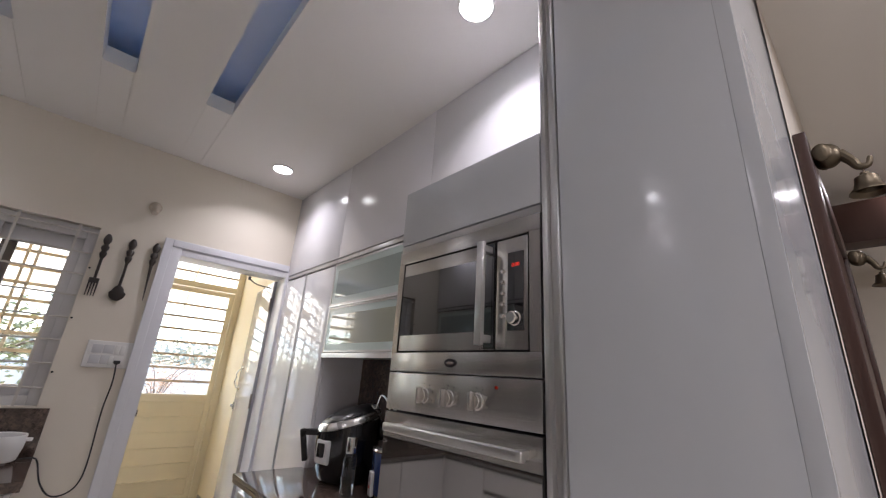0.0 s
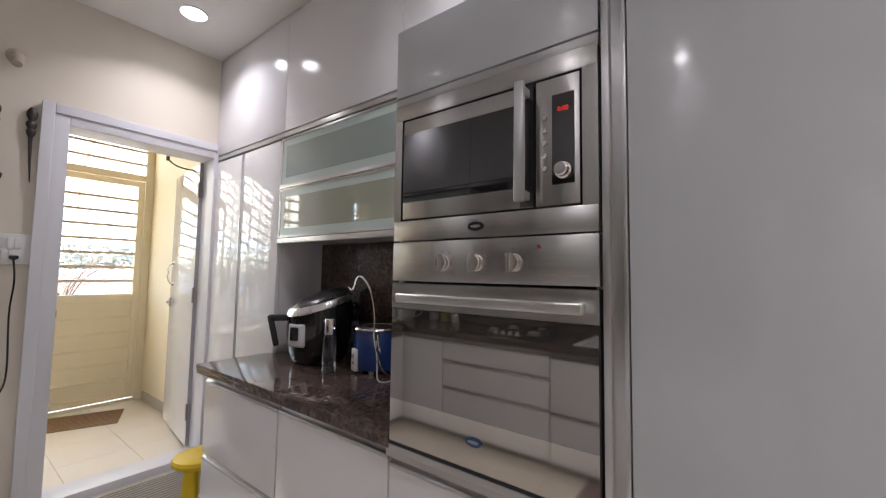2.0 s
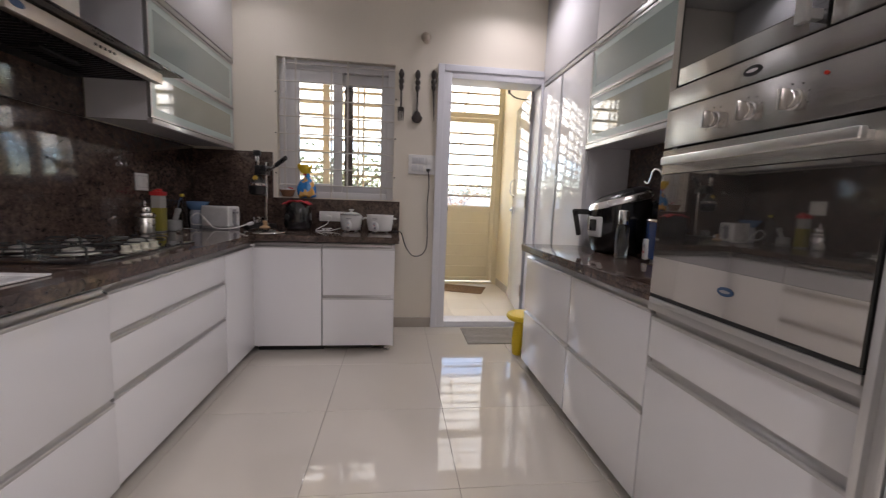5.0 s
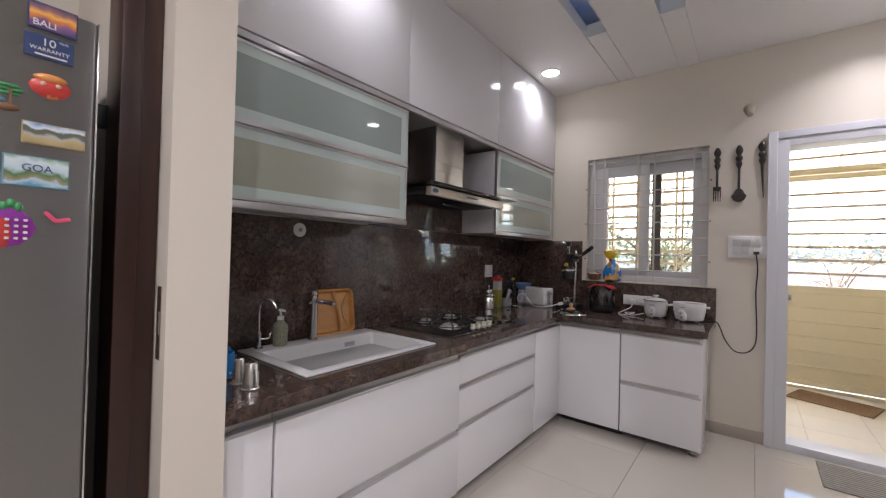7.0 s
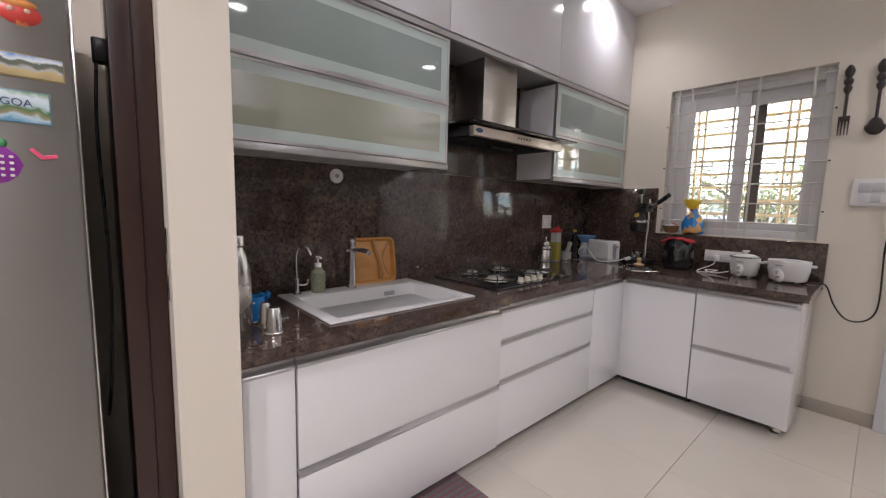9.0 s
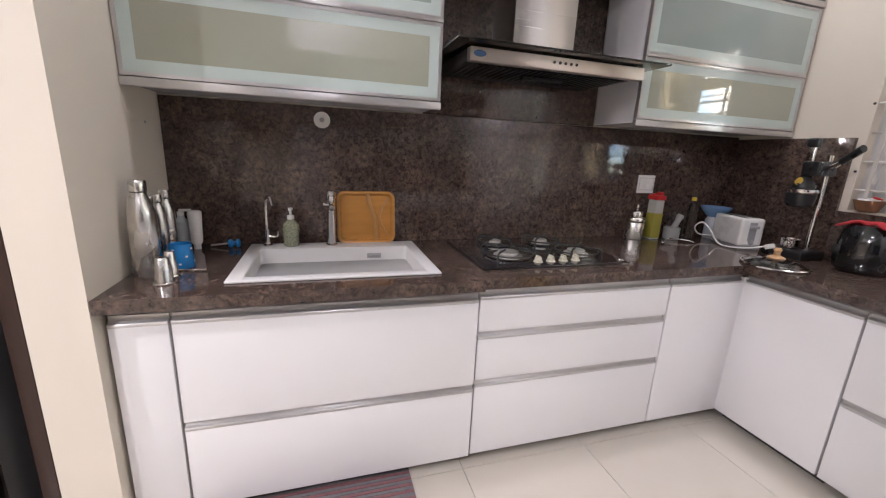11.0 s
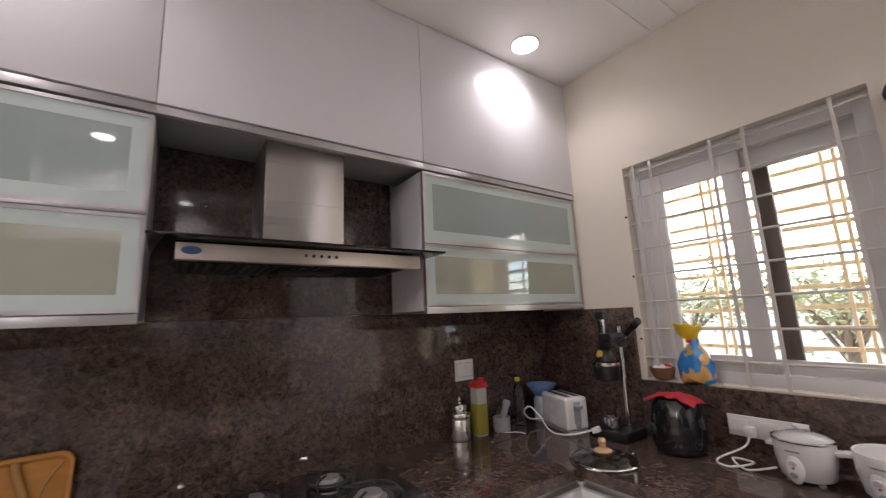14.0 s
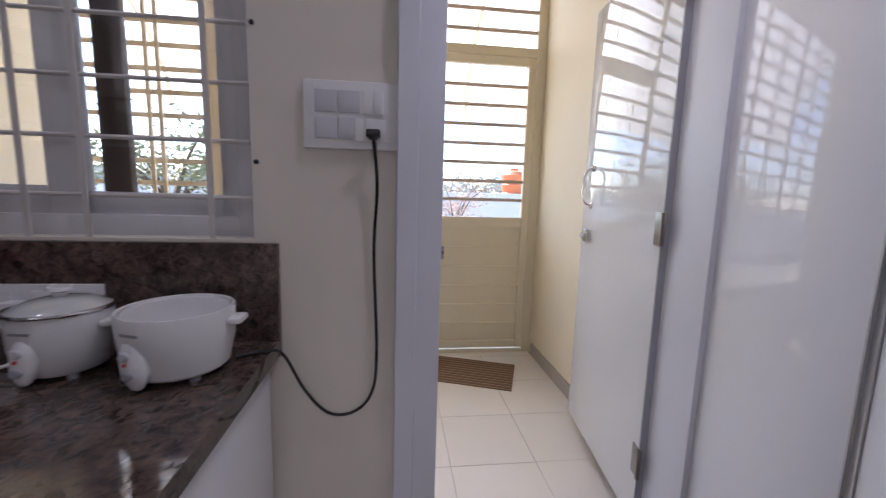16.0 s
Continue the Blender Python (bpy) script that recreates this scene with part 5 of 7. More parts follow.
part("lever_groove", bx(bmesh.new(), 0.1165, 0.1195, -0.020, 0.020, 0.045, 0.150, 0.001, 1, tm), GREYPL, to)
part("lever", bx(bmesh.new(), 0.119, 0.139, -0.022, 0.022, 0.118, 0.134, 0.004, 2, tm), GREYPL, to, "grey lever")
part("dial", lathe(bmesh.new(), [(0.014, 0), (0.014, 0.008), (0.011, 0.010)], 0, 0, 0, 18, tm @ pose(0.118, 0.0, 0.040, 0, 90, 0)), GREYPL, to, "grey browning dial")
part("cord", tube(bmesh.new(), [(-0.075, 4.06, CT + 0.03), (-0.11, 3.98, CT + 0.035), (-0.085, 3.91, CT + 0.085), (-0.035, 3.905, CT + 0.12), (0.005, 3.93, CT + 0.075), (0.05, 3.94, CT + 0.018), (0.12, 3.93, CT + 0.01), (0.20, 3.96, CT + 0.02), (0.27, 4.0, CT + 0.045)], 0.0042, 7, 7), WPLAST, to, "white power cord")
part("plug", bx(bmesh.new(), -0.02, 0.02, -0.014, 0.014, -0.012, 0.012, 0.004, 2, pose(0.285, 4.005, CT + 0.048, 0, -20, 25)), WPLAST, to, "white plug")

# glass lid
gl = thing("pan_lid", (0.455, 3.80, CT), "round glass pan lid with a wooden knob", "pan lid")
part("dome", lathe(bmesh.new(), [(0.128, 0.004), (0.126, 0.010), (0.09, 0.026), (0.045, 0.034), (0.012, 0.036), (0.012, 0.033), (0.045, 0.031), (0.09, 0.022), (0.124, 0.005)], 0.455, 3.80, CT, 36), glass("lid_glass", (0.85, 0.87, 0.86), 0.02), gl, "clear glass dome")
part("rim", tube(bmesh.new(), [(0.455 + 0.129 * math.cos(a), 3.80 + 0.129 * math.sin(a), CT + 0.006) for a in [i * math.pi / 20 for i in range(41)]], 0.0055, 8, 1), CHROME, gl, "steel rim")
WOODK = mat("light_wood_knob", (0.52, 0.33, 0.18), 0.4, vary=0.15, scale=20)
part("knob", lathe(bmesh.new(), [(0.034, 0.036), (0.036, 0.041), (0.026, 0.046), (0.013, 0.052), (0.013, 0.068), (0.017, 0.076), (0.012, 0.086)], 0.455, 3.80, CT, 24), WOODK, gl, "light wooden knob")

# manual juicer
ju = thing("hand_press_juicer", (0.27, 4.16, CT), "black and steel hand-press juicer", "juicer")


def jpart(name, b, material, parent, label=""):
    bmesh.ops.transform(b, matrix=Matrix.Translation((0.045, -0.02, CT)) @ Matrix.Diagonal((1.08, 1.0, 1.27, 1)) @ Matrix.Translation((-0.02, 0, -CT)), verts=b.verts)
    return part(name, b, material, parent, label)


jpart("base", box(0.18, 0.36, 4.06, 4.24, CT, CT + 0.035, 0.010, 3), BLACKP, ju)
jpart("cup", lathe(bmesh.new(), [(0.030, 0.036), (0.036, 0.040), (0.040, 0.075), (0.038, 0.075), (0.034, 0.045)], 0.27, 4.12, CT, 24), CHROME, ju)
jpart("column", tube(bmesh.new(), [(0.30, 4.20, CT + 0.03), (0.30, 4.20, CT + 0.41)], 0.011, 14, 1), CHROME, ju)
jpart("bracket", box(0.255, 0.325, 4.09, 4.225, CT + 0.33, CT + 0.385, 0.008, 3), BLACKP, ju)
jpart("strainer", lathe(bmesh.new(), [(0.030, 0.205), (0.052, 0.212), (0.058, 0.245), (0.058, 0.258), (0.054, 0.262)], 0.265, 4.12, CT, 28), BLACKP, ju)
jpart("strainer_ring", lathe(bmesh.new(), [(0.060, 0.262), (0.062, 0.266), (0.060, 0.276), (0.050, 0.280)], 0.265, 4.12, CT, 28), CHROME, ju)
jpart("cone", lathe(bmesh.new(), [(0.046, 0.281), (0.044, 0.297), (0.020, 0.325), (0.012, 0.34)], 0.265, 4.12, CT, 24), BLACKP, ju)
jpart("maker_plate", lathe(bmesh.new(), [(0.016, 0), (0.016, 0.002)], 0, 0, 0, 18, pose(0.262, 4.084, CT + 0.307, 65, 0, 0)), mat("gold_badge", (0.45, 0.30, 0.05), 0.3), ju)
jpart("rack", box(0.256, 0.280, 4.105, 4.125, CT + 0.34, CT + 0.455, 0.002), CHROME, ju, "steel toothed bar")
jpart("rack_cap", box(0.246, 0.290, 4.096, 4.134, CT + 0.438, CT + 0.472, 0.008, 3), BLACKP, ju)
jpart("lever", tube(bmesh.new(), [(0.29, 4.14, CT + 0.36), (0.36, 4.11, CT + 0.365), (0.44, 4.07, CT + 0.41)], 0.010, 10, 4), CHROME, ju)
jpart("grip", tube(bmesh.new(), [(0.40, 4.09, CT + 0.387), (0.48, 4.05, CT + 0.432)], 0.014, 10, 2), BLACKP, ju)

# black pot with a cloth
bp = thing("black_fryer_pot", (0.60, 4.135, CT), "glossy black countertop fryer", "air fryer")
part("body", lathe(bmesh.new(), [(0.080, 0), (0.097, 0.012), (0.105, 0.05), (0.103, 0.13), (0.092, 0.19), (0.072, 0.215)], 0.60, 4.135, CT, 32), mat("gloss_black", (0.010, 0.010, 0.011), 0.14, vary=0.2, coat=0.6), bp)
part("dial", lathe(bmesh.new(), [(0.022, 0), (0.022, 0.010), (0.016, 0.014)], 0, 0, 0, 22, pose(0.547, 4.033, CT + 0.10, 90, 0, -30)), BLACKM, bp)
rc = thing("red_cloth", (0.60, 4.135, CT + 0.2), "red cloth draped over the black fryer", "cloth")
b = bmesh.new()
N = 22
grid = []
for i in range(N):
    row = []
    for j in range(N):
        u, v = (i / (N - 1) - 0.5) * 0.205, (j / (N - 1) - 0.5) * 0.115
        r = math.hypot(u, v)
        z = 0.224 - max(0, r - 0.070) * 0.55 + 0.008 * noise.noise((u * 30, v * 30, 0))
        row.append(b.verts.new((0.60 + u, 4.125 + v, CT + z)))
    grid.append(row)
for i in range(N - 1):
    for j in range(N - 1):
        b.faces.new((grid[i][j], grid[i + 1][j], grid[i + 1][j + 1], grid[i][j + 1]))
ext = bmesh.ops.extrude_face_region(b, geom=list(b.faces))
bmesh.ops.translate(b, vec=(0, 0, 0.006), verts=[v for v in ext["geom"] if isinstance(v, bmesh.types.BMVert)])
part("cloth", b, mat("red_cotton", (0.42, 0.02, 0.03), 0.8, vary=0.15, scale=60, bump=0.3), rc)

# double socket with the cookers' plugs
ws = thing("wall_socket", (0.865, YN - 0.02, 0.96), "wide white double socket on the granite", "socket", "white sockets")
part("plate", box(0.735, 0.998, YN - 0.030, YN - 0.0205, 0.918, 1.000, 0.003), WPLAST, ws)
for x in (0.755, 0.845, 0.93):
    part("switch", box(x, x + 0.05, YN - 0.033, YN - 0.029, 0.935, 0.985, 0.002), WPLAST, ws)
part("plug", box(0.80, 0.835, YN - 0.066, YN - 0.032, 0.925, 0.965, 0.006), WPLAST, ws, "white plug")


def rice_cooker(x, y, r, h, lid, turn):
    th = thing("rice_cooker", (x, y, CT), "white rice cooker with a glass lid" if lid else "larger white rice cooker standing open", "rice cooker", "white rice cookers")
    part("housing", lathe(bmesh.new(), [(r * 0.80, 0.012), (r * 0.86, 0.018), (r * 0.97, h * 0.55), (r, h), (r * 0.985, h + 0.004), (r * 0.93, h + 0.003), (r * 0.90, h * 0.55), (r * 0.6, h * 0.3)], x, y, CT, 40), WPLAST, th)
    for k in range(4):
        a = math.pi / 4 + k * math.pi / 2
        part("foot", lathe(bmesh.new(), [(0.010, 0), (0.012, 0.014)], x + r * 0.66 * math.cos(a), y + r * 0.66 * math.sin(a), CT, 12), GREYPL, th)
    for s in (-1, 1):
        part("side_handle", bx(bmesh.new(), r * 0.97, r * 1.22, -0.024, 0.024, h - 0.030, h - 0.016, 0.006, 3, pose(x, y, CT, 0, 0, 0 if s > 0 else 180)), WPLAST, th)
    m = pose(x, y, CT, 0, 0, turn)
    tilt = m @ pose(0, -r * 0.925, h * 0.40, -6, 0 if lid else -16, 0)
    knob = bmesh.new()
    bmesh.ops.create_uvsphere(knob, u_segments=24, v_segments=14, radius=1.0, matrix=tilt @ Matrix.Diagonal((0.024 if lid else 0.029, 0.017, h * 0.37, 1)))
    part("control_plate", knob, WPLAST, th, "raised oval control plate")
    for dz, mm in ((0.018, WGREY), (-0.018, GREYPL)):
        part("switch", lathe(bmesh.new(), [(0.011, 0), (0.012, 0.004), (0.009, 0.007)], 0, 0, 0, 18, tilt @ pose(0, -0.0135, dz, 90, 0, 0), sx=1.0, sy=0.75), mm, th, "small oval switch")
    part("lamp", lathe(bmesh.new(), [(0.004, 0), (0.003, 0.003)], 0, 0, 0, 10, tilt @ pose(0, -0.0165, 0.003, 90, 0, 0)), REDP, th, "small red lamp")
    part("maker_mark", bx(bmesh.new(), -0.020, 0.020, -r * 0.99 - 0.0008, -r * 0.95, h * 0.80, h * 0.84, 0, 1, m), GREYPL, th)
    if lid:
        part("lid", lathe(bmesh.new(), [(r * 0.98, h + 0.006), (r * 0.95, h + 0.010), (r * 0.6, h + 0.024), (0.018, h + 0.030)], x, y, CT, 36), mat("lid_grey_glass", (0.55, 0.56, 0.54), 0.08, vary=0.03, coat=0.5), th, "glass lid")
        part("lid_rim", tube(bmesh.new(), [(x + r * math.cos(a), y + r * math.sin(a), CT + h + 0.007) for a in [i * math.pi / 18 for i in range(37)]], 0.004, 7, 1), CHROME, th)
        part("lid_knob", lathe(bmesh.new(), [(0.012, h + 0.030), (0.012, h + 0.038), (0.022, h + 0.042), (0.020, h + 0.050)], x, y, CT, 20), WPLAST, th)
    else:
        part("inner_pot", lathe(bmesh.new(), [(r * 0.90, h - 0.002), (r * 0.92, h + 0.001), (r * 0.88, h - 0.02), (r * 0.80, 0.06), (r * 0.5, 0.05)], x, y, CT, 36), SINKW, th)
    return th


c1 = rice_cooker(1.01, 4.145, 0.085, 0.128, True, -8)
rice_cooker(1.24, 4.13, 0.107, 0.135, False, -20)
part("cord", tube(bmesh.new(), [(0.815, 4.25, 0.93), (0.81, 4.20, CT + 0.05), (0.74, 4.12, CT + 0.006), (0.80, 4.07, CT + 0.006), (0.86, 4.13, CT + 0.02), (0.78, 4.16, CT + 0.012), (0.85, 4.08, CT + 0.006), (0.93, 4.12, CT + 0.025)], 0.0038, 7, 7), WPLAST, c1, "tangled white cord")

# ---- on the window sill ----
def spart(name, b, material, parent, label=""):
    k, at = (1.5, Vector((0.578, YN, WZ0 + 0.005))) if parent.name.startswith("snack") else (1.25, Vector((0.475, YN, WZ0 + 0.005)))
    bmesh.ops.transform(b, matrix=Matrix.Translation(at + Vector((0.05 if k == 1.5 else 0, 0, 0))) @ Matrix.Diagonal((1.28 if k == 1.5 else k, 1.15, k, 1)) @ Matrix.Translation(-at), verts=b.verts)
    return part(name, b, material, parent, label)



bo = thing("wicker_bowl", (0.475, YN + 0.022, WZ0 + 0.005), "small brown bowl holding papers on the sill", "bowl")
spart("bowl", lathe(bmesh.new(), [(0.022, 0), (0.028, 0.004), (0.042, 0.045), (0.039, 0.045), (0.024, 0.010)], 0.475, YN - 0.002 + 0.004, WZ0 + 0.0045, 24, sx=1.2), mat("brown_wicker", (0.24, 0.12, 0.06), 0.6, vary=0.3, scale=60, bump=0.4), bo)
spart("paper", bx(bmesh.new(), -0.034, 0.034, -0.022, 0.022, 0, 0.004, 0.001, 1, pose(0.475, YN, WZ0 + 0.050, 12, -8, 15)), WPLAST, bo, "folded white paper")
spart("wrapper", bx(bmesh.new(), -0.014, 0.014, -0.010, 0.010, 0, 0.008, 0.003, 1, pose(0.498, YN - 0.005, WZ0 + 0.056, 5, 18, 40)), REDP, bo)
bg = thing("snack_bag", (0.575, YN + 0.01, WZ0 + 0.005), "crumpled blue and yellow snack bag tied with red", "bag")
FOILB = mat("blue_foil", (0.03, 0.22, 0.55), 0.22, vary=0.4, scale=25, bump=0.8, bscale=35, coat=0.4)
fn, fl = FOILB.node_tree.nodes, FOILB.node_tree.links
blot, cut, ink = fn.new("ShaderNodeTexNoise"), fn.new("ShaderNodeValToRGB"), fn.new("ShaderNodeMix")
blot.inputs["Scale"].default_value, blot.inputs["Detail"].default_value = 17.0, 2
ftc = fn.new("ShaderNodeTexCoord")
fl.new(ftc.outputs["Object"], blot.inputs["Vector"])
cut.color_ramp.elements[0].position, cut.color_ramp.elements[1].position = 0.52, 0.56
fl.new(blot.outputs["Fac"], cut.inputs["Fac"])
ink.data_type = "RGBA"
base = fn["Principled BSDF"].inputs["Base Color"]
fl.new(cut.outputs[0], ink.inputs["Factor"])
fl.new(base.links[0].from_socket, ink.inputs["A"])
ink.inputs["B"].default_value = (0.66, 0.38, 0.10, 1)
fl.new(ink.outputs["Result"], base)
FOILY = mat("yellow_foil", (0.72, 0.50, 0.03), 0.3, vary=0.25, scale=25, bump=0.6, bscale=35)


def crumple(bm, amp, seed):
    for v in bm.verts:
        d = noise.noise_vector(v.co * 38 + Vector((seed, 0, 0)))
        v.co += d * amp
    return bm


b = lathe(bmesh.new(), [(0.052, 0), (0.060, 0.012), (0.056, 0.05), (0.042, 0.085), (0.020, 0.112), (0.015, 0.124)], 0.578, YN - 0.002, WZ0 + 0.0055, 26, sy=0.55)
spart("pouch", crumple(b, 0.012, 1.0), FOILB, bg, "blue foil pouch with an orange print")
b = lathe(bmesh.new(), [(0.016, 0.124), (0.026, 0.134), (0.046, 0.158), (0.050, 0.170), (0.046, 0.171), (0.020, 0.150)], 0.570, YN - 0.002, WZ0 + 0.0055, 24, sy=0.5)
spart("gathered_top", crumple(b, 0.014, 3.0), FOILY, bg, "yellow gathered top")
spart("tie", lathe(bmesh.new(), [(0.018, 0.117), (0.019, 0.121), (0.018, 0.127)], 0.576, YN - 0.002, WZ0 + 0.0055, 18, sy=0.7), REDP, bg, "red tie")

# A screw hole, its dark inside drawn as a small grey disc.
hole = lathe(bmesh.new(), [(0.005, 0), (0.005, 0.002)], 0, 0, 0, 10, pose(-0.09, 1.132, 1.36, -90, 0, 0))
solid("wall_plug", hole, GREYPL, "small screw hole in the wall drawn as a grey disc", "wall plug", at=(-0.09, 1.132, 1.36))

# ---- wall beside the door ----
sw = thing("switch_plate", (1.578, YN, 1.42), "large white switch plate with a black plug and cord", "switch plate")
part("plate", box(1.462, 1.697, YN - 0.012, YN - 0.0005, 1.338, 1.500, 0.005, 3), WPLAST, sw)
for x, z in ((1.490, 1.425), (1.545, 1.425), (1.490, 1.362), (1.545, 1.362)):
    part("blank_module", box(x, x + 0.052, YN - 0.0145, YN - 0.0115, z, z + 0.052, 0.002), WGREY, sw)
for x, w in ((1.604, 0.024), (1.630, 0.024)):
    part("rocker", box(x, x + w, YN - 0.017, YN - 0.0115, 1.422, 1.478, 0.002), WPLAST, sw)
part("rocker", box(1.586, 1.608, YN - 0.017, YN - 0.0115, 1.358, 1.412, 0.002), WPLAST, sw)
part("outlet", box(1.612, 1.660, YN - 0.015, YN - 0.0115, 1.356, 1.412, 0.002), WPLAST, sw)
pl = box(1.613, 1.648, YN - 0.040, YN - 0.014, 1.366, 1.386, 0.005)
lathe(pl, [(0.010, 0), (0.012, 0.01), (0.010, 0.022)], 1.630, YN - 0.028, 1.362, 14)
part("plug", pl, BLACKP, sw, "black plug")
part("cord", tube(bmesh.new(), [(1.630, YN - 0.028, 1.37), (1.640, YN - 0.02, 1.25), (1.632, YN - 0.012, 1.08), (1.640, YN - 0.012, 0.80), (1.625, YN - 0.012, 0.69), (1.575, YN - 0.012, 0.64), (1.51, YN - 0.015, 0.645), (1.455, YN - 0.03, 0.72), (1.418, YN - 0.07, 0.83), (1.39, YN - 0.10, CT + 0.006), (1.33, YN - 0.13, CT + 0.006)], 0.0042, 8, 7), BLACKP, sw, "black cord hanging to the worktop")


def carved(name, x, z0, z1, kind, label):
    """A carved wooden kitchen tool on the wall: a beaded grip, a stem and a head."""
    th = thing(name, (x, YN, z0), label, "wall ornament", "carved wall utensils")
    y = YN - 0.016
    h = z1 - z0
    grip = [(0.004, 0.58 * h), (0.010, 0.60 * h), (0.017, 0.64 * h), (0.020, 0.68 * h), (0.013, 0.715 * h), (0.021, 0.75 * h), (0.022, 0.79 * h), (0.012, 0.825 * h), (0.015, 0.84 * h), (0.022, 0.88 * h), (0.023, 0.92 * h), (0.018, 0.96 * h), (0.008, 1.0 * h)]
    part("grip", lathe(bmesh.new(), grip, x, y, z0, 16, sy=0.7), CARVED, th)
    if kind == "fork":
        part("stem", tube(bmesh.new(), [(x, y, z0 + 0.60 * h), (x, y, z0 + 0.28 * h)], 0.008, 8, 2), CARVED, th)
        b = box(x - 0.026, x + 0.026, y - 0.006, y + 0.006, z0 + 0.20 * h, z0 + 0.28 * h, 0.005)
        part("fork_head", b, CARVED, th)
        for k in range(4):
            b = tube(bmesh.new(), [(x - 0.021 + 0.014 * k, y, z0 + 0.21 * h), (x - 0.021 + 0.014 * k, y - 0.003, z0)], 0.004, 6, 2, (0.005, 0.0025))
            part("tine", b, CARVED, th)
    elif kind == "spoon":
        part("stem", tube(bmesh.new(), [(x, y, z0 + 0.60 * h), (x, y, z0 + 0.22 * h)], 0.008, 8, 2), CARVED, th)
        b = bmesh.new()
        bmesh.ops.create_uvsphere(b, u_segments=20, v_segments=12, radius=1.0, matrix=Matrix.Translation((x, y, z0 + 0.12 * h)) @ Matrix.Diagonal((0.045, 0.012, 0.12 * h, 1)))
        for v in b.verts:
            if v.co.z > z0 + 0.14 * h:
                v.co.x = x + (v.co.x - x) * 0.75
        part("bowl", b, CARVED, th)
    else:
        part("blade", tube(bmesh.new(), [(x, y, z0 + 0.60 * h), (x + 0.004, y, z0 + 0.3 * h), (x + 0.010, y, z0)], 0.008, 8, 4, (0.010, 0.002)), CARVED, th)


carved("carved_fork", 1.388, 1.765, 2.178, "fork", "dark carved wooden fork hanging on the wall")
carved("carved_spoon", 1.522, 1.755, 2.180, "spoon", "dark carved wooden spoon hanging on the wall")
carved("carved_knife", 1.655, 1.780, 2.188, "knife", "dark carved wooden knife hanging on the wall")
lh = thing("bulb_holder", (1.58, YN, 2.43), "bare brown bulb holder on the wall", "lamp holder")
BRN = mat("beige_bakelite", (0.48, 0.41, 0.33), 0.4, vary=0.1)
part("rose", lathe(bmesh.new(), [(0.040, 0), (0.040, 0.008), (0.034, 0.016), (0.024, 0.024)], 0, 0, 0, 22, pose(1.58, YN, 2.445, 90, 0, 0)), BRN, lh)
part("socket", lathe(bmesh.new(), [(0.026, 0), (0.029, 0.014), (0.025, 0.024), (0.028, 0.044), (0.028, 0.060), (0.023, 0.070), (0.020, 0.086), (0.012, 0.088)], 0, 0, 0, 20, pose(1.58, YN - 0.018, 2.448, 140, 0, 0)), BRN, lh)

# ---- worktop beside the oven ----
af = thing("air_fryer", (2.70, 3.08, CT), "large black air fryer with a silver band", "air fryer")
ax, ay = 2.70, 3.09


def apart(name, b, material, parent, label="", lean=0.0):
    """A fryer part; lean raises its upper half towards the back of the machine."""
    for v in b.verts:
        back = (v.co.x - ax) * math.cos(radians(-20)) + (v.co.y - ay) * math.sin(radians(-20))
        v.co.z += lean * back * max(0.0, min(1.0, (v.co.z - CT - 0.10) / 0.10))
    bmesh.ops.transform(b, matrix=Matrix.Translation((2.665, 3.085, CT)) @ Matrix.Diagonal((1.16, 1.16, 1.28, 1)) @ Matrix.Translation((-2.70, -3.09, -CT)), verts=b.verts)
    return part(name, b, material, parent, label)


apart("body", lathe(bmesh.new(), [(0.100, 0), (0.118, 0.010), (0.134, 0.05), (0.145, 0.11), (0.148, 0.17), (0.144, 0.225)], ax, ay, CT, 40), mat("satin_black", (0.010, 0.010, 0.011), 0.16, vary=0.2, coat=0.5), af, lean=0.22)
apart("silver_band", lathe(bmesh.new(), [(0.1435, 0.2255), (0.147, 0.229), (0.142, 0.249), (0.134, 0.256)], ax, ay, CT, 40), SATIN, af, "sloping silver band", lean=0.27)
apart("top", lathe(bmesh.new(), [(0.1335, 0.2565), (0.122, 0.268), (0.088, 0.280), (0.04, 0.285), (0.01, 0.286)], ax, ay, CT, 40), BLACKP, af, lean=0.30)
ha = pose(ax, ay, CT, 0, 0, 150)
apart("drawer_handle", bx(bx(bmesh.new(), 0.135, 0.215, -0.017, 0.017, 0.170, 0.195, 0.006, 3, ha), -0.012, 0.013, -0.018, 0.018, -0.118, 0.010, 0.008, 3, ha @ pose(0.212, 0, 0.185, 0, 14, 0)), BLACKP, af, "black drawer handle")
hl = pose(ax, ay, CT, 0, 0, 193)
apart("label_plate", bx(bmesh.new(), 0.135, 0.150, -0.045, 0.045, 0.075, 0.165, 0.010, 3, hl), mat("silver_sticker", (0.66, 0.66, 0.66), 0.35), af, "pale printed label")
apart("label_picture", bx(bmesh.new(), 0.149, 0.152, -0.026, 0.016, 0.10, 0.152, 0.006, 2, hl), BLACKP, af)
apart("vent_pipe", lathe(bmesh.new(), [(0.04, 0), (0.045, 0.02), (0.04, 0.03)], 0, 0, 0, 20, pose(ax + 0.13, ay - 0.06, CT + 0.20, 0, 90, -20)), BLACKP, af)

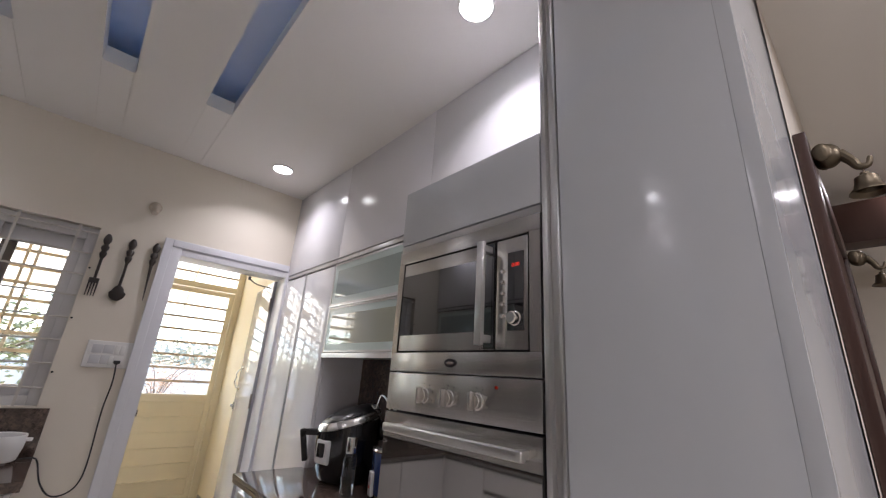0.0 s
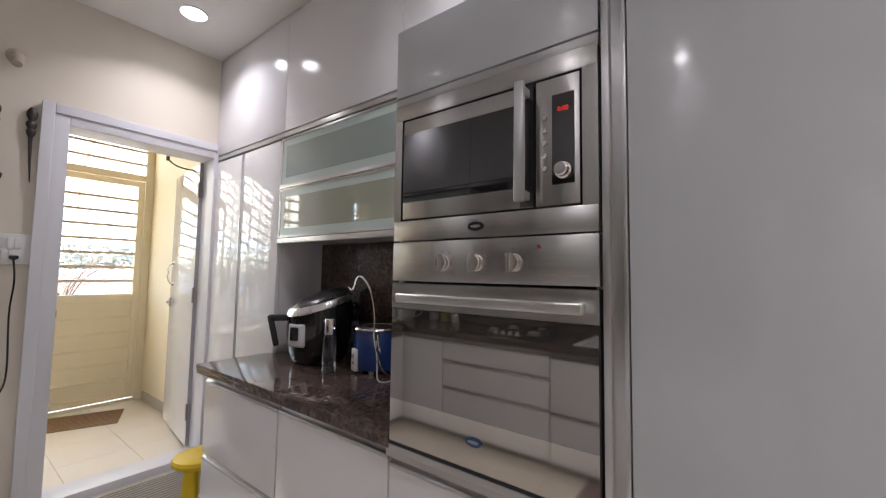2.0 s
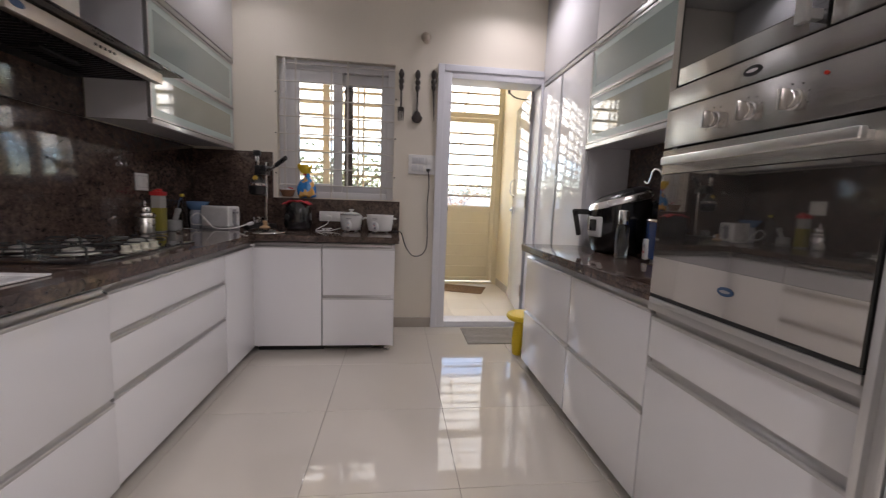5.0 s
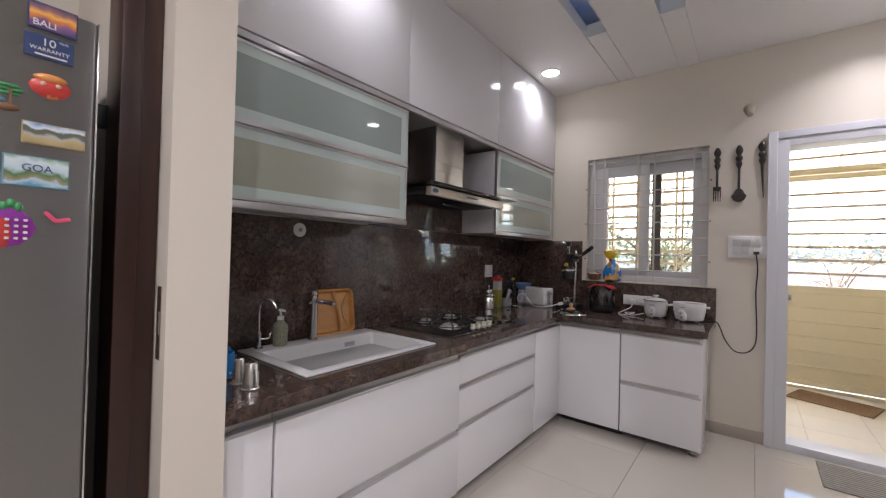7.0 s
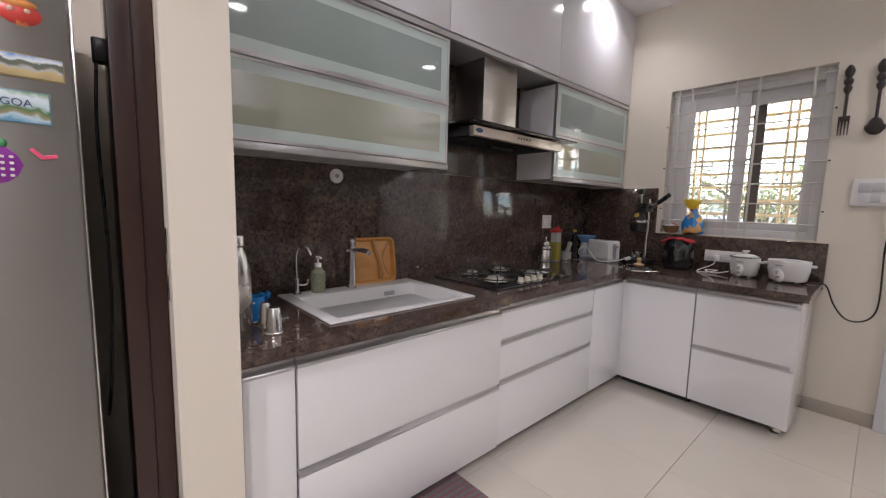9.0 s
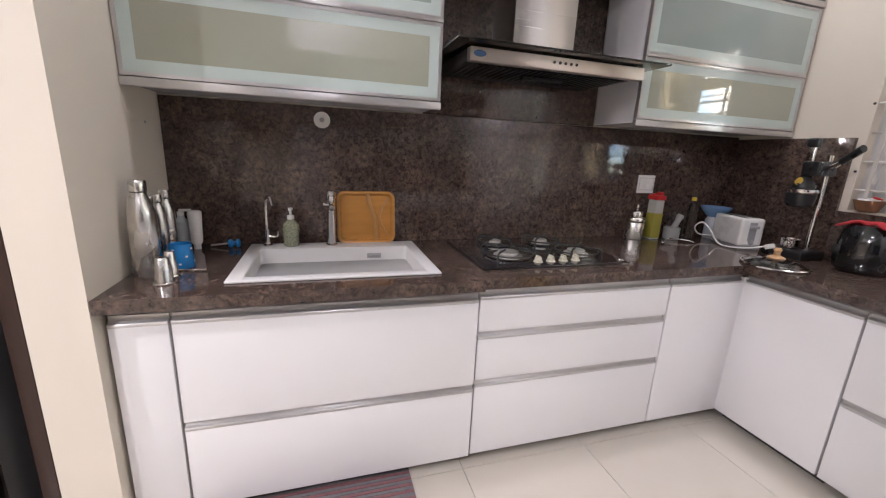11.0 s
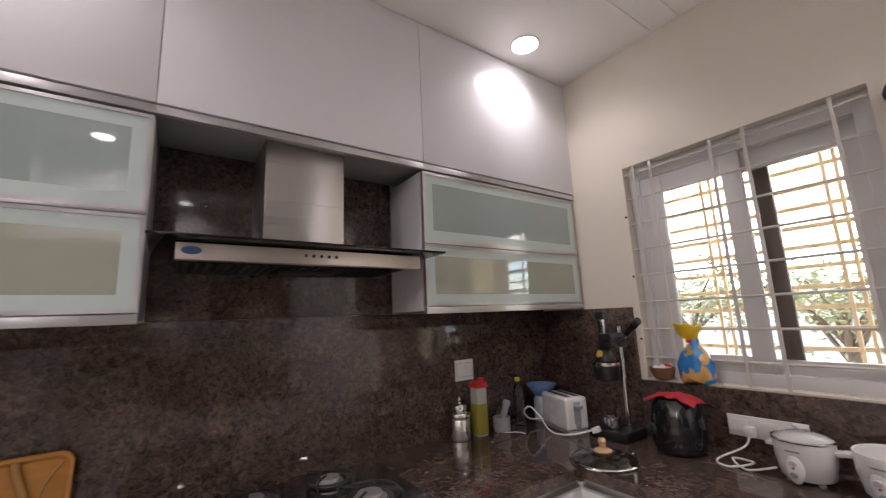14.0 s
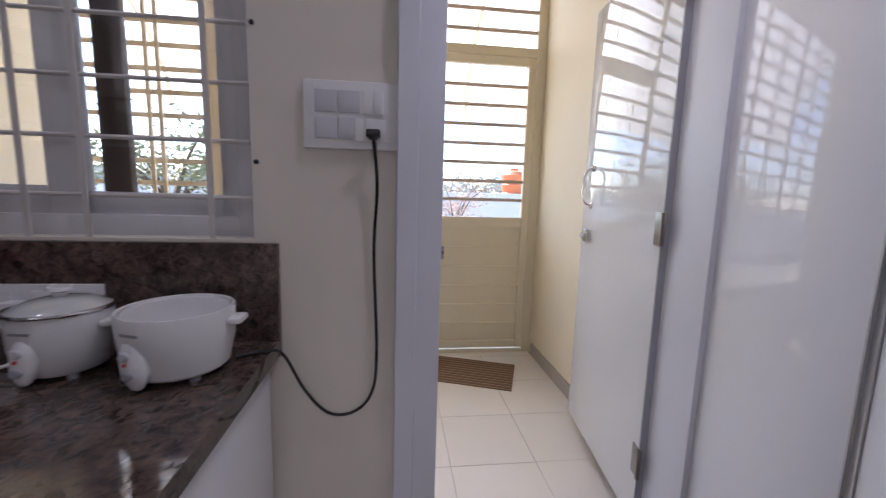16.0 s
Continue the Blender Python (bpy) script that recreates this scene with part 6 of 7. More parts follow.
wb = thing("water_bottle", (2.545, 2.835, CT), "clear plastic bottle with a steel cap", "bottle")
part("bottle", lathe(bmesh.new(), [(0.026, 0), (0.034, 0.010), (0.031, 0.045), (0.034, 0.065), (0.031, 0.10), (0.033, 0.155), (0.024, 0.175), (0.022, 0.18)], 2.545, 2.835, CT, 26), CLEAR, wb)
part("water", lathe(bmesh.new(), [(0.024, 0.003), (0.032, 0.011), (0.030, 0.045), (0.030, 0.05)], 2.545, 2.835, CT, 26), glass("water", (0.95, 0.97, 0.98), 0.0, 1.33), wb)
part("cap", lathe(bmesh.new(), [(0.026, 0.180), (0.026, 0.245), (0.022, 0.252)], 2.545, 2.835, CT, 24), CHROME, wb, "steel cup cap")

br = thing("rice_cooker", (2.72, 2.69, CT), "dark blue open rice cooker with a steel rim", "rice cooker")
BLUEC = mat("deep_blue_enamel", (0.012, 0.045, 0.20), 0.22, vary=0.08, coat=0.4)
part("housing", lathe(bmesh.new(), [(0.108, 0.018), (0.112, 0.024), (0.118, 0.195), (0.118, 0.205), (0.110, 0.205), (0.108, 0.060), (0.05, 0.05)], 2.72, 2.69, CT, 40), BLUEC, br)
part("rim", lathe(bmesh.new(), [(0.122, 0.200), (0.125, 0.206), (0.120, 0.214), (0.112, 0.212), (0.104, 0.198)], 2.72, 2.69, CT, 40), CHROME, br, "steel rim")
part("inner_pot", lathe(bmesh.new(), [(0.108, 0.211), (0.106, 0.212), (0.102, 0.19), (0.098, 0.10), (0.085, 0.07), (0.02, 0.066)], 2.72, 2.69, CT, 36), SATIN, br, "steel inner pot")
pm = pose(2.72, 2.69, CT, 0, 0, 162)
part("control_plate", bx(bmesh.new(), 0.108, 0.126, -0.022, 0.022, 0.012, 0.115, 0.005, 3, pm), WPLAST, br)
part("lamp", bx(bmesh.new(), 0.1255, 0.128, -0.008, 0.008, 0.045, 0.055, 0, 1, pm), REDP, br)
part("switch", bx(bmesh.new(), 0.1255, 0.130, -0.010, 0.010, 0.072, 0.092, 0.001, 1, pm), GREYPL, br)
for k in range(4):
    a = 0.5 + k * math.pi / 2
    part("foot", lathe(bmesh.new(), [(0.012, 0), (0.014, 0.02)], 2.72 + 0.085 * math.cos(a), 2.69 + 0.085 * math.sin(a), CT, 10), WPLAST, br)

bs = thing("banana_stand", (2.60, 2.60, CT), "curved steel wire hook stand", "kitchen stand")
part("hook", tube(bmesh.new(), [(2.66, 2.55, CT + 0.00678), (2.615, 2.555, CT + 0.0565), (2.60, 2.585, CT + 0.1695), (2.60, 2.59, CT + 0.2825), (2.605, 2.625, CT + 0.3898), (2.61, 2.68, CT + 0.4463), (2.612, 2.725, CT + 0.452), (2.612, 2.745, CT + 0.4124), (2.612, 2.765, CT + 0.3898), (2.612, 2.79, CT + 0.4011)], 0.0048, 9, 7), CHROME, bs)
part("foot_wire", tube(bmesh.new(), [(2.60, 2.575, CT + 0.1695), (2.595, 2.56, CT + 0.0678), (2.57, 2.52, CT + 0.00678), (2.62, 2.48, CT + 0.00678), (2.70, 2.50, CT + 0.00678)], 0.0045, 9, 7), CHROME, bs)
part("clip", tube(bmesh.new(), [(2.595, 2.56, CT + 0.1977), (2.585, 2.545, CT + 0.1582), (2.59, 2.535, CT + 0.1243), (2.60, 2.555, CT + 0.1469)], 0.004, 8, 5), CHROME, bs)
ns = thing("wall_socket", (XR - 0.02, 2.60, 1.30), "white wall socket with a black plug in the niche", "socket", "white sockets")
part("plate", box(XR - 0.028, XR - 0.0185, 2.545, 2.665, 1.265, 1.385, 0.003), WPLAST, ns)
part("plug", box(XR - 0.075, XR - 0.028, 2.63, 2.665, 1.295, 1.330, 0.005), BLACKP, ns, "black plug")

# ---- floor things ----
YEL = mat("yellow_plastic", (0.72, 0.50, 0.015), 0.35, vary=0.04)
sx, sy = 2.345, 3.695
stl = thing("step_stool", (sx, sy, 0), "small bright yellow plastic stool with stout legs", "stool")
part("seat", lathe(bmesh.new(), [(0.095, 0.252), (0.122, 0.258), (0.134, 0.272), (0.135, 0.284), (0.126, 0.298), (0.10, 0.305), (0.03, 0.308)], sx, sy, 0, 36), YEL, stl)
for k in range(3):
    a = radians(218 + 120 * k)
    m = pose(sx + 0.086 * math.cos(a), sy + 0.086 * math.sin(a), 0, 0, 0, 218 + 120 * k) @ pose(0, 0, 0, 0, -4, 0)
    part("leg", lathe(bmesh.new(), [(0.018, 0.003), (0.027, 0.001), (0.032, 0.008), (0.040, 0.06), (0.044, 0.12), (0.041, 0.19), (0.034, 0.245), (0.034, 0.262)], 0, 0, 0, 20, m, sx=0.75), YEL, stl)


def mat_rug(name, x0, x1, y0, y1, ca, cb, ribs, along_x, label, turn=0.0, z=0.0):
    """A woven mat of raised ribs on a thin backing, with a short fringe."""
    th = thing(name, ((x0 + x1) / 2, (y0 + y1) / 2, z), label, "mat")
    m = pose((x0 + x1) / 2, (y0 + y1) / 2, z, 0, 0, turn)
    w, d = (x1 - x0) / 2, (y1 - y0) / 2
    part("backing", bx(bmesh.new(), -w, w, -d, d, 0.001, 0.005, 0, 1, m), ca, th)
    A, B = bmesh.new(), bmesh.new()
    for k in range(ribs):
        t = A if k % 2 else B
        f = -1 + 2 * (k + 0.5) / ribs
        if along_x:
            bx(t, -w, w, f * d - d / ribs * 0.8, f * d + d / ribs * 0.8, 0.005, 0.009, 0.0015, 1, m)
        else:
            bx(t, f * w - w / ribs * 0.8, f * w + w / ribs * 0.8, -d, d, 0.005, 0.009, 0.0015, 1, m)
    tagged(part("rib", A, ca, th), kind="stuff")
    tagged(part("rib", B, cb, th), kind="stuff")


RG1 = mat("grey_cotton", (0.20, 0.18, 0.16), 0.9, vary=0.3, scale=60, bump=0.6)
RG2 = mat("pale_cotton", (0.36, 0.33, 0.29), 0.9, vary=0.3, scale=60, bump=0.6)
mat_rug("floor_mat", 1.955, 2.56, 3.86, 4.24, RG1, RG2, 26, True, "grey ribbed cotton mat in front of the door")
RB1 = mat("brown_jute", (0.16, 0.09, 0.05), 0.9, vary=0.4, scale=70, bump=0.6)
RB2 = mat("tan_jute", (0.30, 0.20, 0.12), 0.9, vary=0.4, scale=70, bump=0.6)
mat_rug("door_mat", 1.92, 2.52, 5.655, 6.055, RB1, RB2, 22, True, "brown woven mat before the balcony door", -20)
RC1 = mat("striped_rug_grey", (0.16, 0.15, 0.16), 0.95, vary=0.3, scale=60, bump=0.6)
RC2 = mat("striped_rug_red", (0.22, 0.10, 0.11), 0.95, vary=0.3, scale=60, bump=0.6)
mat_rug("kitchen_rug", 0.345, 0.66, 1.35, 2.08, RC1, RC2, 20, False, "dark striped cotton rug below the sink", 0)

# ---- fridge corner ----
FRSTEEL = brushed("fridge_steel", (0.32, 0.31, 0.295), 0.36, 1)
FRSIDE = mat("fridge_side", (0.10, 0.10, 0.105), 0.45, vary=0.08)
fg = thing("fridge", (0.15, 0.44, 0), "tall brushed grey steel fridge covered with magnets", "fridge")
part("body", box(-0.21, 0.415, 0.06, 0.815, 0.03, 1.80, 0.006), FRSIDE, fg)
part("door", box(0.420, 0.478, 0.058, 0.818, 0.06, 1.80, 0.010, 3), FRSTEEL, fg, "brushed steel door")
part("door_edge", box(0.415, 0.4795, 0.8182, 0.8215, 0.06, 1.80, 0.001), CHROME, fg)
part("plinth", box(-0.20, 0.40, 0.07, 0.81, 0, 0.03), BLACKM, fg)


def plate(y0, y1, z0, z1, t=0.004, x=0.4785, tilt=0.0):
    b = bmesh.new()
    m = pose(x, (y0 + y1) / 2, (z0 + z1) / 2, tilt, 0, 0)
    return bx(b, 0, t, -(y1 - y0) / 2, (y1 - y0) / 2, -(z1 - z0) / 2, (z1 - z0) / 2, 0.001, 1, m)


C = {}
for name, col in (("sky", (0.10, 0.28, 0.62)), ("paper", (0.75, 0.74, 0.70)), ("saffron", (0.75, 0.30, 0.08)), ("green", (0.06, 0.28, 0.10)), ("navy", (0.03, 0.05, 0.14)), ("dusk", (0.45, 0.16, 0.08)), ("sand", (0.45, 0.34, 0.16)), ("cream", (0.66, 0.55, 0.38)), ("red", (0.55, 0.05, 0.04)), ("purple", (0.25, 0.03, 0.30)), ("brown", (0.20, 0.10, 0.05)), ("lake", (0.16, 0.33, 0.42)), ("pink", (0.75, 0.10, 0.20))):
    C[name] = mat("magnet_" + name, col, 0.35, vary=0.18, scale=40)


def picture(name, z0, z1, stops, ragged, seed):
    """A printed picture: bands of colour up the card, their edges broken by noise."""
    m, n, l, b = shader(name)
    b.inputs["Roughness"].default_value = 0.25
    b.inputs["Coat Weight"].default_value = 0.4
    tc, sep = n.new("ShaderNodeTexCoord"), n.new("ShaderNodeSeparateXYZ")
    l.new(tc.outputs["Object"], sep.inputs[0])
    t = n.new("ShaderNodeTexNoise")
    t.noise_dimensions = "4D"
    t.inputs["Scale"].default_value, t.inputs["Detail"].default_value, t.inputs["W"].default_value = 42.0, 5, seed
    l.new(tc.outputs["Object"], t.inputs["Vector"])
    up = n.new("ShaderNodeMapRange")
    up.inputs["From Max"].default_value = z1 - z0
    l.new(sep.outputs["Z"], up.inputs["Value"])
    sway = n.new("ShaderNodeMath")
    sway.operation = "MULTIPLY_ADD"
    sway.inputs[1].default_value, sway.inputs[2].default_value = ragged, -ragged / 2
    l.new(t.outputs["Fac"], sway.inputs[0])
    add = n.new("ShaderNodeMath")
    l.new(up.outputs[0], add.inputs[0])
    l.new(sway.outputs[0], add.inputs[1])
    r = n.new("ShaderNodeValToRGB")
    e = r.color_ramp.elements
    e[0].position, e[0].color = stops[0][0], (*stops[0][1], 1)
    e[1].position, e[1].color = stops[-1][0], (*stops[-1][1], 1)
    for at, col in stops[1:-1]:
        e.new(at).color = (*col, 1)
    l.new(add.outputs[0], r.inputs["Fac"])
    l.new(r.outputs[0], b.inputs["Base Color"])
    return m


def magnet(y0, y1, z0, z1, edge, stops, label, ragged=0.5, tilt=0.0):
    """A flat picture magnet: a card with a printed face."""
    th = thing("fridge_magnet", (0.4785, (y0 + y1) / 2, z0), label, "magnet", "fridge magnets")
    part("card", plate(y0, y1, z0, z1, 0.003, tilt=tilt), C[edge], th)
    if stops:
        part("picture", plate(y0 + 0.002, y1 - 0.002, z0 + 0.002, z1 - 0.002, 0.0012, 0.4815, tilt), picture("print_%d_%d" % (1000 * y0, 1000 * z0), z0, z1, stops, ragged, 31 * y0 + 17 * z0), th, "printed picture")
    return th


def words(th, text, size, y, z, colour, x=0.4835):
    part("lettering", text_mesh(text, size, pose(x, y, z, 90, 0, 90), 0.0003), C[colour], th)


SKY1, SKY2, SEA, WHT = (0.06, 0.16, 0.48), (0.32, 0.50, 0.75), (0.05, 0.16, 0.30), (0.72, 0.74, 0.76)
flag = magnet(0.574, 0.670, 1.732, 1.784, "sky", [(0.0, (0.55, 0.68, 0.85)), (0.35, SKY2), (0.75, SKY1), (1.0, (0.04, 0.10, 0.36))], "picture magnet with a tricolour flag under blue sky", 0.7, 1.0)
for k, c in enumerate(("green", "paper", "saffron")):
    part("flag_stripe", bx(bmesh.new(), 0, 0.0006, -0.021, 0.021, -0.0050, 0.0050, 0, 1, pose(0.4829, 0.604, 1.746 + 0.0105 * k, -24, 0, 0)), C[c], flag)
part("flag_pole", plate(0.5785, 0.5800, 1.737, 1.782, 0.0006, 0.4829), C["paper"], flag)
words(magnet(0.711, 0.784, 1.745, 1.800, "navy", [(0.0, (0.05, 0.05, 0.16)), (0.30, (0.20, 0.10, 0.22)), (0.48, (0.70, 0.22, 0.05)), (0.60, (0.85, 0.45, 0.10)), (0.78, (0.32, 0.14, 0.14)), (1.0, (0.05, 0.06, 0.14))], "small sunset picture magnet"), "BALI", 0.018, 0.735, 1.757, "paper")
th = magnet(0.707, 0.780, 1.688, 1.735, "navy", None, "dark blue warranty sticker with white lettering")
words(th, "10", 0.022, 0.742, 1.721, "paper", 0.4820)
words(th, "YEAR", 0.006, 0.764, 1.728, "paper", 0.4820)
words(th, "WARRANTY", 0.0105, 0.744, 1.706, "paper", 0.4820)
part("small_print", plate(0.722, 0.770, 1.6935, 1.6965, 0.0005, 0.4820), C["paper"], th)
magnet(0.50, 0.558, 1.728, 1.790, "sand", [(0.0, (0.20, 0.14, 0.06)), (0.4, (0.08, 0.18, 0.06)), (0.6, (0.35, 0.42, 0.36)), (1.0, SKY2)], "small landscape picture magnet")
magnet(0.508, 0.632, 1.529, 1.572, "paper", [(0.0, (0.55, 0.50, 0.46)), (0.16, (0.30, 0.26, 0.26)), (0.24, (0.02, 0.02, 0.03)), (0.50, (0.03, 0.03, 0.05)), (0.56, (0.50, 0.52, 0.58)), (1.0, (0.55, 0.60, 0.72))], "picture magnet of a dark ship at a quay", 0.35)
magnet(0.708, 0.804, 1.512, 1.557, "sand", [(0.0, (0.38, 0.30, 0.16)), (0.35, (0.50, 0.40, 0.20)), (0.45, (0.42, 0.44, 0.44)), (0.56, (0.16, 0.15, 0.10)), (0.70, (0.10, 0.14, 0.12)), (0.80, WHT), (1.0, (0.15, 0.32, 0.62))], "picture magnet of a river valley below hills", 0.6)
magnet(0.536, 0.657, 1.448, 1.498, "navy", [(0.0, (0.02, 0.05, 0.22)), (0.30, (0.03, 0.08, 0.34)), (0.38, (0.10, 0.14, 0.24)), (0.52, (0.44, 0.40, 0.40)), (0.62, WHT), (0.75, (0.10, 0.26, 0.66)), (1.0, (0.04, 0.12, 0.48))], "picture magnet of a lake and snowy mountains", 0.4)
words(magnet(0.685, 0.780, 1.425, 1.487, "lake", [(0.0, (0.14, 0.32, 0.46)), (0.18, (0.45, 0.58, 0.66)), (0.26, (0.30, 0.26, 0.16)), (0.40, (0.10, 0.20, 0.08)), (0.55, (0.50, 0.62, 0.66)), (0.80, (0.62, 0.70, 0.74)), (1.0, (0.14, 0.28, 0.10))], "picture magnet of a lake with trees", 0.6), "GOA", 0.020, 0.732, 1.463, "navy")


def blob(bm, y, z, ry, rz, rx=0.006, x=0.4785):
    m = Matrix.Translation((x, y, z)) @ Matrix.Diagonal((rx, ry, rz, 1))
    bmesh.ops.create_icosphere(bm, subdivisions=2, radius=1.0, matrix=m)
    return bm


th = thing("fridge_magnet", (0.4785, 0.613, 1.61), "cream shell magnet shaped like a footprint", "magnet", "fridge magnets")
part("sole", blob(blob(bmesh.new(), 0.608, 1.630, 0.016, 0.022), 0.620, 1.645, 0.018, 0.016), C["cream"], th)
for y, z, r in ((0.594, 1.664, 0.009), (0.606, 1.662, 0.008), (0.617, 1.658, 0.007), (0.627, 1.652, 0.006), (0.634, 1.645, 0.005)):
    part("toe", blob(bmesh.new(), y, z, r, r, 0.007), C["cream"], th)
th = thing("fridge_magnet", (0.4785, 0.55, 1.60), "oval picture magnet of a green island", "magnet", "fridge magnets")
part("card", blob(bmesh.new(), 0.553, 1.640, 0.032, 0.034, 0.004), C["lake"], th)
part("island", blob(bmesh.new(), 0.553, 1.628, 0.024, 0.014, 0.007), C["green"], th)
th = thing("fridge_magnet", (0.4785, 0.67, 1.567), "moulded magnet of a boat under a palm", "magnet", "fridge magnets")
part("boat", blob(bmesh.new(), 0.660, 1.588, 0.028, 0.010, 0.008), C["lake"], th)
part("hull", blob(bmesh.new(), 0.685, 1.576, 0.022, 0.008, 0.008), C["brown"], th)
part("palm_stem", box(0.479, 0.484, 0.690, 0.694, 1.58, 1.61), C["brown"], th)
for k in range(6):
    a = radians(60 * k)
    part("palm_frond", blob(bmesh.new(), 0.691 + 0.011 * math.cos(a), 1.611 + 0.009 * math.sin(a), 0.009, 0.004, 0.004), C["green"], th)
th = thing("fridge_magnet", (0.4785, 0.747, 1.608), "moulded red and gold mask magnet", "magnet", "fridge magnets")
part("mask", blob(bmesh.new(), 0.747, 1.632, 0.032, 0.022, 0.008), C["red"], th)
part("crest", blob(bmesh.new(), 0.747, 1.650, 0.026, 0.010, 0.010), C["saffron"], th)
for y in (0.736, 0.758):
    part("eye_disc", blob(bmesh.new(), y, 1.637, 0.006, 0.006, 0.011), C["cream"], th)
words(th, "Bali", 0.012, 0.750, 1.611, "saffron", 0.486)
th = thing("fridge_magnet", (0.4785, 0.688, 1.302), "purple and red strawberry-shaped calendar magnet", "magnet", "fridge magnets")
part("fruit", blob(bmesh.new(), 0.688, 1.343, 0.046, 0.040, 0.004), C["purple"], th)
part("middle", blob(bmesh.new(), 0.688, 1.338, 0.018, 0.036, 0.005), C["red"], th)
for k in range(5):
    part("leaf", blob(bmesh.new(), 0.668 + 0.010 * k, 1.384 + 0.006 * (k % 2), 0.007, 0.009, 0.005), C["green"], th)
for i in range(6):
    for j in range(4):
        y, z = 0.656 + 0.0125 * i, 1.322 + 0.012 * j
        part("date_mark", plate(y - 0.003, y + 0.003, z - 0.0025, z + 0.0025, 0.001, 0.4835), C["paper"], th)
th = thing("fridge_magnet", (0.4785, 0.765, 1.35), "pink angled plastic magnet", "magnet", "fridge magnets")
mk = plate(0.760, 0.784, 1.358, 1.366, 0.005, tilt=12)
bx(mk, 0, 0.005, -0.012, 0.012, -0.004, 0.004, 0.001, 1, pose(0.4785, 0.754, 1.368, -48, 0, 0))
part("angle", mk, C["pink"], th)
th = thing("fridge_magnet", (0.4785, 0.535, 1.37), "pink angled plastic magnet", "magnet", "fridge magnets")
part("angle", plate(0.528, 0.542, 1.360, 1.385, 0.005, tilt=20), C["pink"], th)

for ob in [o for o in bpy.data.objects if o.name.startswith("fridge") and not o.parent]:
    ob.location.y += 0.011

# dark wood door post beside the fridge recess, and the fridge's socket
post = bmesh.new()
bx(post, 0.25, 0.385, 0.890, 0.9345, 0, 2.72, 0.004)
bx(post, 0.20, 0.372, 0.9345, 0.9795, 0, 2.72, 0.003)
solid("door_post", post, DARKWOOD, "dark brown wooden door post against the wall end", "door post", at=(0.36, 0.91, 0))
structure("wall_recess", box(HX0, 0.20, 0.90, 0.980, 0, CEIL + 0.1), WALL_HALL, "grey shaded wall beside the fridge", "wall")
st = thing("wall_socket", (0.235, 0.905, 1.66), "white wall socket with a black plug beside the fridge", "socket")
part("plate", box(0.205, 0.285, 0.903, 0.9145, 1.60, 1.745, 0.003), WPLAST, st)
part("plug", box(0.225, 0.265, 0.862, 0.903, 1.625, 1.685, 0.006), BLACKP, st, "black plug")
part("cord", tube(bmesh.new(), [(0.245, 0.870, 1.63), (0.25, 0.862, 1.45), (0.26, 0.868, 1.1), (0.25, 0.86, 0.85), (0.20, 0.85, 0.70), (0.10, 0.845, 0.62)], 0.004, 7, 6), BLACKP, st, "black power cord")

keep = box(0.395, 0.425, 0.978, 0.9808, 1.02, 1.21, 0.001)
bx(keep, 0.403, 0.417, 0.9765, 0.979, 1.085, 1.145)
solid("strike_plate", keep, SATIN, "thin steel strike plate on the wall end", "door hardware", at=(0.41, 0.98, 1.02))

# rolled bamboo blind on the wall above the fridge
bl = thing("bamboo_blind", (-0.22, 0.35, 1.95), "brown wooden blind with a rolled top on the wall", "blind")
part("roll", lathe(bmesh.new(), [(0.045, -0.34), (0.047, -0.3), (0.047, 0.3), (0.045, 0.34)], 0, 0, 0, 20, pose(-0.19, 0.345, 2.25, 90, 0, 0)), mat("brown_roll", (0.22, 0.085, 0.06), 0.4, vary=0.15), bl)
WOVEN = mat("brown_slat", (0.16, 0.075, 0.05), 0.6, vary=0.3, scale=20)
for k in range(9):
    part("slat", box(-0.215, -0.208, 0.01, 0.68, 1.86 + 0.042 * k, 1.86 + 0.042 * k + 0.026), WOVEN, bl)
for y in (0.10, 0.30, 0.48, 0.60):
    part("tape", box(-0.207, -0.203, y, y + 0.028, 1.86, 2.22), mat("brown_tape_%d" % int(y * 100), (0.10, 0.04, 0.03), 0.6), bl)
part("lining", box(-0.247, -0.217, 0.0, 0.69, 1.84, 2.24), mat("pale_lining", (0.55, 0.47, 0.42), 0.8, vary=0.1), bl)

# ---- carved doorway on the hall wall, with elephant bells ----
fr = bmesh.new()
bx(fr, 2.985, 3.11, 0.995, 1.029, 0, 2.25, 0.005)
bx(fr, 4.20, 4.33, 0.995, 1.029, 0, 2.25, 0.005)
bx(fr, 3.11, 4.20, 0.995, 1.029, 2.12, 2.25, 0.005)
bx(fr, 3.11, 4.20, 1.012, 1.029, 0, 2.12)
solid("wooden_doorway", fr, DARKWOOD, "dark wooden doorway frame on the hall wall", "doorway", at=(3.65, 1.01, 0))
BRASS = mat("aged_brass", (0.13, 0.105, 0.075), 0.45, metal=1.0, vary=0.35, scale=25, bump=0.2)


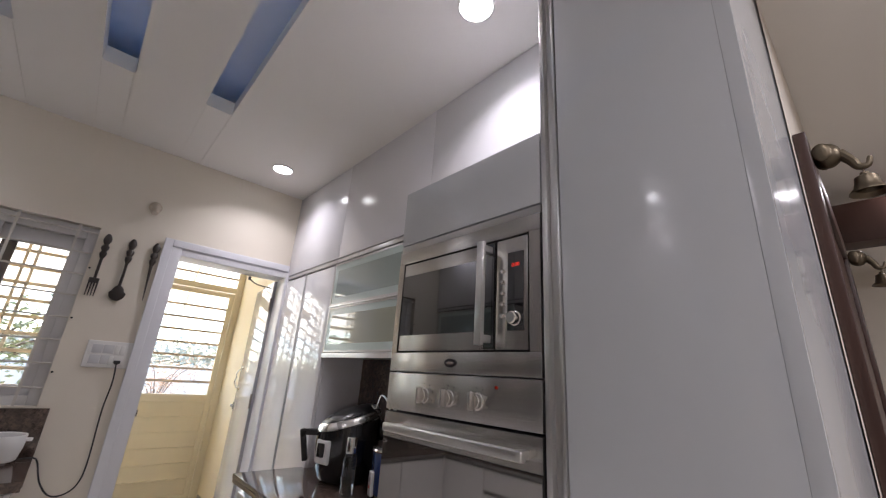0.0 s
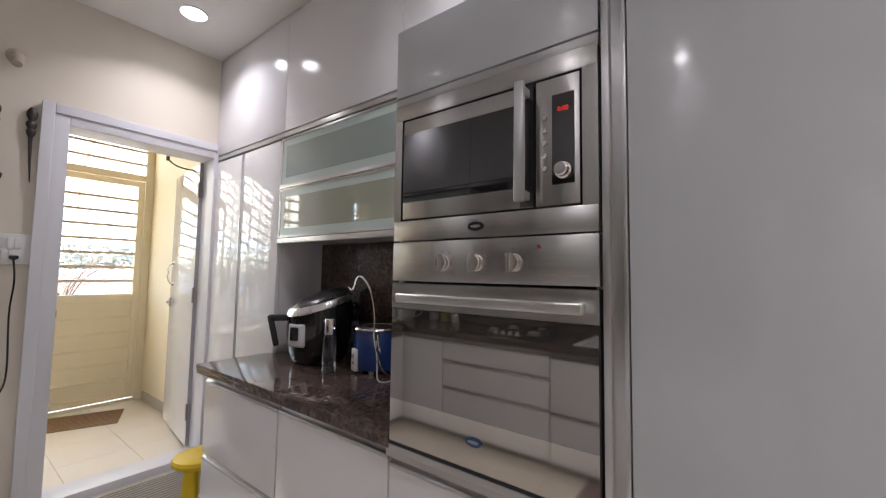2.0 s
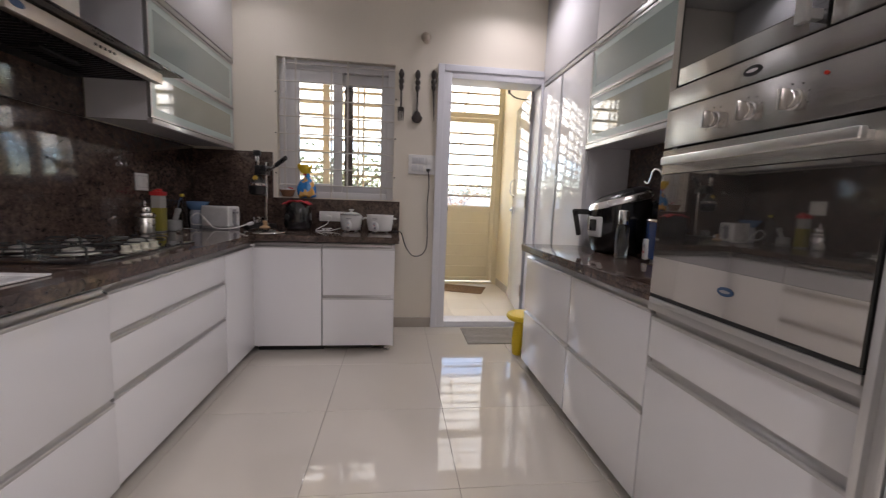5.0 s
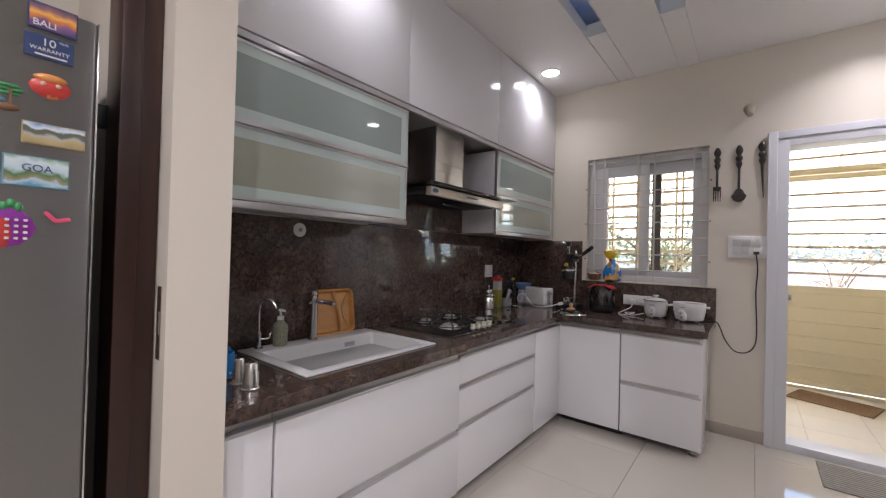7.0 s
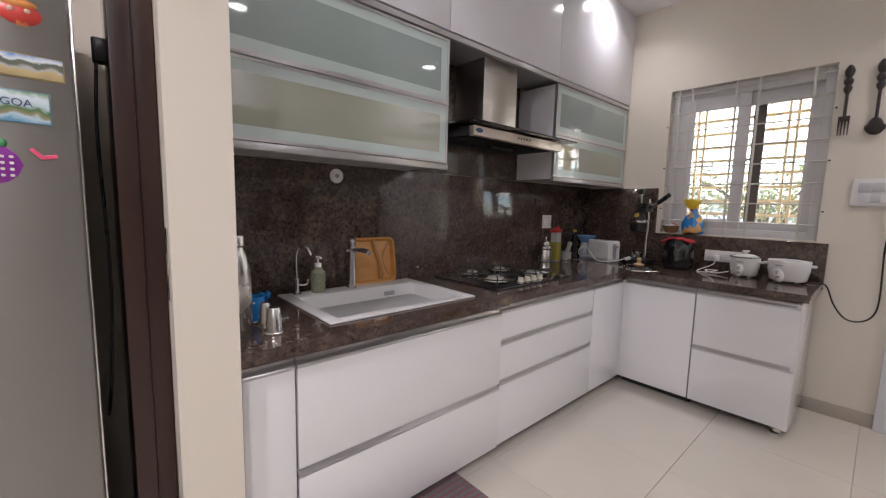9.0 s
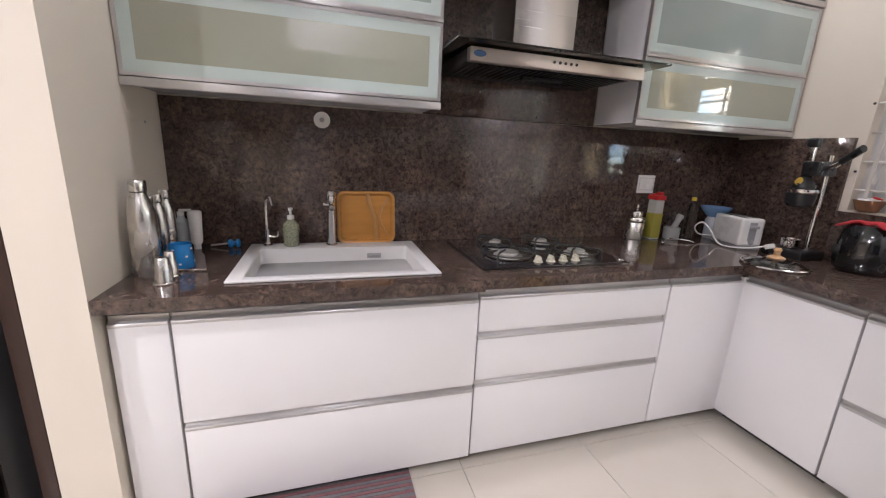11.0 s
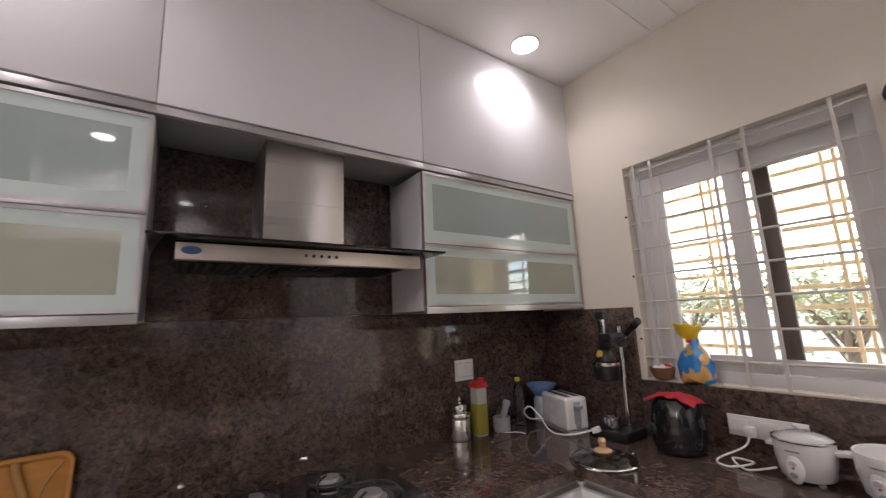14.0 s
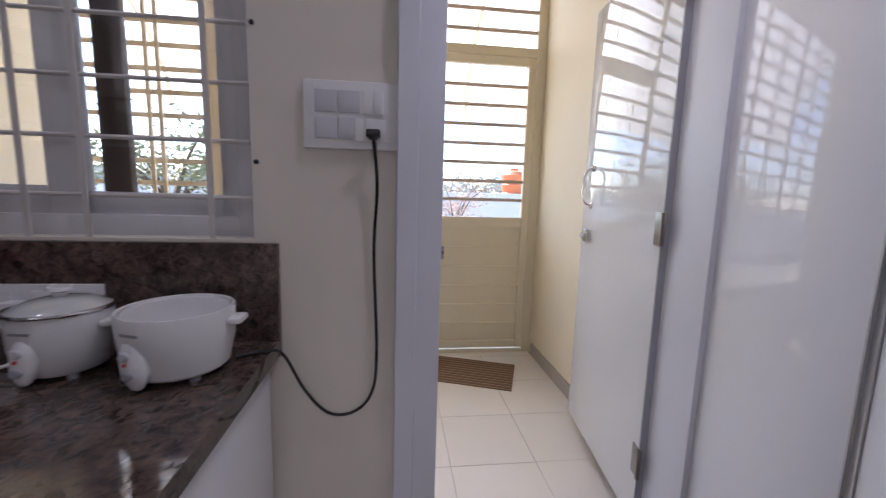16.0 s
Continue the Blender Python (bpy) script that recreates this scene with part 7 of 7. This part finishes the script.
def elephant_bell(x, z):
    th = thing("elephant_bell", (x, 0.995, z), "aged brass elephant head holding a bell", "wall ornament", "elephant bells")
    b = bmesh.new()
    bmesh.ops.create_uvsphere(b, u_segments=18, v_segments=12, radius=1.0, matrix=Matrix.Translation((x, 0.962, z + 0.01)) @ Matrix.Diagonal((0.036, 0.036, 0.042, 1)))
    tube(b, [(x, 0.935, z + 0.01), (x, 0.912, z - 0.025), (x, 0.900, z - 0.050), (x, 0.880, z - 0.050), (x, 0.872, z - 0.025)], 0.012, 10, 5, (0.017, 0.006))
    for s in (-1, 1):
        bmesh.ops.create_uvsphere(b, u_segments=12, v_segments=8, radius=1.0, matrix=Matrix.Translation((x + s * 0.036, 0.972, z + 0.012)) @ Matrix.Diagonal((0.008, 0.024, 0.032, 1)))
    part("head", b, BRASS, th)
    part("hanger", tube(bmesh.new(), [(x, 0.893, z - 0.053), (x, 0.893, z - 0.080)], 0.003, 6, 1), BRASS, th)
    part("bell", lathe(bmesh.new(), [(0.010, -0.074), (0.012, -0.082), (0.026, -0.090), (0.028, -0.105), (0.034, -0.125), (0.046, -0.138), (0.047, -0.142), (0.030, -0.130), (0.020, -0.095)], x, 0.893, z, 24), BRASS, th)


elephant_bell(3.05, 2.16)
elephant_bell(4.26, 2.12)
solid("ceiling_beam", box(5.15, 5.35, HY0, 3.05, 2.47, 2.76, 0.006), DARKWOOD, "dark reddish wooden beam across the hall", "beam", at=(5.25, 0, 2.47))

# ---- floor tiles ----
def tiles(parent, x_at, y_at, step_x, step_y, x0, x1, y0, y1, material, top, limit):
    """Square tiles with thin joints, whole ones sharing a mesh."""
    cache = {}
    k = 0
    i0, i1 = math.floor((x0 - x_at) / step_x), math.ceil((x1 - x_at) / step_x)
    j0, j1 = math.floor((y0 - y_at) / step_y), math.ceil((y1 - y_at) / step_y)
    for i in range(i0, i1):
        for j in range(j0, j1):
            ax, bx_ = max(x_at + i * step_x, x0), min(x_at + (i + 1) * step_x, x1)
            ay, by = max(y_at + j * step_y, y0), min(y_at + (j + 1) * step_y, y1)
            if bx_ - ax < 0.02 or by - ay < 0.02:
                continue
            w, d = round(bx_ - ax, 4), round(by - ay, 4)
            if (w, d) not in cache:
                b = bmesh.new()
                bx(b, 0.001, w - 0.001, 0.001, d - 0.001, -0.0055, top)
                es = [e for e in b.edges if all(v.co.z > top - 1e-4 for v in e.verts)]
                bmesh.ops.bevel(b, geom=es, offset=0.0012, segments=1, affect="EDGES")
                cache[(w, d)] = to_mesh("tile", b, material)
            ob = new("tile", cache[(w, d)])
            ob.parent = parent
            ob.location = (ax, ay, 0)


floor_ob = bpy.data.objects["floor"]
tiles(floor_ob, 1.027, 2.905, 0.612, 0.60, HX0, HX1, HY0, YN - 0.0, TILE, 0.0, 300)
tiles(bpy.data.objects["floor_utility"], 1.95, 4.50, 0.405, 0.405, UX0, UX1, YN + 0.187, UY1 + 0.1, TILE_U, 0.0, 300)
